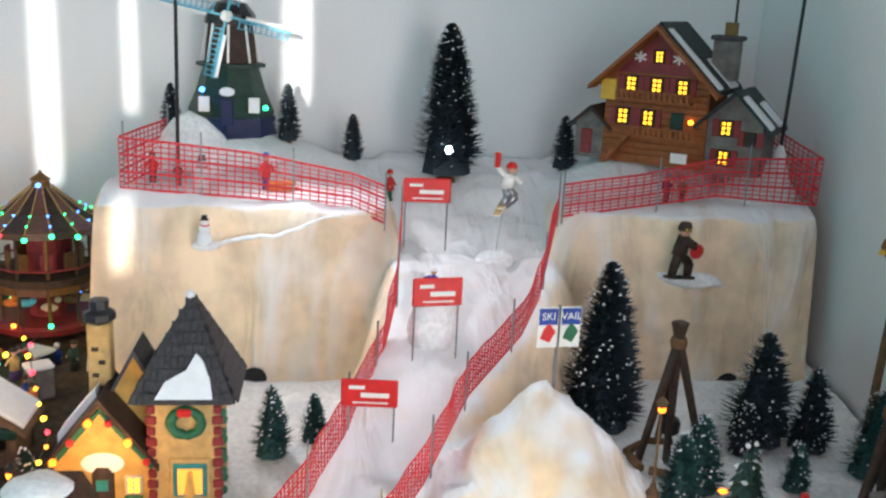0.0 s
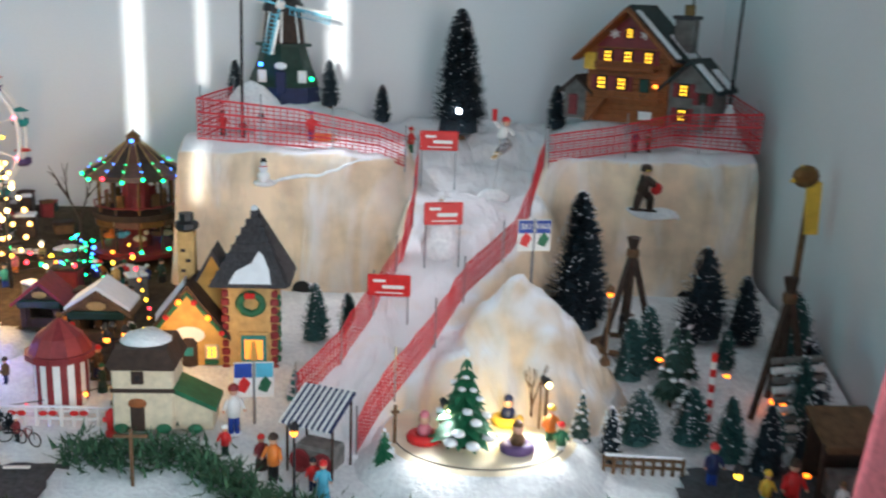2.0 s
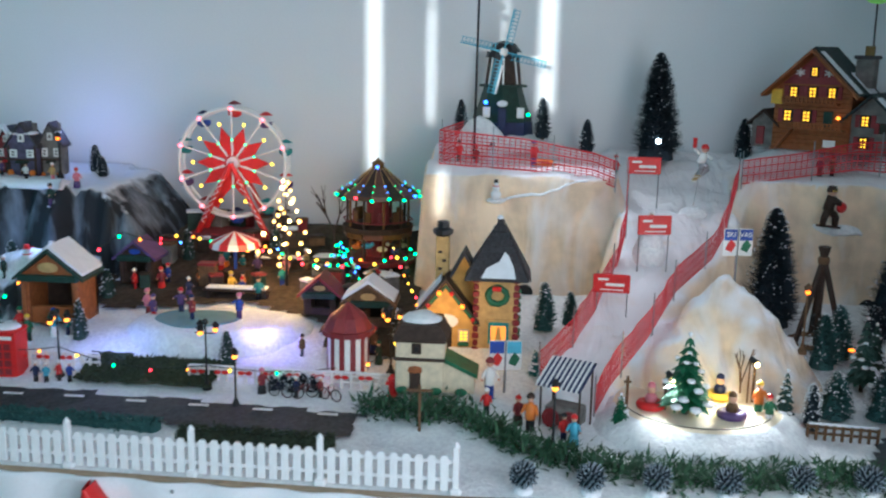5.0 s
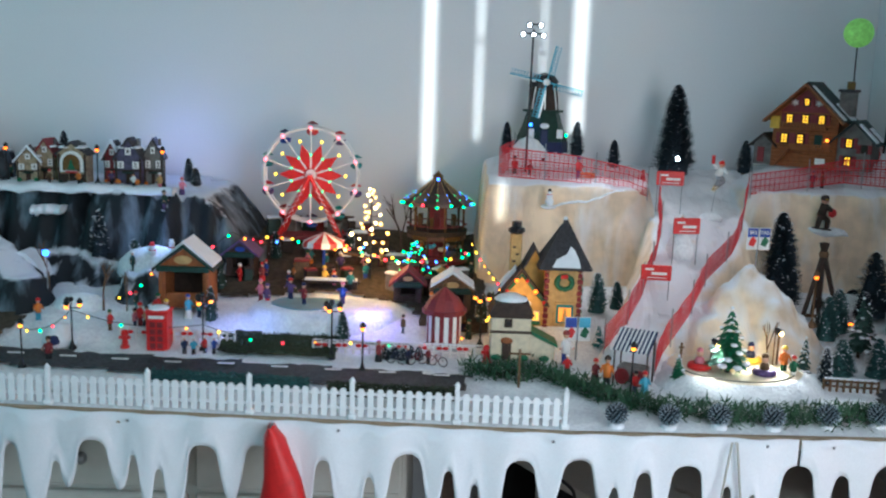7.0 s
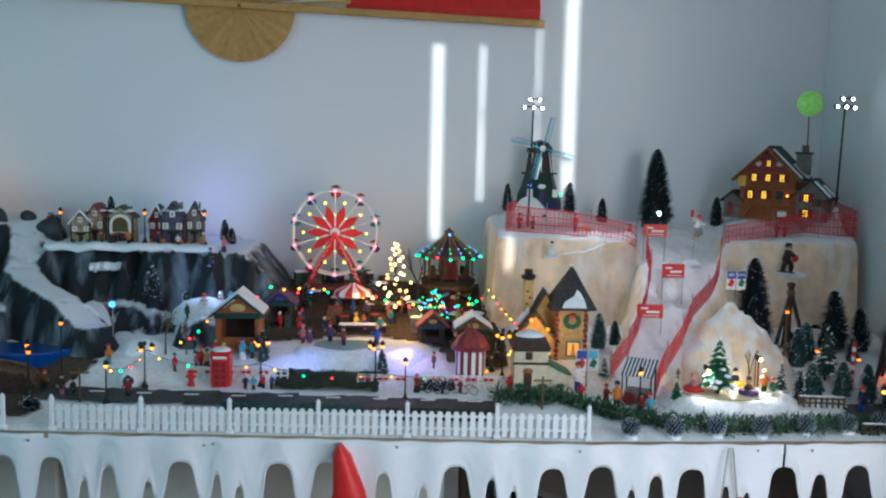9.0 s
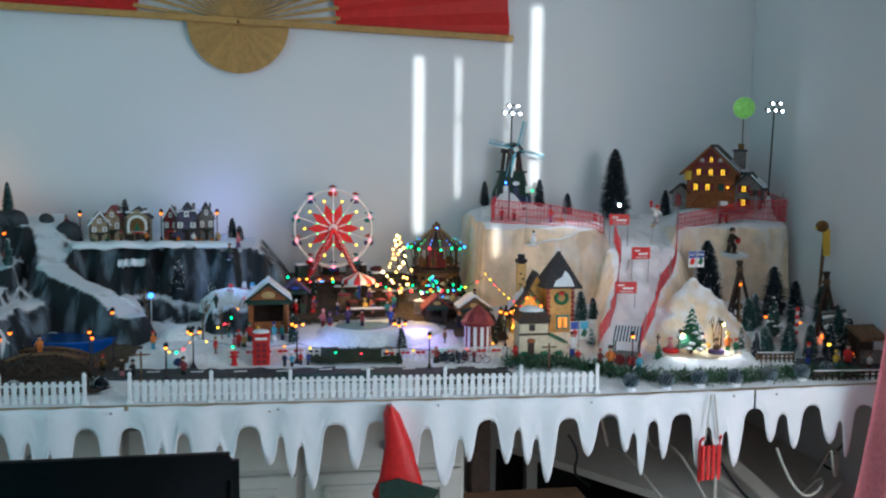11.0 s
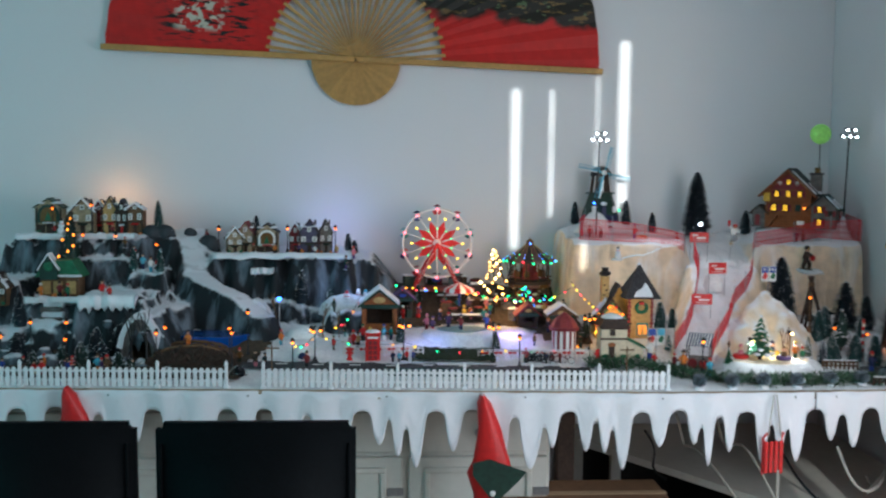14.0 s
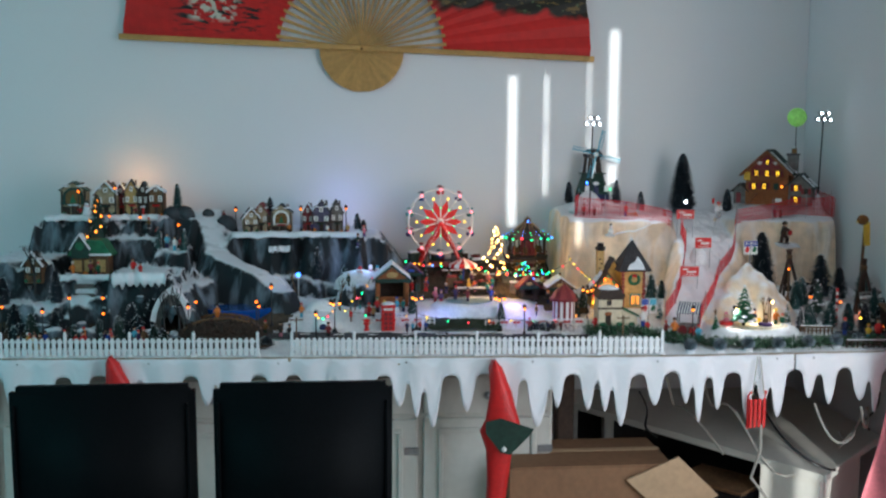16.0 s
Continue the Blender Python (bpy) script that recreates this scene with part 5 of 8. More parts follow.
snowman(-0.062, 1.618, 1.235, 0.042, "little white snowman with black hat on the cream face")
tagged(part("snow_ledge", ball(B(), (-0.062, 1.636, 1.231), 0.02, 12, 8, (1.1, 1.1, 0.34)), "snow", smooth=True), "small white snow ledge on the cream hill face", "snow pile")
bm = tube(B(), [(-0.052 + 0.19 * u, 1.634 - 0.008 * math.sin(3 * u) + 0.008 * u, 1.231 + 0.048 * u + 0.004 * math.sin(9 * u)) for u in steps(0, 1, 0.05)], 0.003, 8)
for v in bm.verts:
    v.co += Vector((0, 0.5, 0.7)) * 0.008 * nz(v.co.x, v.co.z, 40, 3)
tagged(part("snow_ridge", bm, "snow", smooth=True), "thin ridge of white snow across the cream face", "snow pile")
snowman(-0.075, 1.70, 1.30, 0.05, "white snowman with red scarf behind the net")
figure(0.02, 1.70, 0.06, "red", "blue", "blue", "resin sledge rider in a red coat", rz=30)
bm = box(B(), (0.045, 1.695, rest(0.045, 1.695) + 0.012), (0.04, 0.015, 0.006), 0.002)
box(bm, (0.045, 1.688, rest(0.045, 1.695) + 0.004), (0.05, 0.002, 0.003))
box(bm, (0.045, 1.702, rest(0.045, 1.695) + 0.004), (0.05, 0.002, 0.003))
tagged(part("sledge", bm, "orange"), "small orange sledge behind the red net", "sledge")
figure(-0.15, 1.715, 0.05, "red", "darkgreen", "darkgreen", "resin child figurine behind the red net")
figure(-0.11, 1.70, 0.04, "darkred", "black", "red", "resin child figurine behind the red net")
figure(0.655, 1.71, 0.05, "navy", "black", "lightblue", "resin skier figurine in blue before the chalet")
figure(0.685, 1.72, 0.045, "green", "black", "red", "resin skier figurine in green before the chalet")
figure(0.215, 1.80, 0.055, "red", "green", "red", "resin tumbling skier in red and green", rz=60)
bm = lathe(B(), [(0.036, -0.01), (0.033, 0.02), (0.024, 0.045), (0.012, 0.056), (0.0001, 0.058)], 18)
for v in bm.verts:
    v.co.z += 0.006 * nz(v.co.x, v.co.y, 50)
tagged(part("snow_mound", bm, "snow", smooth=True, m=pose(0.262, 1.51, rest(0.262, 1.51) - 0.004)), "heap of snow behind the red banner on the run", "snow pile")
figure(0.262, 1.508, 0.05, "blue", "navy", "white", "resin skier in blue above the red banner", rz=-40, arm=80, z=rest(0.262, 1.51) + 0.048)


def house_lit():
    t = thing("ochre_tower_house", (-0.051, 1.364, 0.977), "ochre tower house with slate roof, wreath and lit cottage wing", "house")
    part("tower", box(B(), (0, 0, 0.077), (0.082, 0.082, 0.154), 0.002), "stucco", t)
    for sx in (-1, 1):
        for k in range(11):
            part("quoin", box(B(), (sx * 0.039, -0.041, 0.008 + 0.014 * k), (0.010 if k % 2 else 0.013, 0.006, 0.012), 0.002), "darkred", t)
    bm = bmesh.new()
    e = 0.062
    vs = [bm.verts.new(p) for p in ((-e, -e, 0.150), (e, -e, 0.150), (e, e, 0.150), (-e, e, 0.150), (0.004, 0.01, 0.262))]
    for f in ((0, 1, 4), (1, 2, 4), (2, 3, 4), (3, 0, 4), (3, 2, 1, 0)):
        bm.faces.new([vs[q] for q in f])
    part("tower_roof", bm, "slate", t)
    bm = B()
    for k in range(9):  # courses of slate
        u = k / 9
        q = e * (1 - u)
        z = 0.151 + 0.111 * u
        for i in range(max(1, int(16 * (1 - u)))):
            n = max(1, int(16 * (1 - u)))
            x = 0.93 * (-q + 2 * q * (i + 0.5) / n) + 0.004 * u
            box(bm, (x, -q + 0.010 * u - 0.0005, z + 0.005), (2 * q / n * 0.84, 0.0018, 0.0125), rx=-29)
            box(bm, (q + 0.004 * u, x + 0.01 * u, z + 0.005), (0.0018, 2 * q / n * 0.9, 0.013), ry=-29)
    tagged(part("slate_covering", bm, "slate", t), kind="stuff")
    bm = prism(B(), [(-0.030, 0.157), (0.036, 0.157), (0.032, 0.176), (0.022, 0.196), (0.014, 0.203), (0.004, 0.186), (-0.020, 0.174)], "y", 0, 0.004)
    for v in bm.verts:
        v.co.y += -e + (v.co.z - 0.150) * 0.643 - 0.0075
    part("roof_snow", bm, "snowp", t)
    part("finial_snow", ball(B(), (0.003, 0.008, 0.262), 0.006), "snowp", t)
    bm = bmesh.new()
    tube(bm, [(0.002 + 0.018 * math.cos(a), -0.044 + 0.001 * math.sin(9 * a), 0.118 + 0.016 * math.sin(a)) for a in steps(0, 6.5, 0.24)], 0.0062, 7)
    for v in bm.verts:
        v.co += Vector((nz(v.co.x, v.co.z, 160, 1), 0, nz(v.co.x, v.co.z, 160, 2))) * 0.0018
    w = part("wreath", bm, "green", t, smooth=True)
    part("bow", box(B(), (0.001, -0.05, 0.133), (0.017, 0.005, 0.010), 0.002), "red", w)
    f = part("picture_window", box(B(), (0.006, -0.042, 0.043), (0.050, 0.006, 0.056), 0.002), "stucco", t)
    part("frame", box(B(), (0.006, -0.0455, 0.043), (0.040, 0.003, 0.044), 0.001), "teal", f)
    part("pane", box(B(), (0.006, -0.0475, 0.042), (0.029, 0.002, 0.033)), "dim_pane", f)
    part("ornament", lathe(B(), [(0.007, 0.026), (0.004, 0.044), (0.003, 0.056), (0.0001, 0.057)], 8, (0.006, -0.049, 0)), "lit_stucco", f)
    bm = B()
    for k in range(9):
        ball(bm, (0.0435, -0.028 + 0.008 * (k % 2), 0.02 + 0.013 * k), 0.006, 6, 4)
    part("ivy", bm, "green", t)
    # cottage wing
    cx = -0.098
    part("cottage", gable(B(), 0.114, 0.075, (0, 0.068), 0.140, x=cx, y=0.0), "lit_stucco", t)
    part("cottage_roof", roof_pair(0.114, 0.075, 0.068, 0.140, 0.010, 0.007, cx, 0.0), "darkwood", t)
    part("rear_gable", gable(B(), 0.066, 0.05, (0.02, 0.125), 0.185, x=cx + 0.033, y=0.030), "lit_stucco", t)
    part("rear_roof", roof_pair(0.066, 0.05, 0.125, 0.185, 0.008, 0.008, cx + 0.033, 0.030), "slate", t)
    part("roof_snow", snow_slab(B(), cx - 0.012, 0.134, cx - 0.060, 0.073, -0.005, 0.03, 0.012), "snowp", t)
    bm = lathe(B(), [(0.016, 0), (0.016, 0.05), (0.0135, 0.058), (0.0001, 0.0585)], 14)
    d = part("door", bm, "darkwood", t, m=pose(cx, -0.030, 0.0) @ Matrix.Diagonal((1, 0.9, 1, 1)))
    part("door_glass", box(B(), (0, -0.0155, 0.036), (0.014, 0.003, 0.014)), "teal", d)
    part("arch", ball(B(), (cx, -0.0375, 0.062), 0.026, 14, 8, (1, 0.12, 0.55)), "white", t)
    for x in (cx - 0.036, cx + 0.036):
        window(t, x, 0.034, 0.016, 0.020, -0.038, pane="L_win", frame="stucco_pale")
        part("window_box", box(B(), (x, -0.043, 0.018), (0.022, 0.008, 0.007), 0.002), "green", t)
    g = part("roof_garland", tube(B(), [(cx + s * 0.060, -0.046, 0.062 + 0.072 * (1 - abs(s))) for s in (-1, -0.66, -0.33, 0, 0.33, 0.66, 1)], 0.0035), "green", t)
    for k, s in enumerate((-0.9, -0.55, -0.2, 0.2, 0.55, 0.9)):
        part("bauble", ball(B(), (cx + s * 0.060, -0.051, 0.063 + 0.072 * (1 - abs(s))), 0.0048, 8, 6), "red" if k % 2 else "L_orange", g)
    ch = part("chimney", box(B(), (cx - 0.012, 0.03, 0.152), (0.027, 0.026, 0.135), 0.002), "stucco", t)
    for k in range(5):
        part("brick", box(B(), (cx - 0.016 + 0.008 * (k % 2), 0.0165, 0.12 + 0.017 * k), (0.008, 0.003, 0.005)), "darkwood", ch)
    part("cap", lathe(B(), [(0.013, 0.222), (0.020, 0.228), (0.020, 0.236), (0.012, 0.240), (0.012, 0.252), (0.0001, 0.253)], 8, (cx - 0.012, 0.03, -0.004)), "black", ch)
    return t


house_lit()
# added lamp outside the facade, standing in for the cottage's inner glow
lamp("POINT", "cottage_front_fill", Matrix.Translation((-0.15, 1.255, 1.075)), 0.22, (1.0, 0.5, 0.12), radius=0.01)
lamp("POINT", "campfire_bulb", Matrix.Translation((0.335, 1.12, 0.995)), 0.14, (1.0, 0.72, 0.25), radius=0.01)
t = thing("round_vent", (0.008, 1.622, 1.027), "dark round opening in the cream hill face", "opening")
part("hole", lathe(B(), [(0.017, 0), (0.019, 0.003), (0.0001, 0.004)], 20), "black", t, m=pose(0, 0, 0, 90, 0, 0))
t = thing("round_vent", (0.757, 1.622, 1.02), "dark round opening in the cream hill face", "opening")
part("hole", lathe(B(), [(0.017, 0), (0.019, 0.003), (0.0001, 0.004)], 20), "black", t, m=pose(0, 0, 0, 90, 0, 0))


# ---- village street, right half ----
for name, eye, aim, watts in (("floodlight_beam", (0.842, 1.67, 1.69), (0.26, 1.24, 1.0), 3.6), ("mill_floodlight_beam", (-0.10, 1.70, 1.68), (0.25, 1.50, 1.10), 6.5)):
    ob = lamp("SPOT", name, look(eye, aim), watts, (1.0, 0.93, 0.95), radius=0.02)
    ob.data.spot_size, ob.data.spot_blend = radians(58), 1.0
for eye, aim in (((0.247, 1.085, 1.018), (0.27, 0.97, 0.94)), ((0.392, 1.135, 1.032), (0.36, 0.99, 0.94))):
    ob = lamp("SPOT", "platform_spot_beam", look(eye, aim), 1.7, (1.0, 0.96, 0.90), radius=0.012)
    ob.data.spot_size, ob.data.spot_blend = radians(120), 0.9
lamp("POINT", "pond_lamp", Matrix.Translation((-0.50, 1.285, 1.03)), 0.28, (0.40, 0.25, 1.0), radius=0.01)
lamp("POINT", "pond_lamp", Matrix.Translation((-0.80, 1.24, 1.03)), 0.2, (0.30, 0.35, 1.0), radius=0.01)
lamp("POINT", "white_tree_bulb", Matrix.Translation((-0.525, 1.52, 1.15)), 1.3, (1.0, 0.52, 0.15), radius=0.015)
lamp("POINT", "ferris_wheel_bulbs", Matrix.Translation((-0.72, 1.80, 1.27)), 0.14, (1.0, 0.25, 0.22), radius=0.05)
lamp("POINT", "ledge_house_lamp", Matrix.Translation((-1.13, 1.90, 1.36)), 0.28, (0.35, 0.4, 1.0), radius=0.01)
lamp("POINT", "high_ledge_lamp", Matrix.Translation((-1.98, 1.93, 1.44)), 0.32, (1.0, 0.45, 0.15), radius=0.01)
lamp("POINT", "market_blue_lamp", Matrix.Translation((-1.05, 1.48, 1.17)), 0.22, (0.35, 0.5, 1.0), radius=0.01)


def cream_house():
    t = thing("cream_shop_house", (-0.182, 1.185, 0.955), "cream stone shop house with snowy brown roof and green awning", "house")
    part("wall", box(B(), (0, 0, 0.052), (0.088, 0.07, 0.104), 0.003), "stucco_pale", t)
    part("band", box(B(), (0, -0.0355, 0.062), (0.092, 0.004, 0.006), 0.001), "darkwood", t)
    part("band", box(B(), (0, -0.0355, 0.098), (0.094, 0.005, 0.010), 0.001), "darkwood", t)
    part("roof", prism(B(), [(-0.050, 0.100), (0.050, 0.100), (0.036, 0.127), (-0.036, 0.127)], "y", -0.042, 0.042), "darkwood", t)
    bm = lathe(B(), [(0.036, 0.124), (0.037, 0.129), (0.026, 0.137), (0.0001, 0.139)], 18)
    for v in bm.verts:
        v.co.y *= 0.9
        v.co.z += 0.004 * nz(v.co.x, v.co.y, 60)
    part("roof_snow", bm, "snow", t, smooth=True)
    part("door", box(B(), (-0.008, -0.036, 0.02), (0.020, 0.004, 0.04), 0.002), "darkwood", t)
    part("door_arch", ball(B(), (-0.008, -0.036, 0.042), 0.014, 10, 6, (1, 0.2, 0.6)), "orange_wood", t)
    window(t, -0.006, 0.082, 0.012, 0.014, -0.036, pane="black", frame="darkwood", bars=(1, 1))
    part("lean_to", prism(B(), [(0.044, 0), (0.098, 0), (0.098, 0.03), (0.044, 0.056)], "y", -0.03, 0.025), "stucco_pale", t)
    part("awning", prism(B(), [(0.044, 0.058), (0.104, 0.030), (0.104, 0.036), (0.044, 0.066)], "y", -0.036, 0.03), "green", t)
    for x in (-0.03, 0.03, 0.075):
        part("shrub", ball(B(), (x, -0.042, 0.006), 0.009, 8, 5, (1.3, 0.8, 0.8)), "green", t)
    return t


cream_house()


def striped_kiosk():
    t = thing("striped_kiosk", (-0.328, 1.253, 0.957), "red and white striped kiosk with a red pointed roof", "kiosk")
    for k in range(24):
        a0 = 2 * math.pi * k / 24
        part("stripe", prism(B(), [(0.040 * math.cos(a0), 0.040 * math.sin(a0)), (0.040 * math.cos(a0 + 0.26), 0.040 * math.sin(a0 + 0.26)), (0.0, 0.0)], "z", 0, 0.082), "darkred" if k % 2 else "white", t)
    for k in range(12):
        a0 = 2 * math.pi * k / 12
        bm = bmesh.new()
        vs = [bm.verts.new(p) for p in ((0.050 * math.cos(a0), 0.050 * math.sin(a0), 0.080), (0.050 * math.cos(a0 + 0.5236), 0.050 * math.sin(a0 + 0.5236), 0.080), (0, 0, 0.135), (0.034 * math.cos(a0 + 0.5236), 0.034 * math.sin(a0 + 0.5236), 0.108), (0.034 * math.cos(a0), 0.034 * math.sin(a0), 0.108), (0, 0, 0.078))]
        for f in ((0, 1, 3, 4), (4, 3, 2), (1, 0, 5)):
            bm.faces.new([vs[q] for q in f])
        part("roof_panel", bm, "darkred" if k % 2 else "brick", t)
    part("finial", ball(B(), (0, 0, 0.138), 0.005), "gold", t)
    part("valance", lathe(B(), [(0.051, 0.074), (0.052, 0.084), (0.046, 0.085)], 12), "darkred", t)
    return t


striped_kiosk()


def phone_box():
    t = thing("phone_box", (-0.965, 1.2, 0.936), "red telephone box with a snowy top beside the road", "phone box")
    part("body", box(B(), (0, 0, 0.044), (0.047, 0.047, 0.088), 0.002), "red", t)
    part("roof", box(B(), (0, 0, 0.091), (0.052, 0.052, 0.008), 0.003), "red", t)
    part("snow_cap", ball(B(), (0, 0, 0.096), 0.024, 12, 6, (1, 1, 0.32)), "snowp", t, smooth=True)
    d = part("door", box(B(), (0, -0.0245, 0.040), (0.036, 0.003, 0.070), 0.001), "red", t)
    for i in range(2):
        for j in range(4):
            part("pane", box(B(), (-0.008 + 0.016 * i, -0.0265, 0.016 + 0.016 * j), (0.012, 0.001, 0.012)), "darkred", d)
    part("sign", box(B(), (0, -0.0255, 0.081), (0.034, 0.002, 0.007)), "white", t)
    return t


phone_box()


def hydrant(x, y, label="small red fire hydrant on the snow"):
    t = thing("hydrant", (x, y, rest(x, y)), label, "hydrant", "fire hydrants")
    part("barrel", lathe(B(), [(0.010, 0), (0.010, 0.005), (0.007, 0.007), (0.007, 0.030), (0.009, 0.031), (0.008, 0.036), (0.003, 0.041), (0.0001, 0.042)], 12), "red", t)
    for s in (-1, 1):
        part("nozzle", rod(B(), (0, 0, 0.024), (s * 0.012, 0, 0.024), 0.004), "red", t)


hydrant(-0.232, 1.165)
hydrant(-1.04, 1.19)

t = thing("snack_cart", (0.075, 1.075, 0.936), "snack cart with a blue striped awning on the snow", "cart", rz=-26)
t.scale = (0.88, 0.88, 0.95)
for x, y in ((-0.04, -0.03), (0.04, -0.03), (-0.04, 0.03), (0.04, 0.03)):
    part("post", rod(B(), (x, y, 0), (x, y, 0.086 if y < 0 else 0.110), 0.0022), "darkwood", t)
part("counter", box(B(), (0, 0, 0.022), (0.07, 0.045, 0.036), 0.004), "stone", t)
for k in range(18):
    part("awning_stripe", prism(B(), [(-0.045, 0.080), (0.035, 0.112), (0.035, 0.115), (-0.045, 0.083)], "x", -0.046 + 0.0051 * k, -0.0409 + 0.0051 * k), "navy" if k % 2 else "white", t)
for s in (-1, 1):
    part("wheel", lathe(B(), [(0.018, -0.002), (0.018, 0.002), (0.012, 0.0025), (0.012, -0.0025)], 16), "darkred", t, m=pose(0.02 * s, -0.026, 0.018, 90, 0, 0))

for x, y, h, coat, legs, hat, lab in ((0.015, 1.045, 0.072, "orange", "black", "darkwood", "resin man in a long orange coat"), (-0.005, 1.075, 0.055, "darkred", "darkwood", "red", "resin woman in a red coat"),
                                      (-0.057, 1.175, 0.080, "white", "blue", "darkred", "resin man in white and blue"), (0.085, 1.0, 0.058, "lightblue", "lightblue", "red", "resin girl in a light blue dress"),
                                      (0.07, 1.02, 0.05, "red", "navy", "black", "resin boy in a red jacket"), (-0.47, 1.155, 0.05, "darkred", "black", "pink", "resin woman in a dark dress"),
                                      (-0.06, 1.11, 0.05, "red", "darkgreen", "white", "resin child beside the ski posters")):
    figure(x, y, h, coat, legs, hat, lab + " standing in the snow", skirt=coat in ("lightblue", "darkred"), rz=random.uniform(-50, 50))
street_lamp(0.05, 0.965, 0.13, "black street lamp with a lit amber lantern by the garland", "L_amber")
for x, y, h, n in ((-0.575, 1.165, 0.135, 3), (-0.245, 1.24, 0.135, 3), (-0.865, 1.19, 0.135, 3), (-1.15, 1.17, 0.12, 3)):
    street_lamp(x, y, h, "black three-headed street lamp with amber bulbs", "L_amber", 3)
for x, y, h in ((-0.50, 1.09, 0.105), (-1.21, 1.05, 0.10)):
    street_lamp(x, y, h, "black street lamp with a lit lantern by the road", "L_amber")
for x, y in ((-0.17, 1.03), (-1.275, 1.06), (0.18, 1.10), (0.245, 1.10), (0.405, 1.155)):
    t = thing("wooden_post", (x, y, rest(x, y) - 0.003), "thin wooden pole with a crossarm in the snow", "pole", "wooden poles")
    part("pole", rod(B(), (0, 0, 0), (0, 0, 0.085), 0.0026), "wood", t)
    part("crossarm", box(B(), (0, 0, 0.075), (0.045 if y < 1.08 else 0.012, 0.003, 0.004)), "wood", t)

# sledding platform: ring riders, scarecrow and bare tree
for x, y, m1, m2, lab in ((0.222, 1.105, "red", "pink", "resin child riding a red snow tube"), (0.352, 1.075, "purple", "wood", "resin child riding a purple snow tube"), (0.35, 1.165, "yellow", "navy", "resin child riding a yellow snow tube")):
    bm = bmesh.new()
    tube(bm, [(0.018 * math.cos(a), 0.016 * math.sin(a), 0.007) for a in steps(0, 6.6, 0.3)], 0.0078, 8)
    ball(bm, (0, 0, 0.018), 0.011, 8, 6, mi=1)
    ball(bm, (0, 0, 0.034), 0.008, 8, 6, mi=2)
    ball(bm, (0, 0.001, 0.040), 0.0075, 8, 5, mi=1)
    tagged(part("tube_rider", bm, [m1, m2, "skin"], smooth=True, m=pose(x, y, 0.962)), lab + " on the platform", "figurine")
figure(0.405, 1.11, 0.065, "orange", "green", "yellow", "resin figure in orange with a straw hat", z=0.955)
figure(0.415, 1.08, 0.055, "green", "white", "red", "resin child in a green coat on the platform", z=0.952)
bare_tree(0.385, 1.165, 0.11, "small brown bare tree beside the cream mound", z=0.955, m="wood", spread=0.35)
for x, y, z in ((0.245, 1.10, 1.03), (0.395, 1.15, 1.045)):
    t = thing("spot_lamp", (x, y, z), "small black spot lamp on a post at the platform", "lamp", "platform spot lamps")
    part("hood", rod(B(), (0, 0, 0), (0.008, -0.010, -0.008), 0.004, 0.008, 10), "black", t)
    part("bulb", ball(B(), (0.009, -0.011, -0.009), 0.005), "L_warm", t)
    part("stem", rod(B(), (0, 0, 0), (0, 0, 0.953 - z), 0.0015, 0.0015), "wood", t)

# garland and pine cones along the front
GARL = [(-0.28, 1.10), (-0.10, 1.085), (0.0, 0.975), (0.10, 0.925), (0.24, 0.892), (0.40, 0.905), (0.52, 0.915), (0.62, 0.905), (0.70, 0.90)]
bm = bmesh.new()
for (ax, ay), (bx, by) in zip(GARL, GARL[1:]):
    for i in range(int(5200 * math.hypot(bx - ax, by - ay))):
        u = random.random()
        x, y = ax + (bx - ax) * u + random.gauss(0, 0.006), ay + (by - ay) * u + random.gauss(0, 0.020)
        z = ground(x, y) + random.uniform(0.0, 0.026)
        d = Vector((random.uniform(-1, 1), random.uniform(-1, 1), random.uniform(-0.2, 0.8))).normalized() * random.uniform(0.012, 0.024)
        s = d.cross(Vector((0, 0, 1))).normalized() * 0.0026
        o = Vector((x, y, z))
        v = [bm.verts.new(p) for p in (o - s, o + s, o + d)]
        bm.faces.new(v)
tagged(part("fir_garland", bm, "garland"), "green artificial fir garland lying along the snow", "garland", kind="stuff")
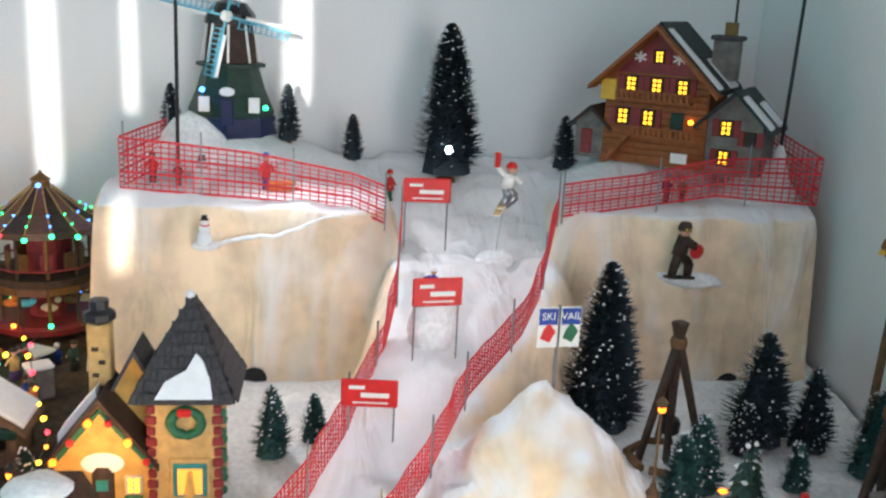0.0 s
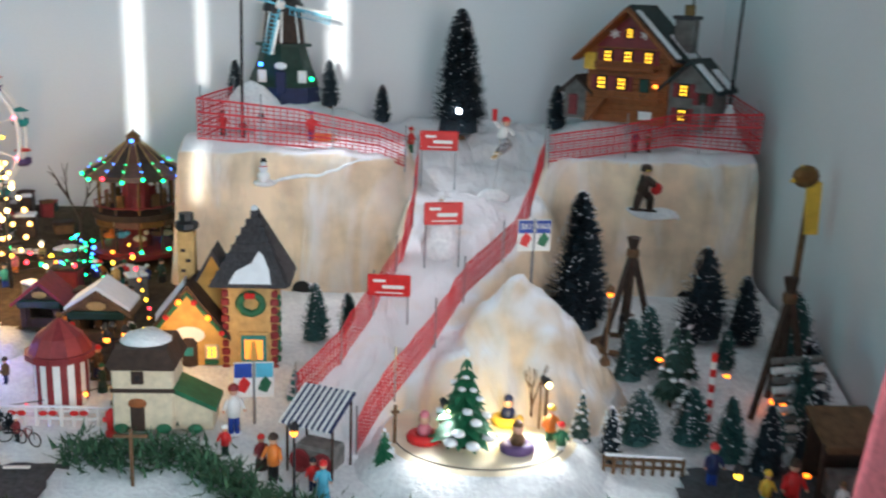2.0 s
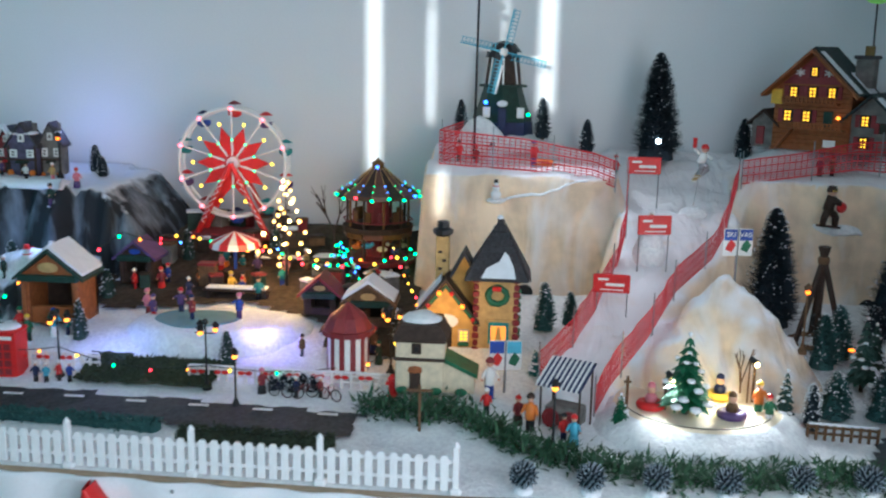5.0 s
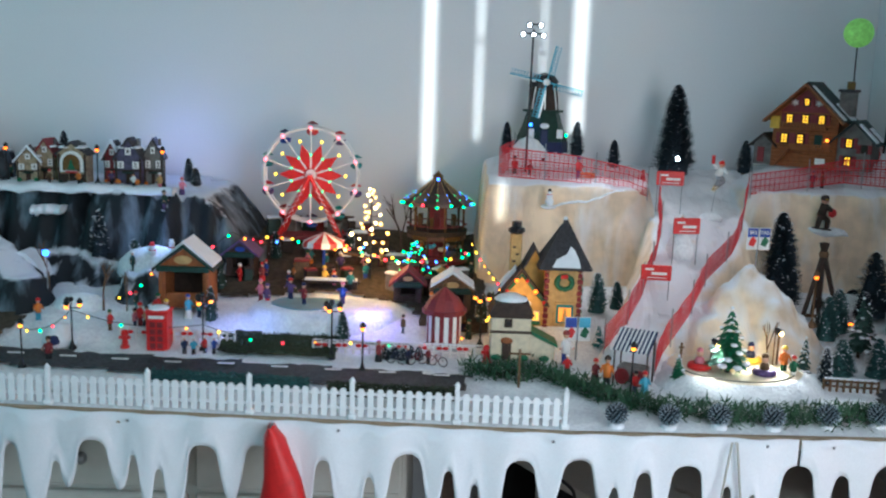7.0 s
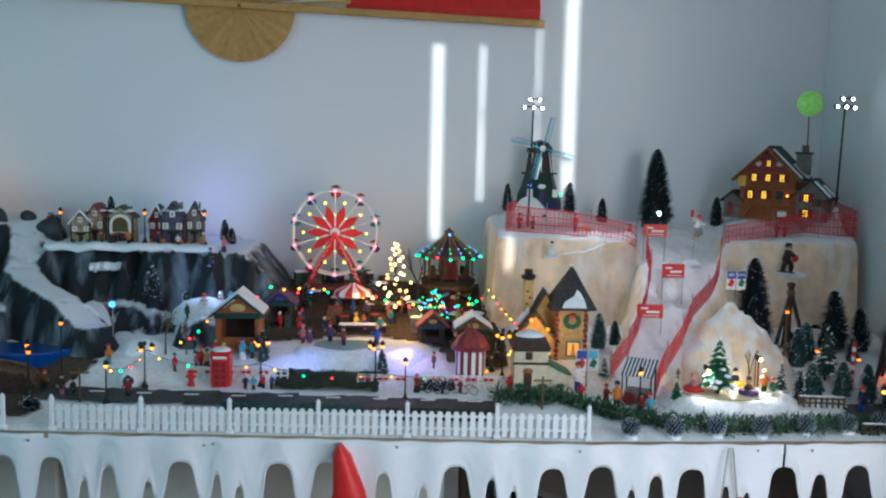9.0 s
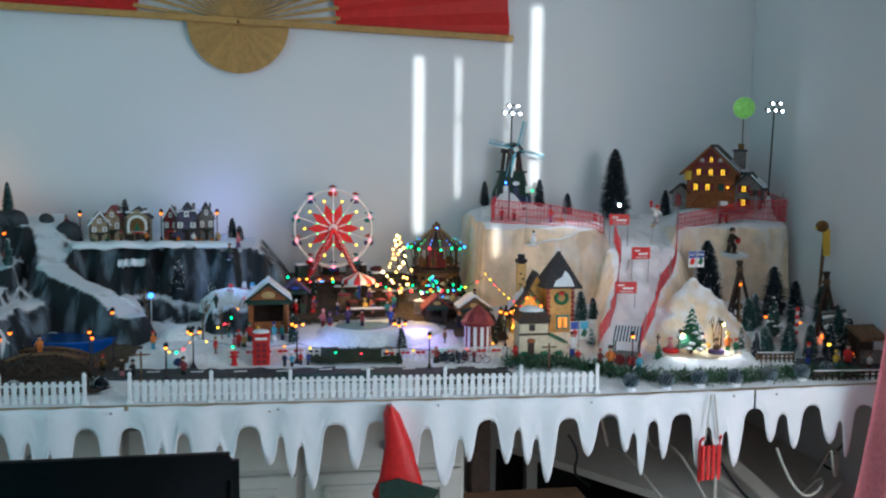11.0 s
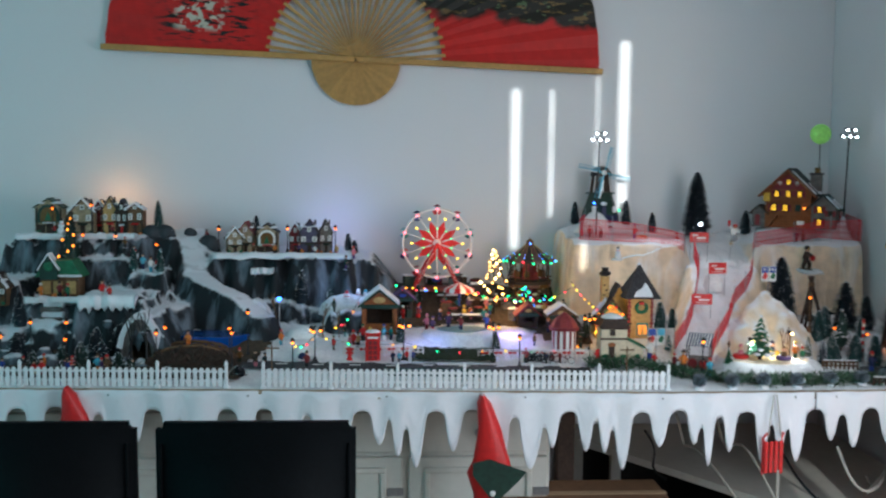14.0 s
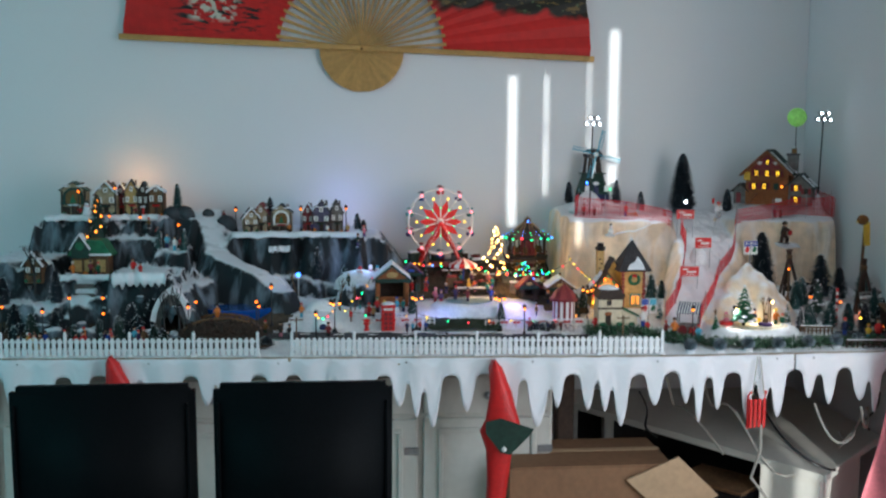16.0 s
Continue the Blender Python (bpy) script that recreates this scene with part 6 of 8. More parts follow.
for i, (x, y) in enumerate(((0.003, 0.848), (0.103, 0.852), (0.20, 0.856), (0.305, 0.862), (0.415, 0.878), (0.515, 0.884), (0.60, 0.90))):
    t = thing("frosted_cone", (x, y, ground(x, y) - 0.002), "frosted pine cone ball on a white foot", "pine cone", "frosted cones")
    part("foot", lathe(B(), [(0.013, 0), (0.012, 0.005), (0.006, 0.009), (0.0001, 0.009)], 12), "snowp", t)
    bm, sb = bmesh.new(), bmesh.new()
    ball(bm, (0, 0, 0.022), 0.012, 10, 7)
    for k in range(90):
        u, a = (k + 0.5) / 90, k * 2.39996
        zz = 1 - 2 * u
        d = Vector((math.sqrt(1 - zz * zz) * math.cos(a), math.sqrt(1 - zz * zz) * math.sin(a), zz))
        e = d.orthogonal().normalized() * 0.004
        f = d.cross(e)
        c = Vector((0, 0, 0.022))
        for q, g in ((bm, 0.0195), (sb, 0.0205)):
            w = 1.0 if q is bm else 0.85
            vs = [q.verts.new(p) for p in (c + d * 0.011 + e * w, c + d * g + f * 0.5 * w, c + d * 0.011 - e * w, c + d * g * 0.96 - f * 0.5 * w)]
            q.faces.new((vs[0], vs[1], vs[2]))
            q.faces.new((vs[0], vs[2], vs[3]))
    part("cone", bm, "pine_dark", t)
    tagged(part("frost", sb, "frost_blue", t, "white frost on the scales"), kind="stuff")
    t.scale = (1.2, 1.2, 1.2)

# low rustic fences
def rustic_fence(x0, y0, x1, y1, n, h, m, label):
    t = thing("rustic_fence", (x0, y0, ground(x0, y0)), label, "fence", rz=math.degrees(math.atan2(y1 - y0, x1 - x0)))
    L = math.hypot(x1 - x0, y1 - y0)
    for k in range(n):
        part("post", box(B(), (L * k / (n - 1), 0, h / 2), (0.005, 0.005, h), 0.001), m, t)
    for z in (0.4, 0.8):
        part("rail", box(B(), (L / 2, 0.002, h * z), (L, 0.003, 0.004)), m, t)
    part("snow_strip", box(B(), (L / 2, 0.0, h + 0.001), (L, 0.006, 0.003), 0.001), "snowp", t)
    return t


rustic_fence(0.475, 1.062, 0.585, 1.05, 9, 0.028, "wood", "low dark wooden fence with snow in the pine grove")
rustic_fence(0.545, 0.872, 0.80, 0.855, 15, 0.026, "darkwood", "low dark fence with snow at the table's edge")
rustic_fence(-0.62, 1.20, -0.24, 1.19, 22, 0.030, "white", "low white toy fence with red bows by the pond")
rustic_fence(-1.06, 1.225, -0.80, 1.215, 16, 0.030, "white", "low white toy fence with red bows by the road")
for x0, x1, y in ((-0.62, -0.24, 1.19), (-1.06, -0.80, 1.21)):
    for k in range(int((x1 - x0) / 0.045)):
        t = thing("red_bow", (x0 + 0.045 * k + 0.02, y - 0.003, ground(x0, y) + 0.026), "red ribbon bow on a low white fence", "bow", "fence bows")
        for s in (-1, 1):
            part("loop", ball(B(), (s * 0.007, 0, 0), 0.007, 8, 5, (1, 0.5, 0.6)), "red", t)

# right-hand corner: toys by the wall
t = thing("barber_pole", (0.655, 1.16, 0.936), "red and white striped candy pole", "pole")
for k in range(12):
    part("ring", rod(B(), (0, 0, 0.012 * k), (0, 0, 0.012 * (k + 1)), 0.005, 0.005, 8), "red" if k % 2 else "white", t)
t = thing("log_stack", (0.80, 1.15, 0.936), "stack of snowy white birch logs against the wall", "log stack")
for k in range(9):
    part("log", rod(B(), (-0.04, 0.006 * k, 0.010 + 0.0135 * k), (0.04, 0.006 * k, 0.016 + 0.0135 * k), 0.0062), "white" if k % 2 else "stone", t)
figure(0.705, 0.965, 0.085, "red", "black", "darkwood", "resin man in a red coat on the grey square")
figure(0.675, 0.975, 0.058, "yellow", "lightblue", "yellow", "resin child in a yellow coat on the grey square")
figure(0.62, 1.03, 0.07, "navy", "blue", "red", "resin boy in blue beside the pine grove")
t = thing("stable_stall", (0.80, 1.02, 0.936), "dark wooden stall with a thatched straw roof", "stall")
part("back", box(B(), (0, 0.03, 0.05), (0.085, 0.005, 0.09)), "darkwood", t)
for x in (-0.045, 0.045):
    part("post", box(B(), (x, -0.03, 0.04), (0.006, 0.006, 0.08)), "darkwood", t)
part("roof", prism(B(), [(-0.04, 0.070), (0.04, 0.098), (0.04, 0.106), (-0.04, 0.08)], "x", -0.045, 0.045), "wood", t)
part("counter", box(B(), (0, -0.025, 0.02), (0.07, 0.02, 0.04), 0.003), "stone", t)
figure(0.775, 0.965, 0.05, "white", "wood", "wood", "resin seated figure before the straw-roofed stall")
street_lamp(0.60, 0.895, 0.105, "black street lamp with yellow lantern by the grey square", "L_yellow")
street_lamp(0.515, 1.26, 0.13, "brown lamp post with a nest-like copper lantern", "L_orange", post="wood")
for x, y, z in ((0.60, 1.25, 1.035), (0.70, 1.22, 1.02), (0.735, 0.99, 0.97), (0.81, 1.1, 0.99)):
    tagged(part("tree_bulb", ball(B(), (x, y, z), 0.004, 6, 5, (1.6, 1, 0.8)), "L_orange"), "glowing orange fairy bulb among the pines", "bulb", "grove bulbs")

for x, y, h, m in ((0.60, 1.33, 0.11, "pine_teal"), (0.74, 1.12, 0.075, "pine_teal"), (0.84, 1.24, 0.12, "pine_dark"), (0.56, 1.16, 0.07, "pine_teal"), (0.86, 1.36, 0.13, "pine_teal"), (0.70, 1.42, 0.08, "pine_dark")):
    brush_tree(x, y, h, 0.36 * h, m, 0.15, label="small frosted bottlebrush pine in the grove")

# ---- skating pond and carnival ----
bm = lathe(B(), [(0.20, -0.03), (0.198, 0.0), (0.185, 0.030), (0.165, 0.046), (0.125, 0.049), (0.0001, 0.049)], 44)
for v in bm.verts:
    v.co.y *= 0.62
    a = math.atan2(v.co.y, v.co.x)
    k = 1 + 0.06 * math.sin(2 * a + 1) + 0.03 * math.sin(5 * a)
    v.co.x *= k
    v.co.y *= k
pond = part("skating_pond", bm, "snow", smooth=True, m=pose(-0.61, 1.375, 0.962))
tagged(pond, "raised snowy skating pond with pale blue ice", "pond")
bm = lathe(B(), [(0.087, 0.0), (0.085, 0.003), (0.0001, 0.0032)], 40)
for v in bm.verts:
    v.co.y *= 0.74 + 0.1 * math.sin(3 * math.atan2(v.co.y, v.co.x))
tagged(part("ice", bm, "ice", pond, "pale blue ice", m=pose(-0.05, 0, 0.048)))
for x, y, c, l, h in ((-0.705, 1.41, "purple", "navy", "red"), (-0.665, 1.36, "darkred", "navy", "navy"), (-0.575, 1.385, "blue", "purple", "pink")):
    figure(x, y, 0.058, c, l, h, "resin skater figurine on the pale ice", z=1.009, arm=65, rz=random.uniform(-60, 60), name="skater")


def ferris_wheel():
    t = thing("ferris_wheel", (-0.722, 1.885, 1.085), "red and white toy ferris wheel with coloured bulbs", "ferris wheel")
    C, R = Vector((0, 0, 0.184)), 0.135
    wh = part("wheel", lathe(B(), [(0.028, -0.006), (0.028, 0.006), (0.014, 0.009), (0.0001, 0.009)], 20), "red", t, m=Matrix.Translation(C) @ pose(0, 0, 0, 90, 0, 0))
    part("hub", lathe(B(), [(0.0165, 0.009), (0.0155, 0.021), (0.0001, 0.023)], 18), "white", wh)
    for y in (-0.022, 0.012):
        bm = bmesh.new()
        pts = [(R * math.cos(a), R * math.sin(a), -y) for a in steps(0, 2 * math.pi, 0.13)]
        tube(bm, pts, 0.0046, 6)
        part("rim", bm, "white", wh)
    n = 10
    for k in range(n):
        a = 2 * math.pi * (k + 0.5) / n
        u, v = math.cos(a), math.sin(a)
        part("spoke", rod(B(), (0.02 * u, 0.02 * v, 0.02), (R * u, R * v, 0.022), 0.0026), "white", wh)
        part("rim_bulb", ball(B(), (R * u, R * v, 0.027), 0.0052), "L_pink", wh)
        a2 = 2 * math.pi * k / n
        p, q = math.cos(a2), math.sin(a2)
        w = 0.0165
        b = prism(B(), [(0.016 * p, 0.016 * q), (0.055 * p - w * q, 0.055 * q + w * p), (0.092 * p, 0.092 * q), (0.055 * p + w * q, 0.055 * q - w * p)], "z", 0.010, 0.016)
        part("petal", b, "red", wh)
        part("petal_bulb", ball(B(), (0.100 * p, 0.100 * q, 0.02), 0.0045), "L_yellow", wh)
        part("inner_bulb", ball(B(), (0.058 * u, 0.058 * v, 0.02), 0.0036), "L_green", wh)
        g = part("gondola", lathe(B(), [(0.010, -0.022), (0.017, -0.016), (0.017, -0.006), (0.0165, -0.006), (0.0001, -0.012)], 12, (0.134 * u, 0.012, 0.134 * v)), ("teal", "purple", "red", "blue")[k % 4], t, m=Matrix.Translation(C))
        part("canopy", lathe(B(), [(0.018, 0.010), (0.006, 0.017), (0.0001, 0.019)], 12, (0.134 * u, 0.012, 0.134 * v)), ("teal", "red", "darkred", "navy")[k % 4], g)
        part("hanger", rod(B(), (0.134 * u, 0.012, 0.134 * v - 0.01), (0.134 * u, 0.012, 0.134 * v + 0.012), 0.001), "metal", g)
    for y in (-0.034, 0.03):
        for s in (-1, 1):
            leg = part("leg", rod(B(), C + Vector((0, y, 0)), (s * 0.092, y - 0.004, 0.0), 0.0065, 0.008), "red", t)
            if y < 0:
                pts = []
                for i in range(15):
                    f = 0.2 + 0.6 * i / 14
                    c = C.lerp(Vector((s * 0.092, y - 0.004, 0)), f)
                    pts.append((c.x + 0.005 * (-1) ** i, y - 0.012, c.z))
                part("zigzag_trim", tube(B(), pts, 0.0012, 5), "white", leg)
    part("axle", rod(B(), C + Vector((0, -0.036, 0)), C + Vector((0, 0.034, 0)), 0.006), "metal", t)
    part("platform", box(B(), (0, 0, 0.004), (0.22, 0.12, 0.012), 0.003), "darkred", t)
    return t


ferris_wheel()


def carousel():
    t = thing("carousel", (-0.356, 1.858, 1.036), "gold and red two-tier toy carousel with coloured lights", "carousel")
    part("deck", lathe(B(), [(0.092, 0), (0.094, 0.012), (0.085, 0.016), (0.0001, 0.016)], 28), "darkred", t)
    part("core", lathe(B(), [(0.030, 0.015), (0.028, 0.19), (0.0001, 0.191)], 10), "darkred", t)
    part("upper_deck", lathe(B(), [(0.086, 0.090), (0.088, 0.105), (0.0001, 0.106)], 24), "darkwood", t)
    for k in range(10):
        a = 2 * math.pi * k / 10
        u, v = math.cos(a), math.sin(a)
        part("column", rod(B(), (0.076 * u, 0.076 * v, 0.012), (0.076 * u, 0.076 * v, 0.19), 0.003), "darkwood" if k % 2 else "gold", t)
        part("railing", rod(B(), (0.086 * u, 0.086 * v, 0.122), (0.086 * math.cos(a + 0.628), 0.086 * math.sin(a + 0.628), 0.122), 0.002), "darkred", t)
        part("scalloped_panel", box(B(), (0.080 * math.cos(a + 0.314), 0.080 * math.sin(a + 0.314), 0.082), (0.05, 0.004, 0.016), 0.002, rz=math.degrees(a + 0.314) + 90), "umber" if k % 2 else "gold", t)
        h = part("horse", ball(B(), (0.06 * u, 0.06 * v, 0.046 + 0.008 * (k % 2)), 0.010, 8, 6, (1.4, 0.7, 0.8)), ("stucco_pale", "wood", "orange", "lightblue")[k % 4], t)
        part("horse_head", ball(B(), (0.06 * u + 0.014 * -v, 0.06 * v + 0.014 * u, 0.060), 0.006, 6, 5), ("stucco_pale", "wood", "orange", "lightblue")[k % 4], h)
        part("lower_bulb", ball(B(), (0.094 * u, 0.094 * v, 0.022), 0.0044), ("L_green", "L_green", "L_blue", "L_amber")[k % 4], t)
        part("figure_panel", box(B(), (0.06 * u, 0.06 * v, 0.13), (0.02, 0.004, 0.035), rz=math.degrees(a) + 90), ("wood", "gold", "darkred")[k % 3], t)
    n = 16
    for k in range(n):
        a0, a1 = 2 * math.pi * k / n, 2 * math.pi * (k + 1) / n
        bm = bmesh.new()
        vs = []
        for r, z in ((0.102, 0.186), (0.100, 0.198), (0.060, 0.222), (0.016, 0.262)):
            vs.append((bm.verts.new((r * math.cos(a0), r * math.sin(a0), z)), bm.verts.new((r * math.cos(a1), r * math.sin(a1), z))))
        for p, q in zip(vs, vs[1:]):
            bm.faces.new((p[0], p[1], q[1], q[0]))
        c = bm.verts.new((0, 0, 0.187))
        bm.faces.new((vs[0][1], vs[0][0], c))
        part("canopy_panel", bm, "darkwood" if k % 2 else "umber", t)
        part("canopy_rib", tube(B(), [(0.103 * math.cos(a0), 0.103 * math.sin(a0), 0.197), (0.06 * math.cos(a0), 0.06 * math.sin(a0), 0.224), (0.017 * math.cos(a0), 0.017 * math.sin(a0), 0.265)], 0.0010, 5), "stucco", t)
        for j in range(2):
            f = 0.16 + 0.24 * j
            part("rib_bulb", ball(B(), ((0.103 - 0.086 * f) * math.cos(a0), (0.103 - 0.086 * f) * math.sin(a0), 0.203 + 0.062 * f ** 1.25), 0.0017, 6, 5), "L_blue" if k % 2 else "L_green", t)
        part("eave_bulb", ball(B(), (0.104 * math.cos(a0), 0.104 * math.sin(a0), 0.188 + 0.006 * (k % 2)), 0.0042), ("L_green", "L_green", "L_green", "L_red", "L_green", "L_green", "L_green", "L_blue")[k % 8], t)
    part("cupola", lathe(B(), [(0.016, 0.262), (0.014, 0.275), (0.017, 0.277), (0.004, 0.288), (0.0001, 0.295)], 12), "gold", t)
    part("cupola_lamp", ball(B(), (0, -0.016, 0.268), 0.004), "L_blue", t)
    t.scale = (1.0, 1.0, 0.88)
    return t


carousel()
t = thing("striped_umbrella", (-0.652, 1.63, 1.02), "red and white striped carnival umbrella over a stand", "umbrella")
part("pole", rod(B(), (0, 0, 0), (0, 0, 0.10), 0.004), "blue", t)
for k in range(16):
    a0, a1 = 2 * math.pi * k / 16, 2 * math.pi * (k + 1) / 16
    bm = bmesh.new()
    vs = [bm.verts.new((r * math.cos(a), r * math.sin(a), z)) for r, z, a in ((0.058, 0.088, a0), (0.058, 0.088, a1), (0.054, 0.101, a1), (0.054, 0.101, a0), (0, 0.125, a0))]
    bm.faces.new(vs[:4])
    bm.faces.new((vs[3], vs[2], vs[4]))
    bm.faces.new((vs[1], vs[0], bm.verts.new((0, 0, 0.099))))
    part("panel", bm, "red" if k % 2 else "white", t)
part("stand", lathe(B(), [(0.03, 0), (0.03, 0.035), (0.0001, 0.036)], 12), "darkwood", t)


def light_tree(x, y, z, h, r, n, bulbs, size, label, spiral=0.0):
    """A wire tree with a bulb at the end of every twig."""
    t = thing("light_tree", (x, y, z), label, "light tree", "trees of lights")
    part("trunk", rod(B(), (0, 0, -0.03), (0, 0, h), 0.0035, 0.001, 6), "black", t)
    rr = random.Random(int(1000 * h))
    for k in range(n):
        u = (k + 0.5) / n
        a = spiral * u if spiral else k * 2.399963 + rr.uniform(-0.4, 0.4)
        d = r * ((1 - u) ** 0.75 + 0.04) * (1.0 if spiral else rr.uniform(0.45, 1.05))
        zz = h * (0.10 + 0.90 * u)
        p = (d * math.cos(a), d * math.sin(a), zz)
        part("twig", rod(B(), (0, 0, zz - 0.25 * d), p, 0.001, 0.0007, 4), "black", t)
        part("bulb", ball(B(), p, size * rr.uniform(0.75, 1.15), 8, 6), bulbs[k % len(bulbs)], t)
    return t


light_tree(-0.526, 1.60, 1.055, 0.215, 0.078, 34, ("L_warm", "L_gold", "L_gold"), 0.0046, "wire tree hung with bright warm-white bulbs")
light_tree(-0.408, 1.62, 1.005, 0.125, 0.05, 44, ("L_green", "L_green", "L_blue", "L_green", "L_green"), 0.0026, "wire cone tree wound with green and blue bulbs", spiral=31.0)
bare_tree(-0.455, 1.80, 0.19, "dark bare winter tree by the carousel", z=1.05)


def stall(x, y, z, w, d, h, wall, roof, label, top=0.05, snow=True, rz=0.0, sign="stucco"):
    t = thing("market_stall", (x, y, z), label, "stall", "market stalls", rz=rz)
    for s in (-1, 1):
        part("side", box(B(), (s * (w / 2 - 0.008), 0, h / 2), (0.016, d, h), 0.001), wall, t)
        part("corner_post", box(B(), (s * (w / 2 - 0.006), -d / 2, h / 2), (0.010, 0.008, h), 0.001), wall, t)
    part("back", box(B(), (0, d / 2 - 0.004, h / 2), (w, 0.008, h)), "darkwood", t)
    part("counter", box(B(), (0, -d / 2 + 0.008, h * 0.18), (w * 0.72, 0.014, h * 0.36), 0.002), wall, t)
    part("gable_board", prism(B(), [(-w * 0.5, h), (w * 0.5, h), (0, h + top * 0.92)], "y", -d / 2 - 0.004, -d / 2), wall, t)
    part("sign", ball(B(), (0, -d / 2 - 0.005, h + top * 0.36), w * 0.18, 12, 6, (1, 0.1, 0.5)), sign, t)
    part("roof", roof_pair(w, d, h, h + top, 0.012, 0.006), roof, t)
    part("eave_board", box(B(), (0, -d / 2 - 0.008, h - 0.004), (w * 1.04, 0.010, 0.014), 0.002), "darkgreen", t)
    if snow:
        bm = roof_pair(w, d * 0.94, h + 0.007, h + top + 0.007, 0.008, 0.006, y=d * 0.05)
        for v in bm.verts:
            v.co.z += 0.002 * nz(v.co.x, v.co.y, 70)
        part("roof_snow", bm, "snowp", t)
    return t


stall(-0.945, 1.375, 1.0, 0.12, 0.085, 0.10, "orange_wood", "darkgreen", "orange wooden market stall with snowy green roof", 0.048)
stall(-0.862, 1.60, 1.03, 0.075, 0.06, 0.062, "darkwood", "purple", "small carnival stall with a purple roof", 0.03, False, sign="blue")
stall(-0.31, 1.42, 1.0, 0.09, 0.06, 0.055, "wood", "wood", "small brown carnival stall beside the carousel", 0.03, True)
stall(-0.42, 1.47, 1.005, 0.07, 0.05, 0.05, "darkwood", "darkred", "small dark carnival booth with red roof", 0.03, False)
for x, y, c, l, h in ((-0.93, 1.31, "lightblue", "white", "blue"), (-0.905, 1.315, "teal", "navy", "darkwood"), (-1.0, 1.31, "red", "black", "green"), (-1.03, 1.27, "red", "darkred", "red"), (-0.975, 1.29, "green", "darkgreen", "yellow"),
                      (-0.86, 1.555, "red", "red", "white"), (-0.78, 1.42, "pink", "darkred", "pink"), (-0.76, 1.40, "purple", "red", "purple"), (-0.64, 1.55, "yellow", "black", "yellow"), (-0.72, 1.58, "orange", "navy", "orange"),
                      (-0.80, 1.6, "blue", "navy", "red"), (-0.36, 1.38, "darkwood", "navy", "orange"), (-0.34, 1.35, "yellow", "darkgreen", "red"), (-0.44, 1.52, "red", "navy", "blue"), (-0.57, 1.52, "teal", "black", "darkwood")):
    figure(x, y, random.uniform(0.05, 0.06), c, l, h, "resin figurine in a %s coat at the carnival stalls" % c, rz=random.uniform(-60, 60), skirt=random.random() < 0.35)
for x, y, w in ((-0.62, 1.53, 0.15), (-0.56, 1.72, 0.12), (-0.68, 1.76, 0.1)):
    t = thing("snowy_bench", (x, y, rest(x, y)), "long dark bench with snow on its seat", "bench", "snowy benches")
    part("seat", box(B(), (0, 0, 0.022), (w, 0.03, 0.006), 0.002), "darkwood", t)
    part("snow", box(B(), (0, 0, 0.027), (w * 0.9, 0.026, 0.005), 0.002), "snowp", t)
    for s in (-1, 1):
        part("leg", box(B(), (s * w * 0.42, 0, 0.01), (0.008, 0.026, 0.02)), "darkwood", t)
for x, y, h in ((-0.80, 1.74, 0.08), (-0.60, 1.80, 0.07), (-0.90, 1.50, 0.07), (-0.56, 1.24, 0.075), (-0.875, 1.30, 0.085), (-0.24, 1.33, 0.07)):
    brush_tree(x, y, h, 0.02, "pine", 0.1, label="small green bottlebrush pine between the stalls")
for k in range(5):
    x = -0.455 + 0.018 * k
    bush = brush_tree(x, 1.175 + 0.01 * (k % 2), 0.03, 0.014, "pine_dark", 0.1, label="low dark bush beside the street fence")
for x in (-0.43, -0.385, -0.34):
    t = thing("bicycle", (x, 1.13, ground(x, 1.13) + 0.004), "black toy bicycle parked by the roadside", "bicycle", "bicycles", rz=25 * math.sin(x * 60))
    for u in (-0.013, 0.013):
        part("wheel", tube(B(), [(u + 0.0105 * math.cos(a), 0, 0.0115 + 0.0105 * math.sin(a)) for a in steps(0, 6.5, 0.4)], 0.0011, 5), "black", t)
    part("bicycle_frame", tube(B(), [(-0.013, 0, 0.0115), (-0.004, 0, 0.026), (0.009, 0, 0.025), (0.0, 0, 0.012), (-0.004, 0, 0.026)], 0.001, 5), "darkred" if x > -0.4 else "navy", t)
    part("handlebar", tube(B(), [(0.013, 0, 0.0115), (0.008, 0, 0.031), (0.004, -0.006, 0.032)], 0.001, 5), "metal", t)
for x, c in ((-0.405, "navy"), (-0.36, "darkred"), (-0.88, "lightblue"), (-0.855, "red"), (-0.835, "blue"), (-0.90, "navy")):
    figure(x, 1.145 if x > -0.6 else 1.165, 0.042, c, "black", "white", "small resin figurine in %s on the roadside" % c, rz=random.uniform(-60, 60))
# moss between the road and the pond
bm = bmesh.new()
for i in range(2600):
    x, y = random.uniform(-0.825, -0.57), random.uniform(1.155, 1.245)
    o = Vector((x, y, ground(x, y) + 0.008))
    d = Vector((random.uniform(-1, 1), random.uniform(-1, 1), random.uniform(0.2, 1))).normalized() * random.uniform(0.006, 0.013)
    s = d.orthogonal().normalized() * 0.002
    bm.faces.new([bm.verts.new(p) for p in (o - s, o + s, o + d)])
tagged(part("moss_tufts", bm, "grass"), "tufts of dark green moss before the pond", "moss", kind="stuff")
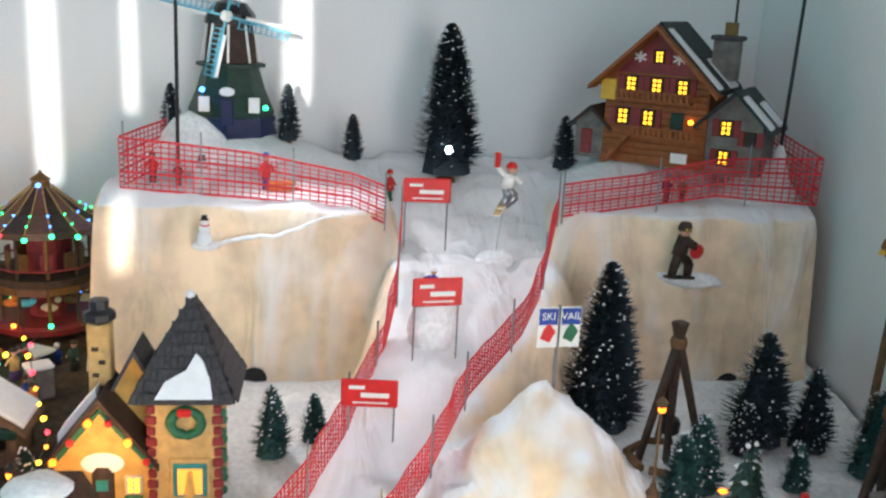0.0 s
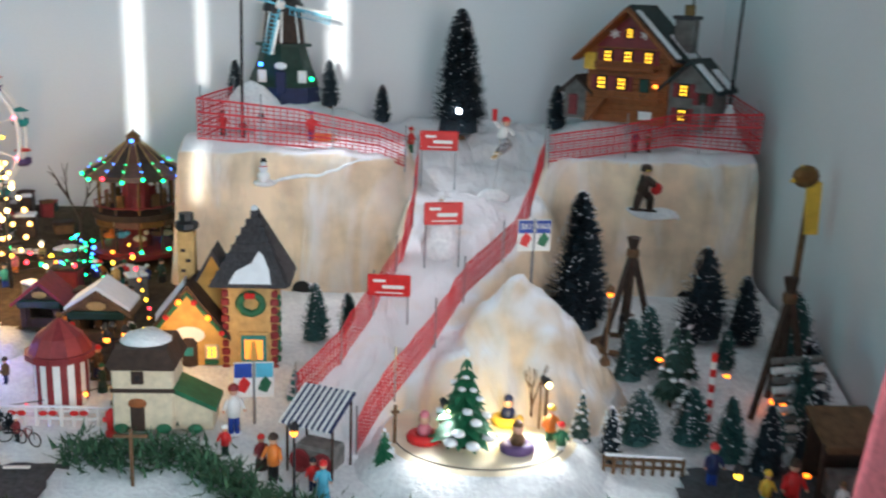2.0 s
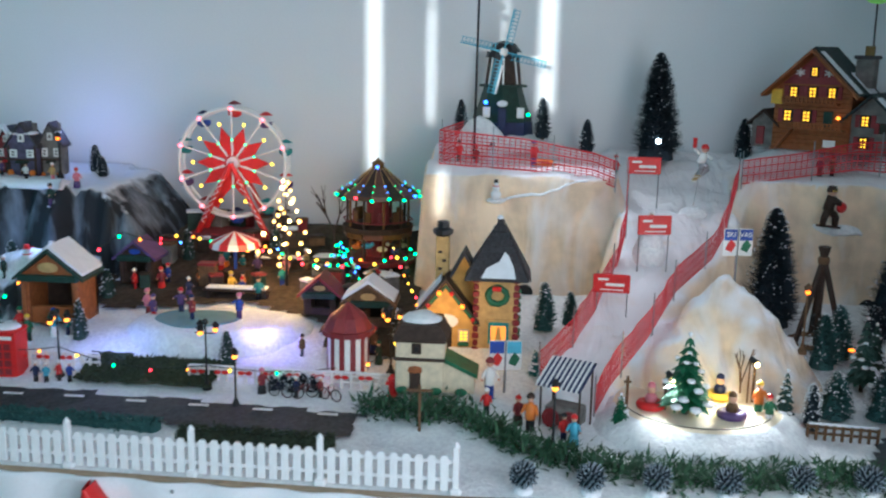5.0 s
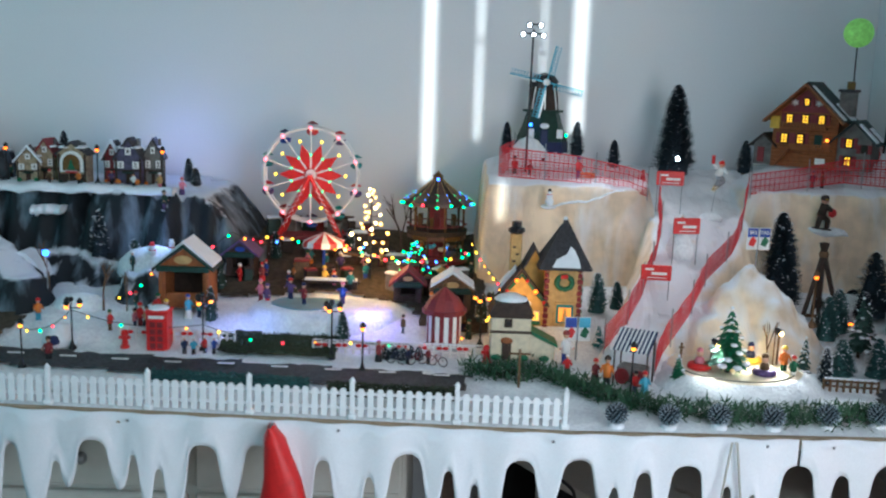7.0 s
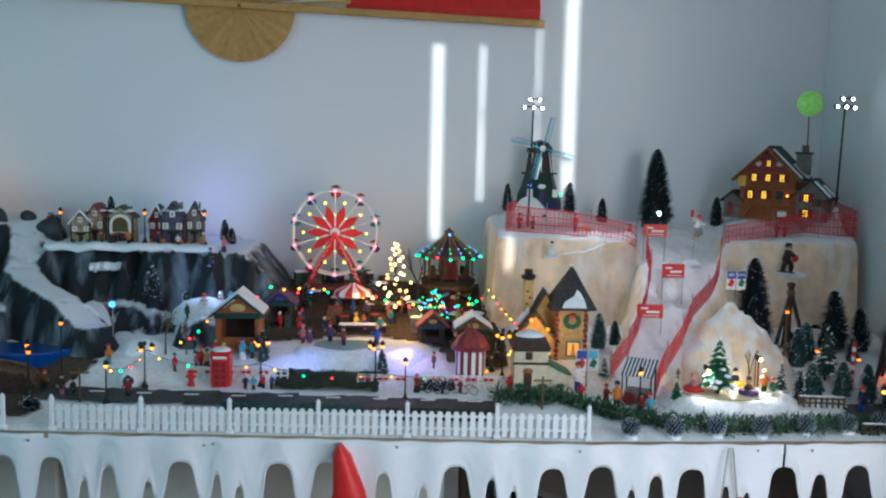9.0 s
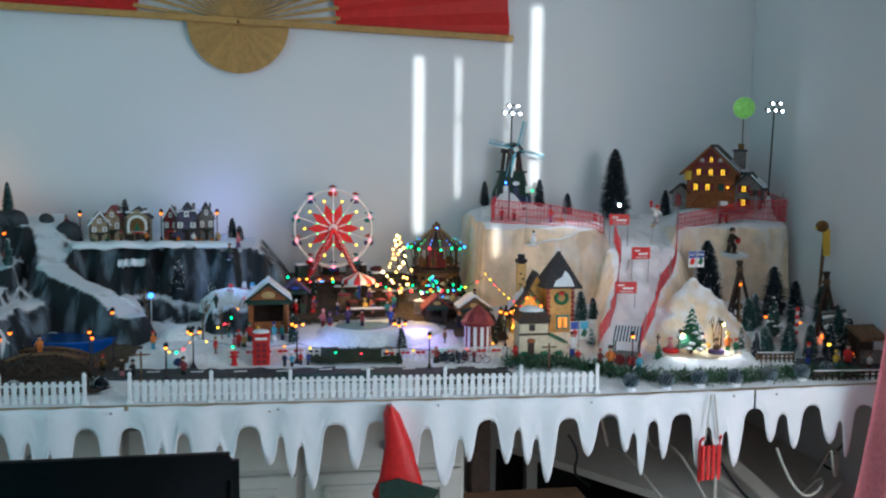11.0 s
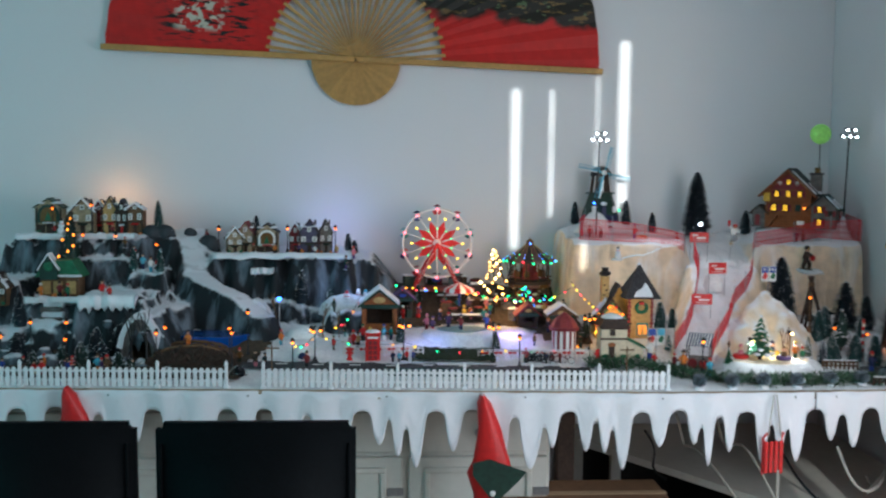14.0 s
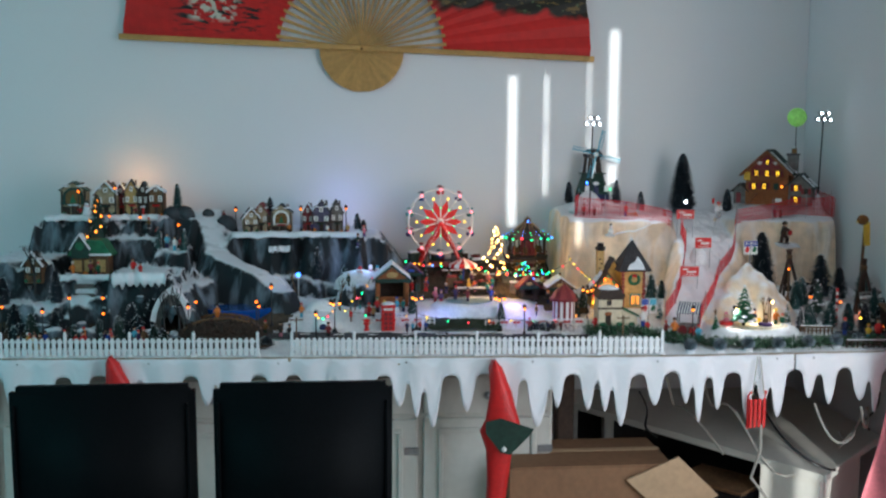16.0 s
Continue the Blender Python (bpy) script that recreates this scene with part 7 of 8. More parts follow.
# hedges along the road
for x0, x1, y0, y1 in ((-0.93, -0.60, 1.015, 0.99), (-0.56, -0.30, 0.965, 0.955)):
    bm = bmesh.new()
    for i in range(2200):
        u = random.random()
        o = Vector((x0 + (x1 - x0) * u, y0 + (y1 - y0) * u + random.gauss(0, 0.007), 0.925 + random.uniform(0, 0.024)))
        d = Vector((random.uniform(-1, 1), random.uniform(-1, 1), random.uniform(-0.1, 1))).normalized() * 0.007
        s = d.orthogonal().normalized() * 0.002
        bm.faces.new([bm.verts.new(p) for p in (o - s, o + s, o + d)])
    box(bm, ((x0 + x1) / 2, (y0 + y1) / 2, 0.932), (x1 - x0, 0.02, 0.02), 0.004, rz=math.degrees(math.atan2(y1 - y0, x1 - x0)))
    tagged(part("hedge", bm, "pine_teal" if x0 < -0.6 else "grass"), "low frosted teal hedge along the toy road" if x0 < -0.6 else "low grey-green hedge along the toy road", "hedge")
for k in range(9):
    x = -1.25 + 0.115 * k
    tagged(part("road_marking", box(B(), (x, 1.115 - 0.06 * (x + 1.3), ground(x, 1.1) + 0.0085), (0.035, 0.006, 0.002)), "white"), "white dash painted on the toy road", "road marking", "road dashes")


# string lights
def string_lights(pts, n, bulbs, sag, size, label, wire="wire"):
    t = thing("string_lights", pts[0], label, "string lights")
    o = Vector(pts[0])
    path = []
    for a, b in zip(pts, pts[1:]):
        a, b = Vector(a), Vector(b)
        path += [a.lerp(b, u / 10) - Vector((0, 0, sag * 4 * (u / 10) * (1 - u / 10))) - o for u in range(10)]
    path.append(Vector(pts[-1]) - o)
    part("wire", tube(B(), path, 0.0009, 4), wire, t)
    for k in range(n):
        f = (k + 0.5) / n * (len(path) - 1)
        i = int(f)
        p = path[i].lerp(path[min(i + 1, len(path) - 1)], f - i)
        part("bulb", ball(B(), p + Vector((0, -0.002, -0.004)), size * random.uniform(0.6, 0.95), 8, 6), bulbs[k % len(bulbs)], t)
    return t


MIX = ("L_yellow", "L_red", "L_green", "L_amber", "L_red", "L_blue")
string_lights([(-1.21, 1.05, 1.02), (-1.15, 1.17, 1.03), (-0.865, 1.19, 1.0), (-0.575, 1.165, 0.985), (-0.245, 1.24, 0.99)], 16, ("L_yellow", "L_green", "L_red", "L_amber"), 0.02, 0.0042, "dark wire of coloured fairy bulbs along the street")
string_lights([(-1.10, 1.30, 1.03), (-1.02, 1.40, 1.10), (-0.88, 1.55, 1.15), (-0.72, 1.66, 1.13), (-0.55, 1.60, 1.12), (-0.42, 1.55, 1.10), (-0.26, 1.50, 1.14)], 26, MIX, 0.02, 0.0045, "coloured fairy bulbs strung over the carnival")
string_lights([(-0.27, 1.45, 1.17), (-0.20, 1.30, 1.09), (-0.235, 1.20, 1.03)], 14, ("L_yellow", "L_yellow", "L_red", "L_amber"), 0.01, 0.0042, "amber fairy bulbs strung before the ochre house")
string_lights([(-0.96, 1.74, 1.11), (-0.80, 1.72, 1.12), (-0.62, 1.70, 1.11), (-0.45, 1.66, 1.08)], 12, ("L_amber", "L_green", "L_red", "L_yellow"), 0.012, 0.0045, "coloured fairy bulbs below the ferris wheel")

# ---- snow market and rocky village ----
for x, y, w in ((-1.06, 1.50, 0.10), (-1.2, 1.36, 0.07)):
    bm = lathe(B(), [(1, -0.2), (0.9, 0.3), (0.6, 0.7), (0.0001, 0.9)], 20)
    for v in bm.verts:
        k = 1 + 0.15 * nz(v.co.x * 2, v.co.y * 2, 1, w * 9)
        v.co = Vector((v.co.x * w * k, v.co.y * w * 0.6 * k, v.co.z * w * 0.7))
    tagged(part("snow_mound", bm, "snow", smooth=True, m=pose(x, y, rest(x, y) - 0.01)), "heap of white snow behind the market stall", "snow pile")
bm = lathe(B(), [(0.038, 0), (0.036, 0.02), (0.024, 0.042), (0.0001, 0.05)], 18)
t = thing("igloo", (-1.19, 1.20, ground(-1.19, 1.2)), "little white snow igloo with a dark doorway", "igloo")
part("dome", bm, "snowp", t, smooth=True)
part("doorway", ball(B(), (0, -0.030, 0.012), 0.016, 12, 8, (1, 0.5, 1)), "navy", t)
for x, y, h, lab in ((-1.135, 1.33, 0.14, "grey bare tree stump by the market"), (-1.30, 1.42, 0.13, "brown bare winter tree on the snow"), (-1.08, 1.33, 0.10, "brown bare winter tree by the stall")):
    bare_tree(x, y, h, lab, m="wood", spread=0.3)
bare_tree(-1.665, 1.10, 0.22, "tall black bare tree before the rocks", m="black", spread=0.3)
bare_tree(-1.72, 1.13, 0.18, "black bare tree before the rocks", m="black", spread=0.3)
bare_tree(-2.20, 1.33, 0.20, "black bare bush on the dark rocks", z=1.06, m="black", spread=0.4)
for x, y, z, c, h in ((-1.06, 1.47, None, "white", "red"), (-1.02, 1.50, None, "lightblue", "white"), (-0.995, 1.52, None, "purple", "lightblue"), (-1.13, 1.49, None, "white", "red")):
    snowman(x, y, rest(x, y), 0.058, "white snowman figurine on the blue-lit snow", hat=h)
tagged(part("blue_bulb", ball(B(), (-1.285, 1.37, 1.115), 0.008, 10, 8), "L_blue"), "bright blue bulb over the snow", "bulb")
t = thing("bulb_post", (-1.285, 1.375, rest(-1.285, 1.375)), "thin grey post carrying the blue bulb", "pole")
part("post", rod(B(), (0, 0, 0), (0, 0, 1.112 - rest(-1.285, 1.375)), 0.002), "metal", t)
for x, y, c, l in ((-1.27, 1.28, "orange", "lightblue"), (-1.33, 1.10, "darkwood", "pink"), (-1.30, 1.09, "black", "black"), (-1.385, 1.14, "gold", "darkgreen"), (-1.545, 1.14, "orange", "orange"), (-1.17, 1.09, "darkred", "black"),
                   (-1.83, 1.30, "red", "red"), (-1.86, 1.32, "red", "white"), (-1.95, 1.0, "red", "darkred"), (-2.10, 0.99, "stucco_pale", "stucco"), (-2.08, 0.985, "gold", "stucco"), (-1.80, 1.05, "lightblue", "orange"), (-1.77, 1.04, "wood", "pink"),
                   (-2.04, 1.45, "darkred", "black"), (-2.01, 1.44, "green", "black"), (-2.1, 1.44, "orange", "orange"), (-1.79, 1.58, "lightblue", "navy"), (-1.76, 1.57, "white", "lightblue"), (-1.74, 1.59, "red", "darkwood")):
    figure(x, y, random.uniform(0.05, 0.062), c, l, random.choice(("red", "darkwood", "black", "white")), "resin figurine in %s clothes in the rock village" % c, rz=random.uniform(-50, 50), z=0.990 if (x, y) == (-1.545, 1.14) else None)


def toy_house(x, y, z, w, d, h, top, wall, roof, label, rz=0.0, wins=2, trim="white", arch=False, pane="stone"):
    t = thing("toy_house", (x, y, z), label, "house", "rock village houses", rz=rz)
    part("wall", gable(B(), w, d, (-0.006, h), h + top), wall, t)
    part("roof", roof_pair(w, d, h, h + top, 0.006, 0.005), roof, t)
    if int(1000 * abs(x)) % 2 == 0:
        part("snow_edge", roof_pair(w, 0.006, h + 0.003, h + top + 0.003, 0.007, 0.006, y=-d / 2 - 0.006), "snowp", t)
    if arch:
        def vault(r, z0):
            return [(-r, z0), (r, z0)] + [(r * math.cos(a), h * 0.72 + r * math.sin(a)) for a in steps(0, math.pi, 0.35)]
        f = part("arch", prism(B(), vault(w * 0.40, h * 0.42), "y", -d / 2 - 0.004, -d / 2), trim, t)
        part("arch_pane", prism(B(), vault(w * 0.29, h * 0.47), "y", -d / 2 - 0.006, -d / 2 - 0.003), "gold", f)
        part("arch_tree", prism(B(), [(-w * 0.13, h * 0.5), (w * 0.13, h * 0.5), (0, h * 0.86)], "y", -d / 2 - 0.008, -d / 2 - 0.005), "green", f)
        for s in (-1, 1):
            part("shop_window", box(B(), (s * w * 0.28, -d / 2 - 0.002, h * 0.2), (w * 0.3, 0.004, h * 0.3), 0.001), "darkwood", t)
    else:
        for k in range(wins):
            window(t, w * (-0.28 + 0.56 * k / max(1, wins - 1)), h * 0.72, w * 0.17, h * 0.2, -d / 2 - 0.0005, pane=pane, frame=trim, bars=(1, 2))
        window(t, 0, h + top * 0.36, w * 0.14, top * 0.3, -d / 2 - 0.0005, pane=pane, frame=trim, bars=(1, 1))
    part("door", box(B(), (w * 0.02, -d / 2 - 0.001, h * 0.2), (w * 0.2, 0.004, h * 0.42), 0.001), "darkwood" if wall != "darkwood" else "red", t)
    part("beam", box(B(), (0, -d / 2 - 0.0012, h * 0.50), (w, 0.003, h * 0.06)), "darkwood" if trim == "white" else trim, t)
    part("awning", prism(B(), [(-d / 2 - 0.012, h * 0.40), (-d / 2, h * 0.47), (-d / 2, h * 0.43)], "x", -w * 0.2, w * 0.24), ("darkgreen", "red", "snowp")[int(1000 * abs(x)) % 3], t)
    part("chimney", box(B(), (w * 0.28, d * 0.1, h + top * 0.75), (w * 0.13, w * 0.13, top * 0.6), 0.001), "stone", t)
    for s in (-1, 1):
        u = 0.25 + 0.3 * abs(nz(x, s, 37))
        part("roof_snow", ball(B(), (s * w * u, -d * 0.2, h + top * (1 - 2 * u) + 0.005), w * 0.2, 10, 6, (1.1, 1.6, 0.28)), "snowp", t, smooth=True)
        part("timber", box(B(), (s * w * 0.44, -d / 2 - 0.001, h * 0.5), (w * 0.07, 0.003, h), 0.0005), "darkwood", t)
        part("shrub", ball(B(), (s * w * 0.36, -d / 2 - 0.008, 0.004), w * 0.11, 8, 5), ("green", "orange", "darkgreen")[int(100 * abs(x)) % 3], t)
    return t


zt = lambda x, y: rest(x, y)
for a in ((-1.50, 1.80, 0.06, 0.05, 0.055, 0.035, "worn_cream", "darkwood", "cream cottage with snowy gable on the rock ledge", 14), (-1.455, 1.83, 0.06, 0.05, 0.075, 0.04, "worn_cream", "darkred", "cream gabled cottage on the rock ledge", -8),
          (-1.27, 1.83, 0.045, 0.05, 0.07, 0.04, "darkred", "slate", "narrow dark red house on the rock ledge", 0), (-1.215, 1.80, 0.075, 0.05, 0.07, 0.05, "violet", "slate", "dull violet toy house on the rock ledge", 0), (-1.155, 1.82, 0.05, 0.05, 0.08, 0.045, "stone", "slate", "grey toy house on the rock ledge", 6),
          (-2.07, 1.84, 0.085, 0.055, 0.085, 0.045, "worn_cream", "darkwood", "timber-framed toy house on the high ledge", 0), (-1.975, 1.85, 0.055, 0.05, 0.085, 0.05, "stucco", "slate", "ochre gabled toy house on the high ledge", 6), (-2.02, 1.88, 0.05, 0.05, 0.09, 0.04, "darkred", "slate", "dark red toy house on the high ledge", 0),
          (-1.925, 1.84, 0.04, 0.05, 0.095, 0.04, "darkwood", "slate", "dark brown toy house on the high ledge", 0), (-1.87, 1.82, 0.06, 0.05, 0.095, 0.02, "wood", "snowp", "brown round-topped toy house with snow", 0), (-2.22, 1.40, 0.06, 0.05, 0.06, 0.04, "wood", "darkwood", "brown toy house on the low dark rocks", 0)):
    x, y, w, d, h, top, wall, roof, label, rz = a
    toy_house(x, y, zt(x, y), w, d, h, top, wall, roof, label, rz)
toy_house(-1.375, 1.81, zt(-1.375, 1.81), 0.082, 0.05, 0.085, 0.030, "worn_cream", "slate", "cream chapel with a golden arched window", arch=True)
toy_house(-2.195, 1.84, zt(-2.195, 1.84), 0.10, 0.05, 0.10, 0.030, "worn_cream", "darkgreen", "grey toy shop with a large arched window", arch=True, trim="darkgreen")
t = thing("green_hut", (-2.045, 1.50, 1.10), "dark green toy shop hut with snowy hipped roof", "house")
part("wall", box(B(), (0, 0, 0.04), (0.13, 0.07, 0.08), 0.002), "wood", t)
part("roof", prism(B(), [(-0.08, 0.078), (0.08, 0.078), (0.045, 0.135), (-0.045, 0.135)], "y", -0.045, 0.045), "green", t)
part("gable", gable(B(), 0.06, 0.03, (0.07, 0.11), 0.155, x=-0.03, y=-0.04), "darkgreen", t)
part("gable_snow", roof_pair(0.06, 0.034, 0.11, 0.155, 0.006, 0.005, -0.03, -0.04), "snowp", t)
part("roof_snow", box(B(), (0.03, -0.046, 0.082), (0.10, 0.008, 0.008), 0.003), "snowp", t)
part("wreath", lathe(B(), [(0.014, -0.003), (0.016, 0.0), (0.010, 0.003), (0.008, 0)], 14), "green", t, m=pose(-0.03, -0.058, 0.115, 90, 0, 0))
for x in (-0.045, -0.005, 0.04):
    part("shop_window", box(B(), (x, -0.036, 0.04), (0.03, 0.004, 0.045), 0.001), "stucco", t)
    part("pumpkin", ball(B(), (x - 0.01, -0.048, 0.012), 0.010, 8, 6), ("orange", "red", "gold")[int(x * 100) % 3], t)
brush_tree(-2.05, 1.60, 0.21, 0.046, "pine", 0.05, label="green fir with amber lights above the green hut", z=1.19)
for k in range(9):
    a, u = k * 2.4, (k + 0.5) / 9
    tagged(part("tree_light", ball(B(), (-2.05 + 0.05 * (1 - u) * math.cos(a), 1.60 - 0.05 * (1 - u) * abs(math.sin(a)), 1.21 + 0.17 * u), 0.0045), "L_amber"), "amber light on the green fir", "bulb", "fir lights")
snowman(-2.13, 1.76, rest(-2.13, 1.76), 0.06, "white snowman with red scarf on the high ledge")
for x, y, h, r, m in ((-1.425, 1.86, 0.145, 0.028, "pine_dark"), (-1.07, 1.86, 0.07, 0.02, "pine_dark"), (-1.045, 1.84, 0.055, 0.018, "pine_dark"), (-1.80, 1.87, 0.13, 0.025, "pine_teal"), (-1.225, 1.56, 0.13, 0.03, "pine_dark"), (-1.58, 1.90, 0.06, 0.02, "pine_dark"),
                         (-1.82, 1.57, 0.08, 0.018, "pine_teal"), (-1.725, 1.56, 0.085, 0.018, "pine_teal"), (-2.15, 1.12, 0.09, 0.03, "pine"), (-2.22, 1.17, 0.11, 0.035, "pine_dark"), (-1.86, 1.08, 0.09, 0.03, "pine"), (-1.74, 1.06, 0.06, 0.024, "pine"), (-1.83, 1.14, 0.12, 0.035, "pine_dark"),
                         (-2.12, 1.30, 0.12, 0.03, "pine_dark"), (-2.30, 1.30, 0.10, 0.03, "pine_dark"), (-1.93, 1.12, 0.07, 0.022, "pine"), (-1.12, 1.52, 0.10, 0.026, "pine"), (-2.45, 1.2, 0.1, 0.03, "pine_dark"), (-1.58, 1.0, 0.03, 0.025, "pine"), (-1.37, 1.0, 0.035, 0.03, "pine_dark")):
    brush_tree(x, y, h, r, m, 0.12, label="dark bottlebrush pine among the rocks")
for x, y, h in ((-2.155, 1.74, 0.12), (-2.02, 1.76, 0.125), (-2.01, 1.62, 0.085), (-1.90, 1.64, 0.09), (-1.76, 1.66, 0.10), (-1.555, 1.78, 0.095), (-1.295, 1.76, 0.105), (-1.115, 1.76, 0.105)):
    street_lamp(x, y, h, "black street lamp with orange bulb on the rocks", "L_orange")
for x, y, h in ((-2.106, 1.10, 0.11), (-2.03, 1.14, 0.15), (-1.92, 1.14, 0.15), (-1.905, 1.08, 0.105), (-1.635, 1.10, 0.12), (-1.608, 1.10, 0.14), (-1.41, 1.10, 0.14), (-1.40, 1.08, 0.125), (-1.37, 1.22, 0.16), (-2.27, 1.20, 0.10)):
    street_lamp(x, y, h, "black street lamp with orange bulb before the rocks", "L_orange")
for x, y, c in ((-1.60, 1.86, "red"), (-1.57, 1.84, "green"), (-1.61, 1.84, "darkred"), (-1.34, 1.74, "orange"), (-1.42, 1.74, "wood"), (-1.19, 1.74, "white"), (-1.25, 1.74, "purple"), (-2.16, 1.77, "red"), (-1.94, 1.75, "darkred"), (-1.84, 1.66, "red"), (-1.87, 1.65, "gold")):
    figure(x, y, 0.042, c, "black", random.choice(("red", "white", "darkwood")), "tiny resin figurine in %s on the rock ledge" % c)
for x, y, w in ((-1.59, 1.79, 0.042), (-1.752, 1.78, 0.040), (-1.80, 1.77, 0.036), (-1.672, 1.83, 0.025)):
    bm = ball(B(), (0, 0, 0), w, 14, 10, (1, 0.8, 0.85))
    for v in bm.verts:
        v.co *= 1 + 0.25 * noise.noise(v.co * 30)
    tagged(part("boulder", bm, "dark_rock", smooth=True, m=pose(x, y, rest(x, y) + w * 0.3)), "dark rounded boulder beside the snowy path", "rock", "boulders")

# crowds, crates and presents between the stalls
COATS = ("darkred", "navy", "darkgreen", "wood", "red", "blue", "purple", "orange", "black", "teal", "stucco", "pink")
rng = random.Random(7)
for k in range(38):
    while True:
        x, y = rng.uniform(-1.12, -0.25), rng.uniform(1.24, 1.72)
        if math.hypot((x + 0.625) / 0.24, (y - 1.375) / 0.165) > 1 and math.hypot(x + 0.356, y - 1.858) > 0.11 and abs(x + 0.945) > 0.07:
            break
    c = rng.choice(COATS)
    figure(x, y, rng.uniform(0.045, 0.058), c, rng.choice(COATS), rng.choice(("red", "white", "black", "darkwood", "green")), "resin visitor in a %s coat at the carnival" % c, rz=rng.uniform(-90, 90), skirt=rng.random() < 0.4)
for k in range(34):
    x, y = rng.uniform(-0.86, -0.26), rng.uniform(1.50, 1.98)
    if math.hypot(x + 0.356, y - 1.858) < 0.12:
        continue
    h = rng.uniform(0.02, 0.05)
    w = rng.uniform(0.02, 0.05)
    t = thing("crate", (x, y, rest(x, y) + 0.004), "dark wooden crate with a lid on the carnival ground", "crate", "carnival crates", rz=rng.uniform(-40, 40))
    part("body", box(B(), (0, 0, h / 2), (w, w * 0.8, h), 0.002), rng.choice(("darkwood", "wood", "stone", "darkred", "darkgreen")), t)
    part("lid", box(B(), (0, 0, h + 0.003), (w * 1.08, w * 0.88, 0.006), 0.002), rng.choice(("darkwood", "snowp", "darkred", "wood")), t)
for k in range(26):
    x, y = rng.uniform(-2.35, -1.45), rng.uniform(0.98, 1.10)
    c = rng.choice(COATS)
    if abs(x + 1.53) > 0.15:
        figure(x, y, rng.uniform(0.04, 0.055), c, rng.choice(COATS), rng.choice(("red", "white", "black", "darkwood")), "resin villager in %s before the dark rocks" % c, rz=rng.uniform(-90, 90))
for k in range(26):
    x, y = rng.uniform(-2.5, -1.35), rng.uniform(1.08, 1.24)
    if abs(x + 1.5) > 0.17:
        w = rng.uniform(0.015, 0.035)
        bm = ball(B(), (0, 0, 0), w, 12, 8, (1.1, 0.9, 0.8))
        for v in bm.verts:
            v.co *= 1 + 0.4 * noise.noise(v.co * 34 + Vector((k, 0, 0)))
        tagged(part("boulder", bm, "rock", smooth=True, m=pose(x, y, rest(x, y) + w * 0.25)), "dark painted boulder touched with snow", "rock", "boulders")
for x, y, h in ((-2.0, 1.07, 0.06), (-2.18, 1.05, 0.07), (-1.80, 1.10, 0.085), (-1.70, 1.03, 0.05), (-2.34, 1.08, 0.08), (-1.90, 1.02, 0.045), (-2.08, 1.16, 0.10), (-1.77, 1.19, 0.11), (-1.60, 1.12, 0.06)):
    brush_tree(x, y, h, 0.38 * h, "pine_dark" if h > 0.06 else "pine", 0.1, label="dark bushy pine at the foot of the rocks")

# ---- wall fan ----
def wall_fan():
    t = thing("wall_fan", (-1.047, 2.022, 1.990), "large red folding wall fan with bamboo ribs and painted scene", "fan", )
    t.rotation_euler = (0, radians(1.9), 0)
    n = 30
    for k in range(n + 1):
        a = math.pi * k / n
        part("rib", prism(B(), [(-0.002, 0.0), (0.002, 0.0), (0.007, 0.36), (-0.007, 0.36)], "y", -0.004, 0.004), "bamboo", t, m=pose(0, -0.002 * (k % 2), 0, 0, 90 - math.degrees(a) + 0, 0) @ Matrix.Identity(4))
    for s in (-1, 1):
        part("guard", box(B(), (s * 0.5, -0.012, 0.004), (1.0, 0.012, 0.024), 0.003), "bamboo", t, "golden bamboo guard stick")
    bm = bmesh.new()
    m = 60
    rows = []
    for k in range(m + 1):
        a = math.pi * k / m
        off = -0.008 if k % 2 else 0.004
        rows.append([bm.verts.new((r * math.cos(a), off * (0.4 + 0.6 * r), r * math.sin(a))) for r in (0.345, 0.5, 0.68, 0.84, 0.985)])
    for a, b in zip(rows, rows[1:]):
        for j in range(4):
            bm.faces.new((a[j], a[j + 1], b[j + 1], b[j]))
    part("paper", bm, fan_paper, t, "red painted pleated paper")
    for k in range(24):
        a0, a1 = math.pi + math.pi * k / 24, math.pi + math.pi * (k + 1) / 24
        bm = prism(B(), [(0.001 * math.cos(a0), 0.001 * math.sin(a0)), (0.178 * math.cos(a0), 0.178 * math.sin(a0)), (0.178 * math.cos(a1), 0.178 * math.sin(a1)), (0.001 * math.cos(a1), 0.001 * math.sin(a1))], "y", 0.0 + 0.002 * (k % 2), 0.006 + 0.002 * (k % 2))
        part("rib_end", bm, "bamboo", t)
    part("rivet", ball(B(), (0, -0.018, 0), 0.006), "gold", t)
    return t


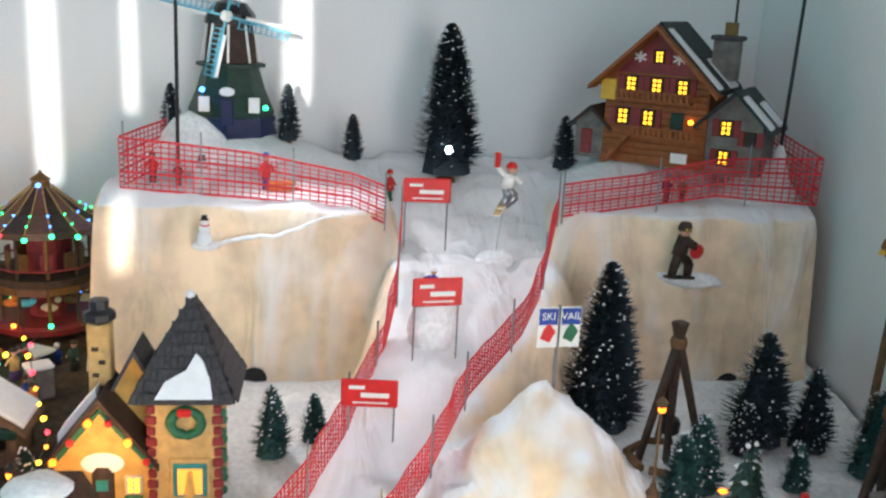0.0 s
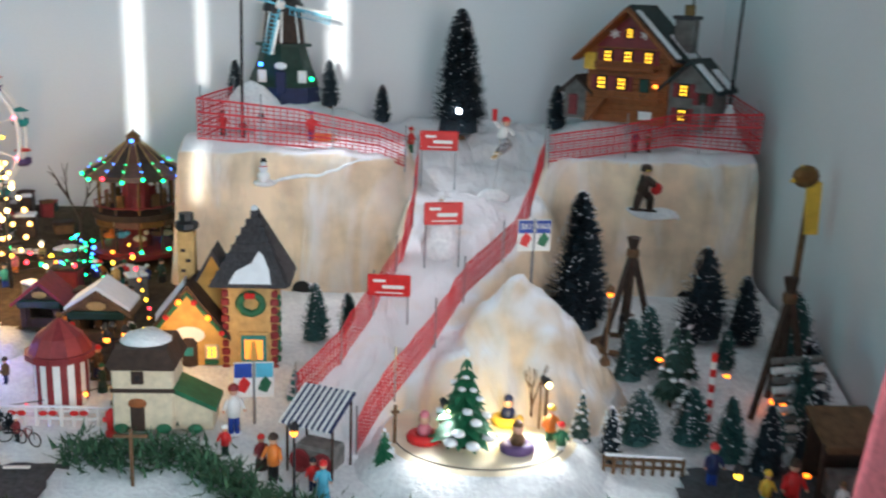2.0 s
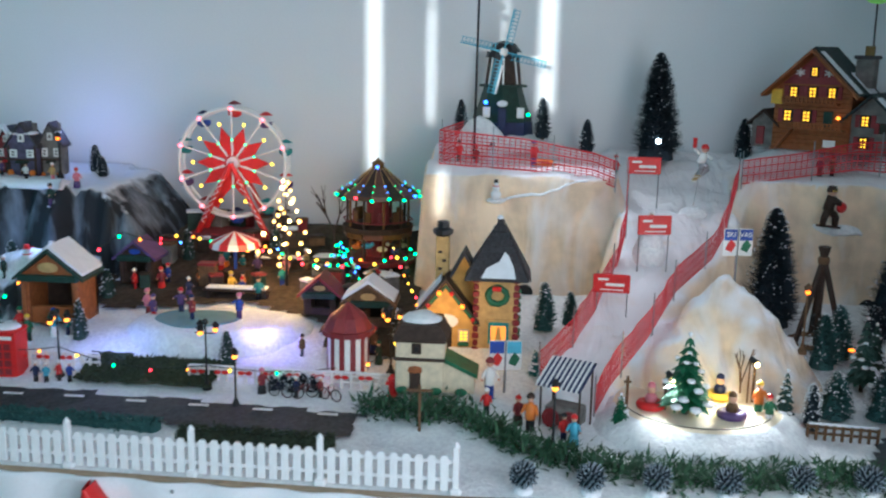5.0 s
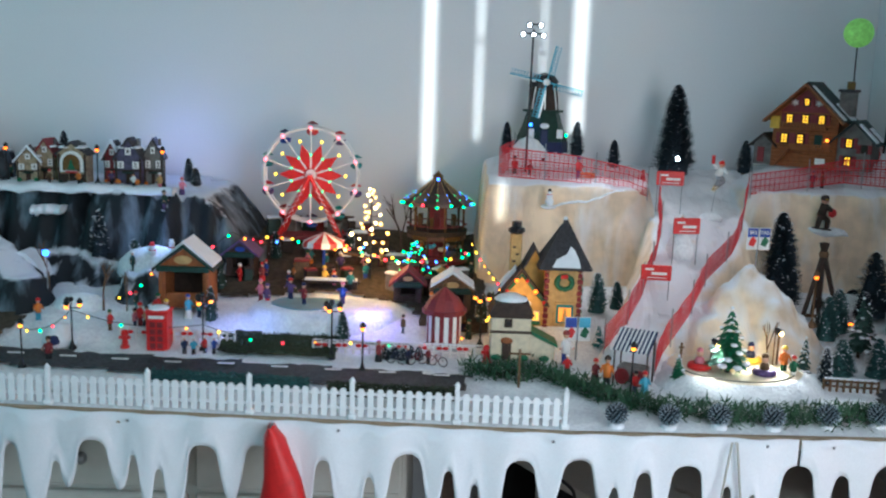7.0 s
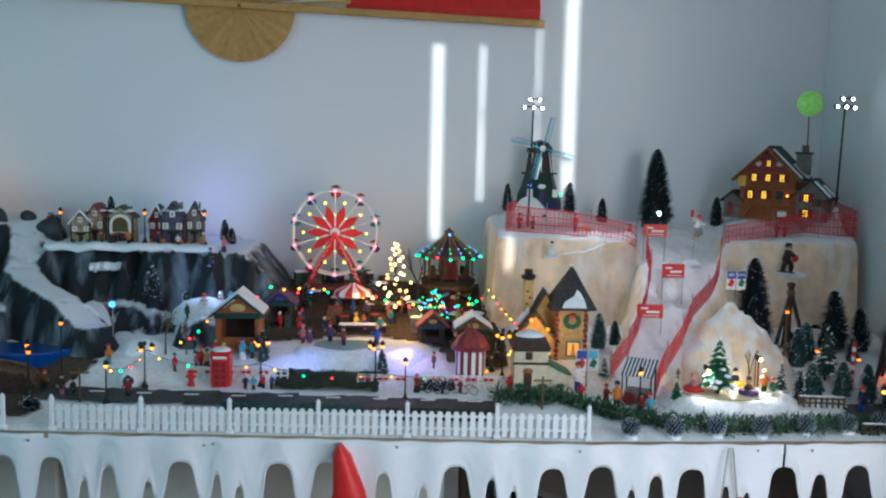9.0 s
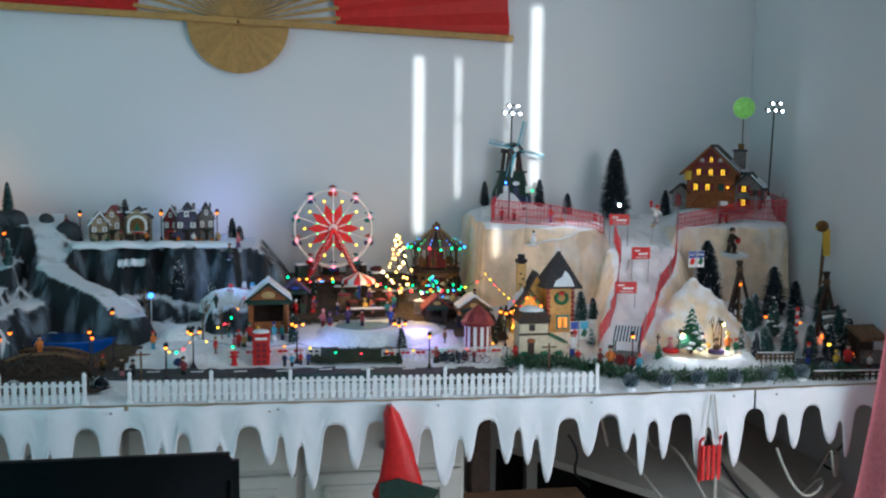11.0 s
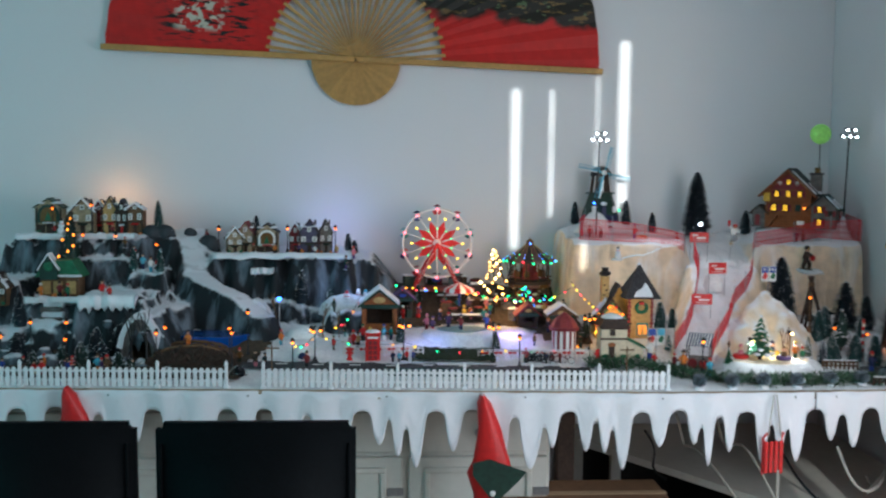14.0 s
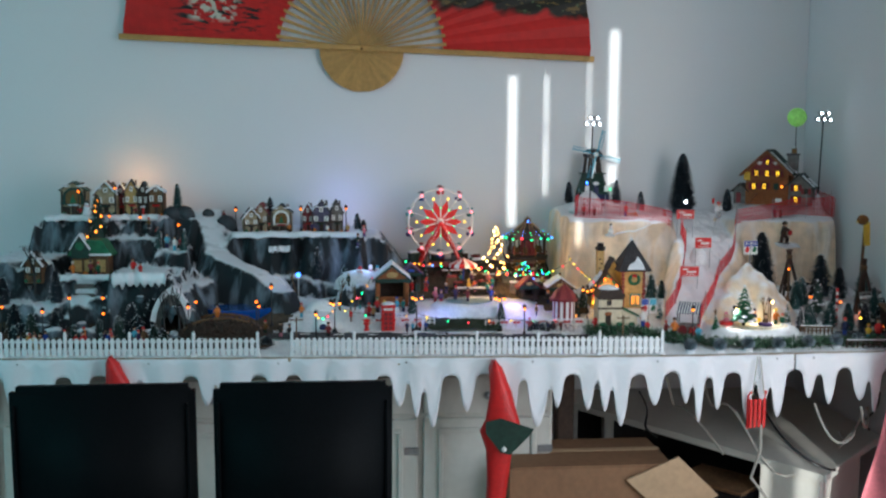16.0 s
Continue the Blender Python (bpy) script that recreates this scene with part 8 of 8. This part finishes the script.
def fan_material():
    m = mat("fan_paper", (0.52, 0.015, 0.012), 0.6, vary=0.12, scale=30, bump=0.1)
    nt = m.node_tree
    L = nt.links.new
    b = nt.nodes["Principled BSDF"]
    last = b.inputs["Base Color"].links[0].from_socket
    tc = nt.nodes.new("ShaderNodeTexCoord")
    sx = nt.nodes.new("ShaderNodeSeparateXYZ")
    L(tc.outputs["Object"], sx.inputs[0])

    def rng(sock, a, b_):
        r = nt.nodes.new("ShaderNodeMapRange")
        r.inputs["From Min"].default_value, r.inputs["From Max"].default_value = a, b_
        L(sock, r.inputs[0])
        return r.outputs[0]

    def noise_at(scale, stretch):
        mp = nt.nodes.new("ShaderNodeMapping")
        mp.inputs["Scale"].default_value = stretch
        L(tc.outputs["Object"], mp.inputs[0])
        n = nt.nodes.new("ShaderNodeTexNoise")
        n.inputs["Scale"].default_value = scale
        n.inputs["Detail"].default_value = 3
        L(mp.outputs[0], n.inputs["Vector"])
        return n.outputs[0]

    def mul(*socks):
        cur = socks[0]
        for s in socks[1:]:
            k = nt.nodes.new("ShaderNodeMath")
            k.operation = "MULTIPLY"
            L(cur, k.inputs[0])
            L(s, k.inputs[1])
            cur = k.outputs[0]
        return cur

    def over(fac, col):
        nonlocal last
        x = nt.nodes.new("ShaderNodeMix")
        x.data_type = "RGBA"
        L(fac, x.inputs["Factor"])
        L(last, x.inputs["A"])
        x.inputs["B"].default_value = (*col, 1)
        last = x.outputs["Result"]

    X, Z = sx.outputs["X"], sx.outputs["Z"]
    # dark painted landscape over the upper part and one side
    wob = noise_at(5, (1, 1, 1))
    a = nt.nodes.new("ShaderNodeMath")
    a.operation = "MULTIPLY_ADD"
    L(wob, a.inputs[0])
    a.inputs[1].default_value = 0.22
    L(Z, a.inputs[2])
    over(mul(rng(a.outputs[0], 0.29, 0.31), rng(X, 0.10, 0.16)), (0.012, 0.012, 0.008))
    over(mul(rng(a.outputs[0], 0.36, 0.38), rng(X, -0.05, -0.25)), (0.012, 0.014, 0.012))
    over(mul(rng(a.outputs[0], 0.30, 0.33), rng(noise_at(16, (1, 1, 2.5)), 0.56, 0.62), rng(X, 0.1, 0.2)), (0.16, 0.10, 0.03))
    over(mul(rng(a.outputs[0], 0.30, 0.33), rng(noise_at(22, (1, 1, 1.5)), 0.60, 0.66), rng(X, 0.1, 0.2)), (0.10, 0.14, 0.07))
    # black brush strokes and a cluster of white blossom
    region = mul(rng(X, -0.82, -0.74), rng(X, -0.38, -0.44), rng(Z, 0.03, 0.06), rng(Z, 0.30, 0.24))
    over(mul(region, rng(noise_at(24, (0.6, 1, 3.0)), 0.53, 0.57)), (0.012, 0.012, 0.012))
    core = mul(rng(X, -0.73, -0.70), rng(X, -0.50, -0.55), rng(Z, 0.08, 0.10), rng(Z, 0.24, 0.20))
    over(mul(core, rng(noise_at(30, (1, 1, 1.3)), 0.50, 0.55)), (0.55, 0.52, 0.42))
    L(last, b.inputs["Base Color"])
    return m


fan_paper = fan_material()
wall_fan()

# ---- furniture ----
def dining_chair(x, y, rz=0.0):
    t = thing("dining_chair", (x, y, 0), "black leather dining chair with a tall padded back", "chair", "dining chairs", rz)
    W = 0.43
    bm = bmesh.new()
    bmesh.ops.create_cube(bm, size=1, matrix=pose(0, 0, 0.72) @ Matrix.Diagonal((W, 0.055, 0.565, 1)))
    bmesh.ops.bevel(bm, geom=list(bm.edges), offset=0.016, segments=3, affect="EDGES")
    for v in bm.verts:
        v.co.z += 0.010 * (abs(v.co.x) / (W / 2)) ** 3 * (1 if v.co.z > 0.9 else 0)
        v.co.y -= 0.03 * (v.co.z - 0.45)
    part("backrest", bm, "leather", t, smooth=True)
    for s in (-1, 1):
        part("piping", rod(B(), (s * (W / 2 - 0.014), -0.043 - 0.0, 0.97), (s * (W / 2 - 0.014), -0.031, 0.47), 0.0035), "leather", t)
    bm = box(B(), (0, 0.21, 0.44), (W, 0.43, 0.09), 0.02)
    part("seat", bm, "leather", t, smooth=False)
    for sx in (-1, 1):
        for sy in (0.02, 0.39):
            part("leg", box(B(), (sx * (W / 2 - 0.025), sy, 0.20), (0.04, 0.04, 0.40), 0.004), "darkwood", t)
    return t


dining_chair(-1.205, 0.185)
dining_chair(-1.68, 0.19)

t = thing("corner_desk", (0, 0, 0), "white corner television cabinet with open shelf", "cabinet")
top = [(-0.20, 1.87), (0.475, 0.835), (0.775, 1.13), (0.90, 1.25), (0.90, 2.02), (-0.20, 2.02)]
part("worktop", prism(B(), top, "z", 0.475, 0.50), "cabinet", t)
inner = [(-0.16, 1.88), (0.47, 0.91), (0.74, 1.17), (0.87, 1.30), (0.87, 2.0), (-0.16, 2.0)]
part("bottom", prism(B(), inner, "z", 0.06, 0.09), "cabinet", t)
part("side_panel", prism(B(), [(0.345, 1.05), (0.47, 0.862), (0.765, 1.145), (0.742, 1.168), (0.475, 0.90), (0.365, 1.065)], "z", 0.0, 0.474), "cabinet", t)
part("side_panel", prism(B(), [(-0.17, 1.86), (-0.135, 1.81), (-0.135, 2.0), (-0.17, 2.0)], "z", 0.0, 0.474), "cabinet", t)
part("divider", prism(B(), [(-0.05, 1.69), (-0.022, 1.65), (0.03, 1.93), (0.0, 1.93)], "z", 0.09, 0.474), "cabinet", t)
part("back_panel", prism(B(), [(-0.13, 1.94), (0.86, 1.94), (0.86, 1.96), (-0.13, 1.96)], "z", 0.09, 0.474), "black", t)
t = thing("set_top_box", (0.27, 1.22, 0.09), "black electronic box in the cabinet's shelf", "electronics", rz=-49)
part("case", box(B(), (0, 0, 0.13), (0.26, 0.2, 0.26), 0.006), "black", t)
part("front_label", box(B(), (-0.04, -0.102, 0.20), (0.055, 0.003, 0.055), 0.001), "metal", t)
part("wooden_top", box(B(), (0, 0, 0.268), (0.27, 0.2, 0.015), 0.003), "wood", t)

t = thing("cardboard_box", (-0.30, 1.05, 0), "large brown cardboard box with one flap open", "box")
part("body", box(B(), (0, 0.0, 0.265), (0.56, 0.32, 0.53), 0.004), "card", t)
part("flap", prism(B(), [(0.11, 0.49), (0.285, 0.565), (0.425, 0.43), (0.26, 0.345)], "y", -0.178, -0.172), "cardlight", t)
part("flap", box(B(), (-0.02, -0.09, 0.5335), (0.5, 0.14, 0.004)), "card", t)
part("tape", box(B(), (0, 0.02, 0.5325), (0.56, 0.03, 0.002)), "cardlight", t)


def stocking(x, y, z, h, label, rz):
    t = thing("christmas_stocking", (x, y, z), label, "stocking", "hanging elf hats", rz)
    prof = [(0.0, 0.004), (0.05, 0.020), (0.2, 0.034), (0.36, 0.050), (0.44, 0.064), (0.56, 0.042), (0.8, 0.032), (1.0, 0.030)]
    bm = bmesh.new()
    rings = []
    for u, w in prof:
        off = 0.02 * math.sin(u * 4.2) + 0.02 * u
        rings.append([bm.verts.new((off + w * math.cos(a) * (1 + 0.15 * math.sin(3 * a + 9 * u)), -0.012 + 0.022 * math.sin(a), -u * h)) for a in steps(0, 2 * math.pi, 0.4)[:-1]])
    for p, q in zip(rings, rings[1:]):
        for i in range(len(p)):
            bm.faces.new((p[i], q[i], q[(i + 1) % len(p)], p[(i + 1) % len(p)]))
    part("cloth", bm, "red", t, "bright red felt", smooth=True)
    bm = prism(B(), [(-0.028, -0.37 * h), (0.02, -0.35 * h), (0.125, -0.42 * h), (0.11, -0.46 * h), (0.05, -0.575 * h), (0.02, -0.56 * h), (-0.028, -0.44 * h)], "y", -0.046, -0.038)
    part("green_patch", bm, "darkgreen", t, "dark green felt diamond")
    part("pompom", ball(B(), (0.03, -0.045, -0.54 * h), 0.009), "white", t)
    return t


stocking(-0.645, front(-0.64) - 0.012, 0.915, 0.52, "red and green elf hat hanging from the table", 0)
stocking(-1.835, front(-1.83) - 0.012, 0.93, 0.40, "red elf hat hanging behind the black chairs", 0)

t = thing("red_sledge_ornament", (0.216, front(0.216) - 0.02, 0.70), "small red wooden sledge hanging on a string", "ornament", rz=8)
for k in range(4):
    part("slat", box(B(), (-0.024 + 0.016 * k, 0, 0.028), (0.012, 0.006, 0.095), 0.002), "red", t)
for s in (-1, 1):
    part("runner", tube(B(), [(s * 0.03, 0.008, -0.025), (s * 0.03, 0.008, 0.085), (s * 0.026, -0.004, 0.10)], 0.004), "red", t)
part("string", tube(B(), [(-0.02, 0, 0.09), (-0.004, 0.004, 0.212), (0.006, 0.004, 0.212), (0.022, 0, 0.09)], 0.0022), "cable", t)

# cables under the table
for k in range(7):
    pts = []
    x0 = -0.1 + 0.14 * k
    for i in range(14):
        u = i / 13
        pts.append((x0 + 0.16 * u + 0.03 * math.sin(5 * u + k), 1.05 + 0.25 * math.sin(2.3 * u + k), 0.74 - 0.22 * u - 0.05 * math.sin(3.1 * u * (1 + k % 3))))
    tagged(part("cable", tube(B(), pts, 0.0042, 6), "cable" if k % 3 else "black"), "pale loose cable hanging under the table" if k % 3 else "black loose cable hanging under the table", "cable", "loose cables")
tagged(part("cable", tube(B(), [(0.23, 0.80, 0.69), (0.235, 0.81, 0.60), (0.22, 0.84, 0.50), (0.30, 0.86, 0.40), (0.34, 0.84, 0.3)], 0.005, 6), "cable"), "pale loose cable hanging before the cabinet", "cable", "loose cables")
t = thing("trestle", (0, 0, 0), "dark wooden trestle frame under the village board", "table frame")
part("bearer", box(B(), (0.05, 1.3, 0.86), (0.9, 0.05, 0.07), 0.004, rz=-4), "darkwood", t)
part("leg", box(B(), (-0.32, 1.25, 0.4475), (0.06, 0.06, 0.893), 0.004), "darkwood", t)
part("leg", box(B(), (-2.9, 1.0, 0.4475), (0.06, 0.06, 0.893), 0.004), "darkwood", t)

# curtain at the right, gathered towards the wall
bm = bmesh.new()
rows = []
for j, z in enumerate(steps(0.05, 2.5, 0.07)):
    edge = lerp_table(z, [(0.0, 0.475), (0.47, 0.53), (0.65, 0.58), (1.0, 0.637), (1.45, 0.678), (2.0, 0.705), (2.5, 0.715)])
    row = []
    for i in range(70):
        u = i / 69
        x = edge + (0.915 - edge) * u
        y = 0.70 - 0.55 * u + 0.022 * math.sin(u * 46 + 0.6 * math.sin(z * 2)) * (0.5 + 0.5 * sm(z, 0, 1))
        row.append(bm.verts.new((x + 0.006 * nz(u * 4, z, 2), y, z)))
    rows.append(row)
for a, b in zip(rows, rows[1:]):
    for i in range(69):
        bm.faces.new((a[i], a[i + 1], b[i + 1], b[i]))
ob = part("curtain", bm, "drape", smooth=True)
tagged(ob, "pink-red sheer curtain hanging in folds by the wall", "curtain")
tagged(part("curtain_rod", rod(B(), (0.60, 0.72, 2.52), (0.925, 0.12, 2.52), 0.01), "metal"), "grey metal curtain rod at the wall", "curtain rod")
t = thing("wall_clock", (XE - 0.001, 1.50, 2.30), "round black clock hanging on the wall", "clock")
part("case", lathe(B(), [(0.10, 0), (0.10, 0.02), (0.088, 0.028), (0.0001, 0.028)], 30), "black", t, m=pose(0, 0, 0, 0, -90, 0))
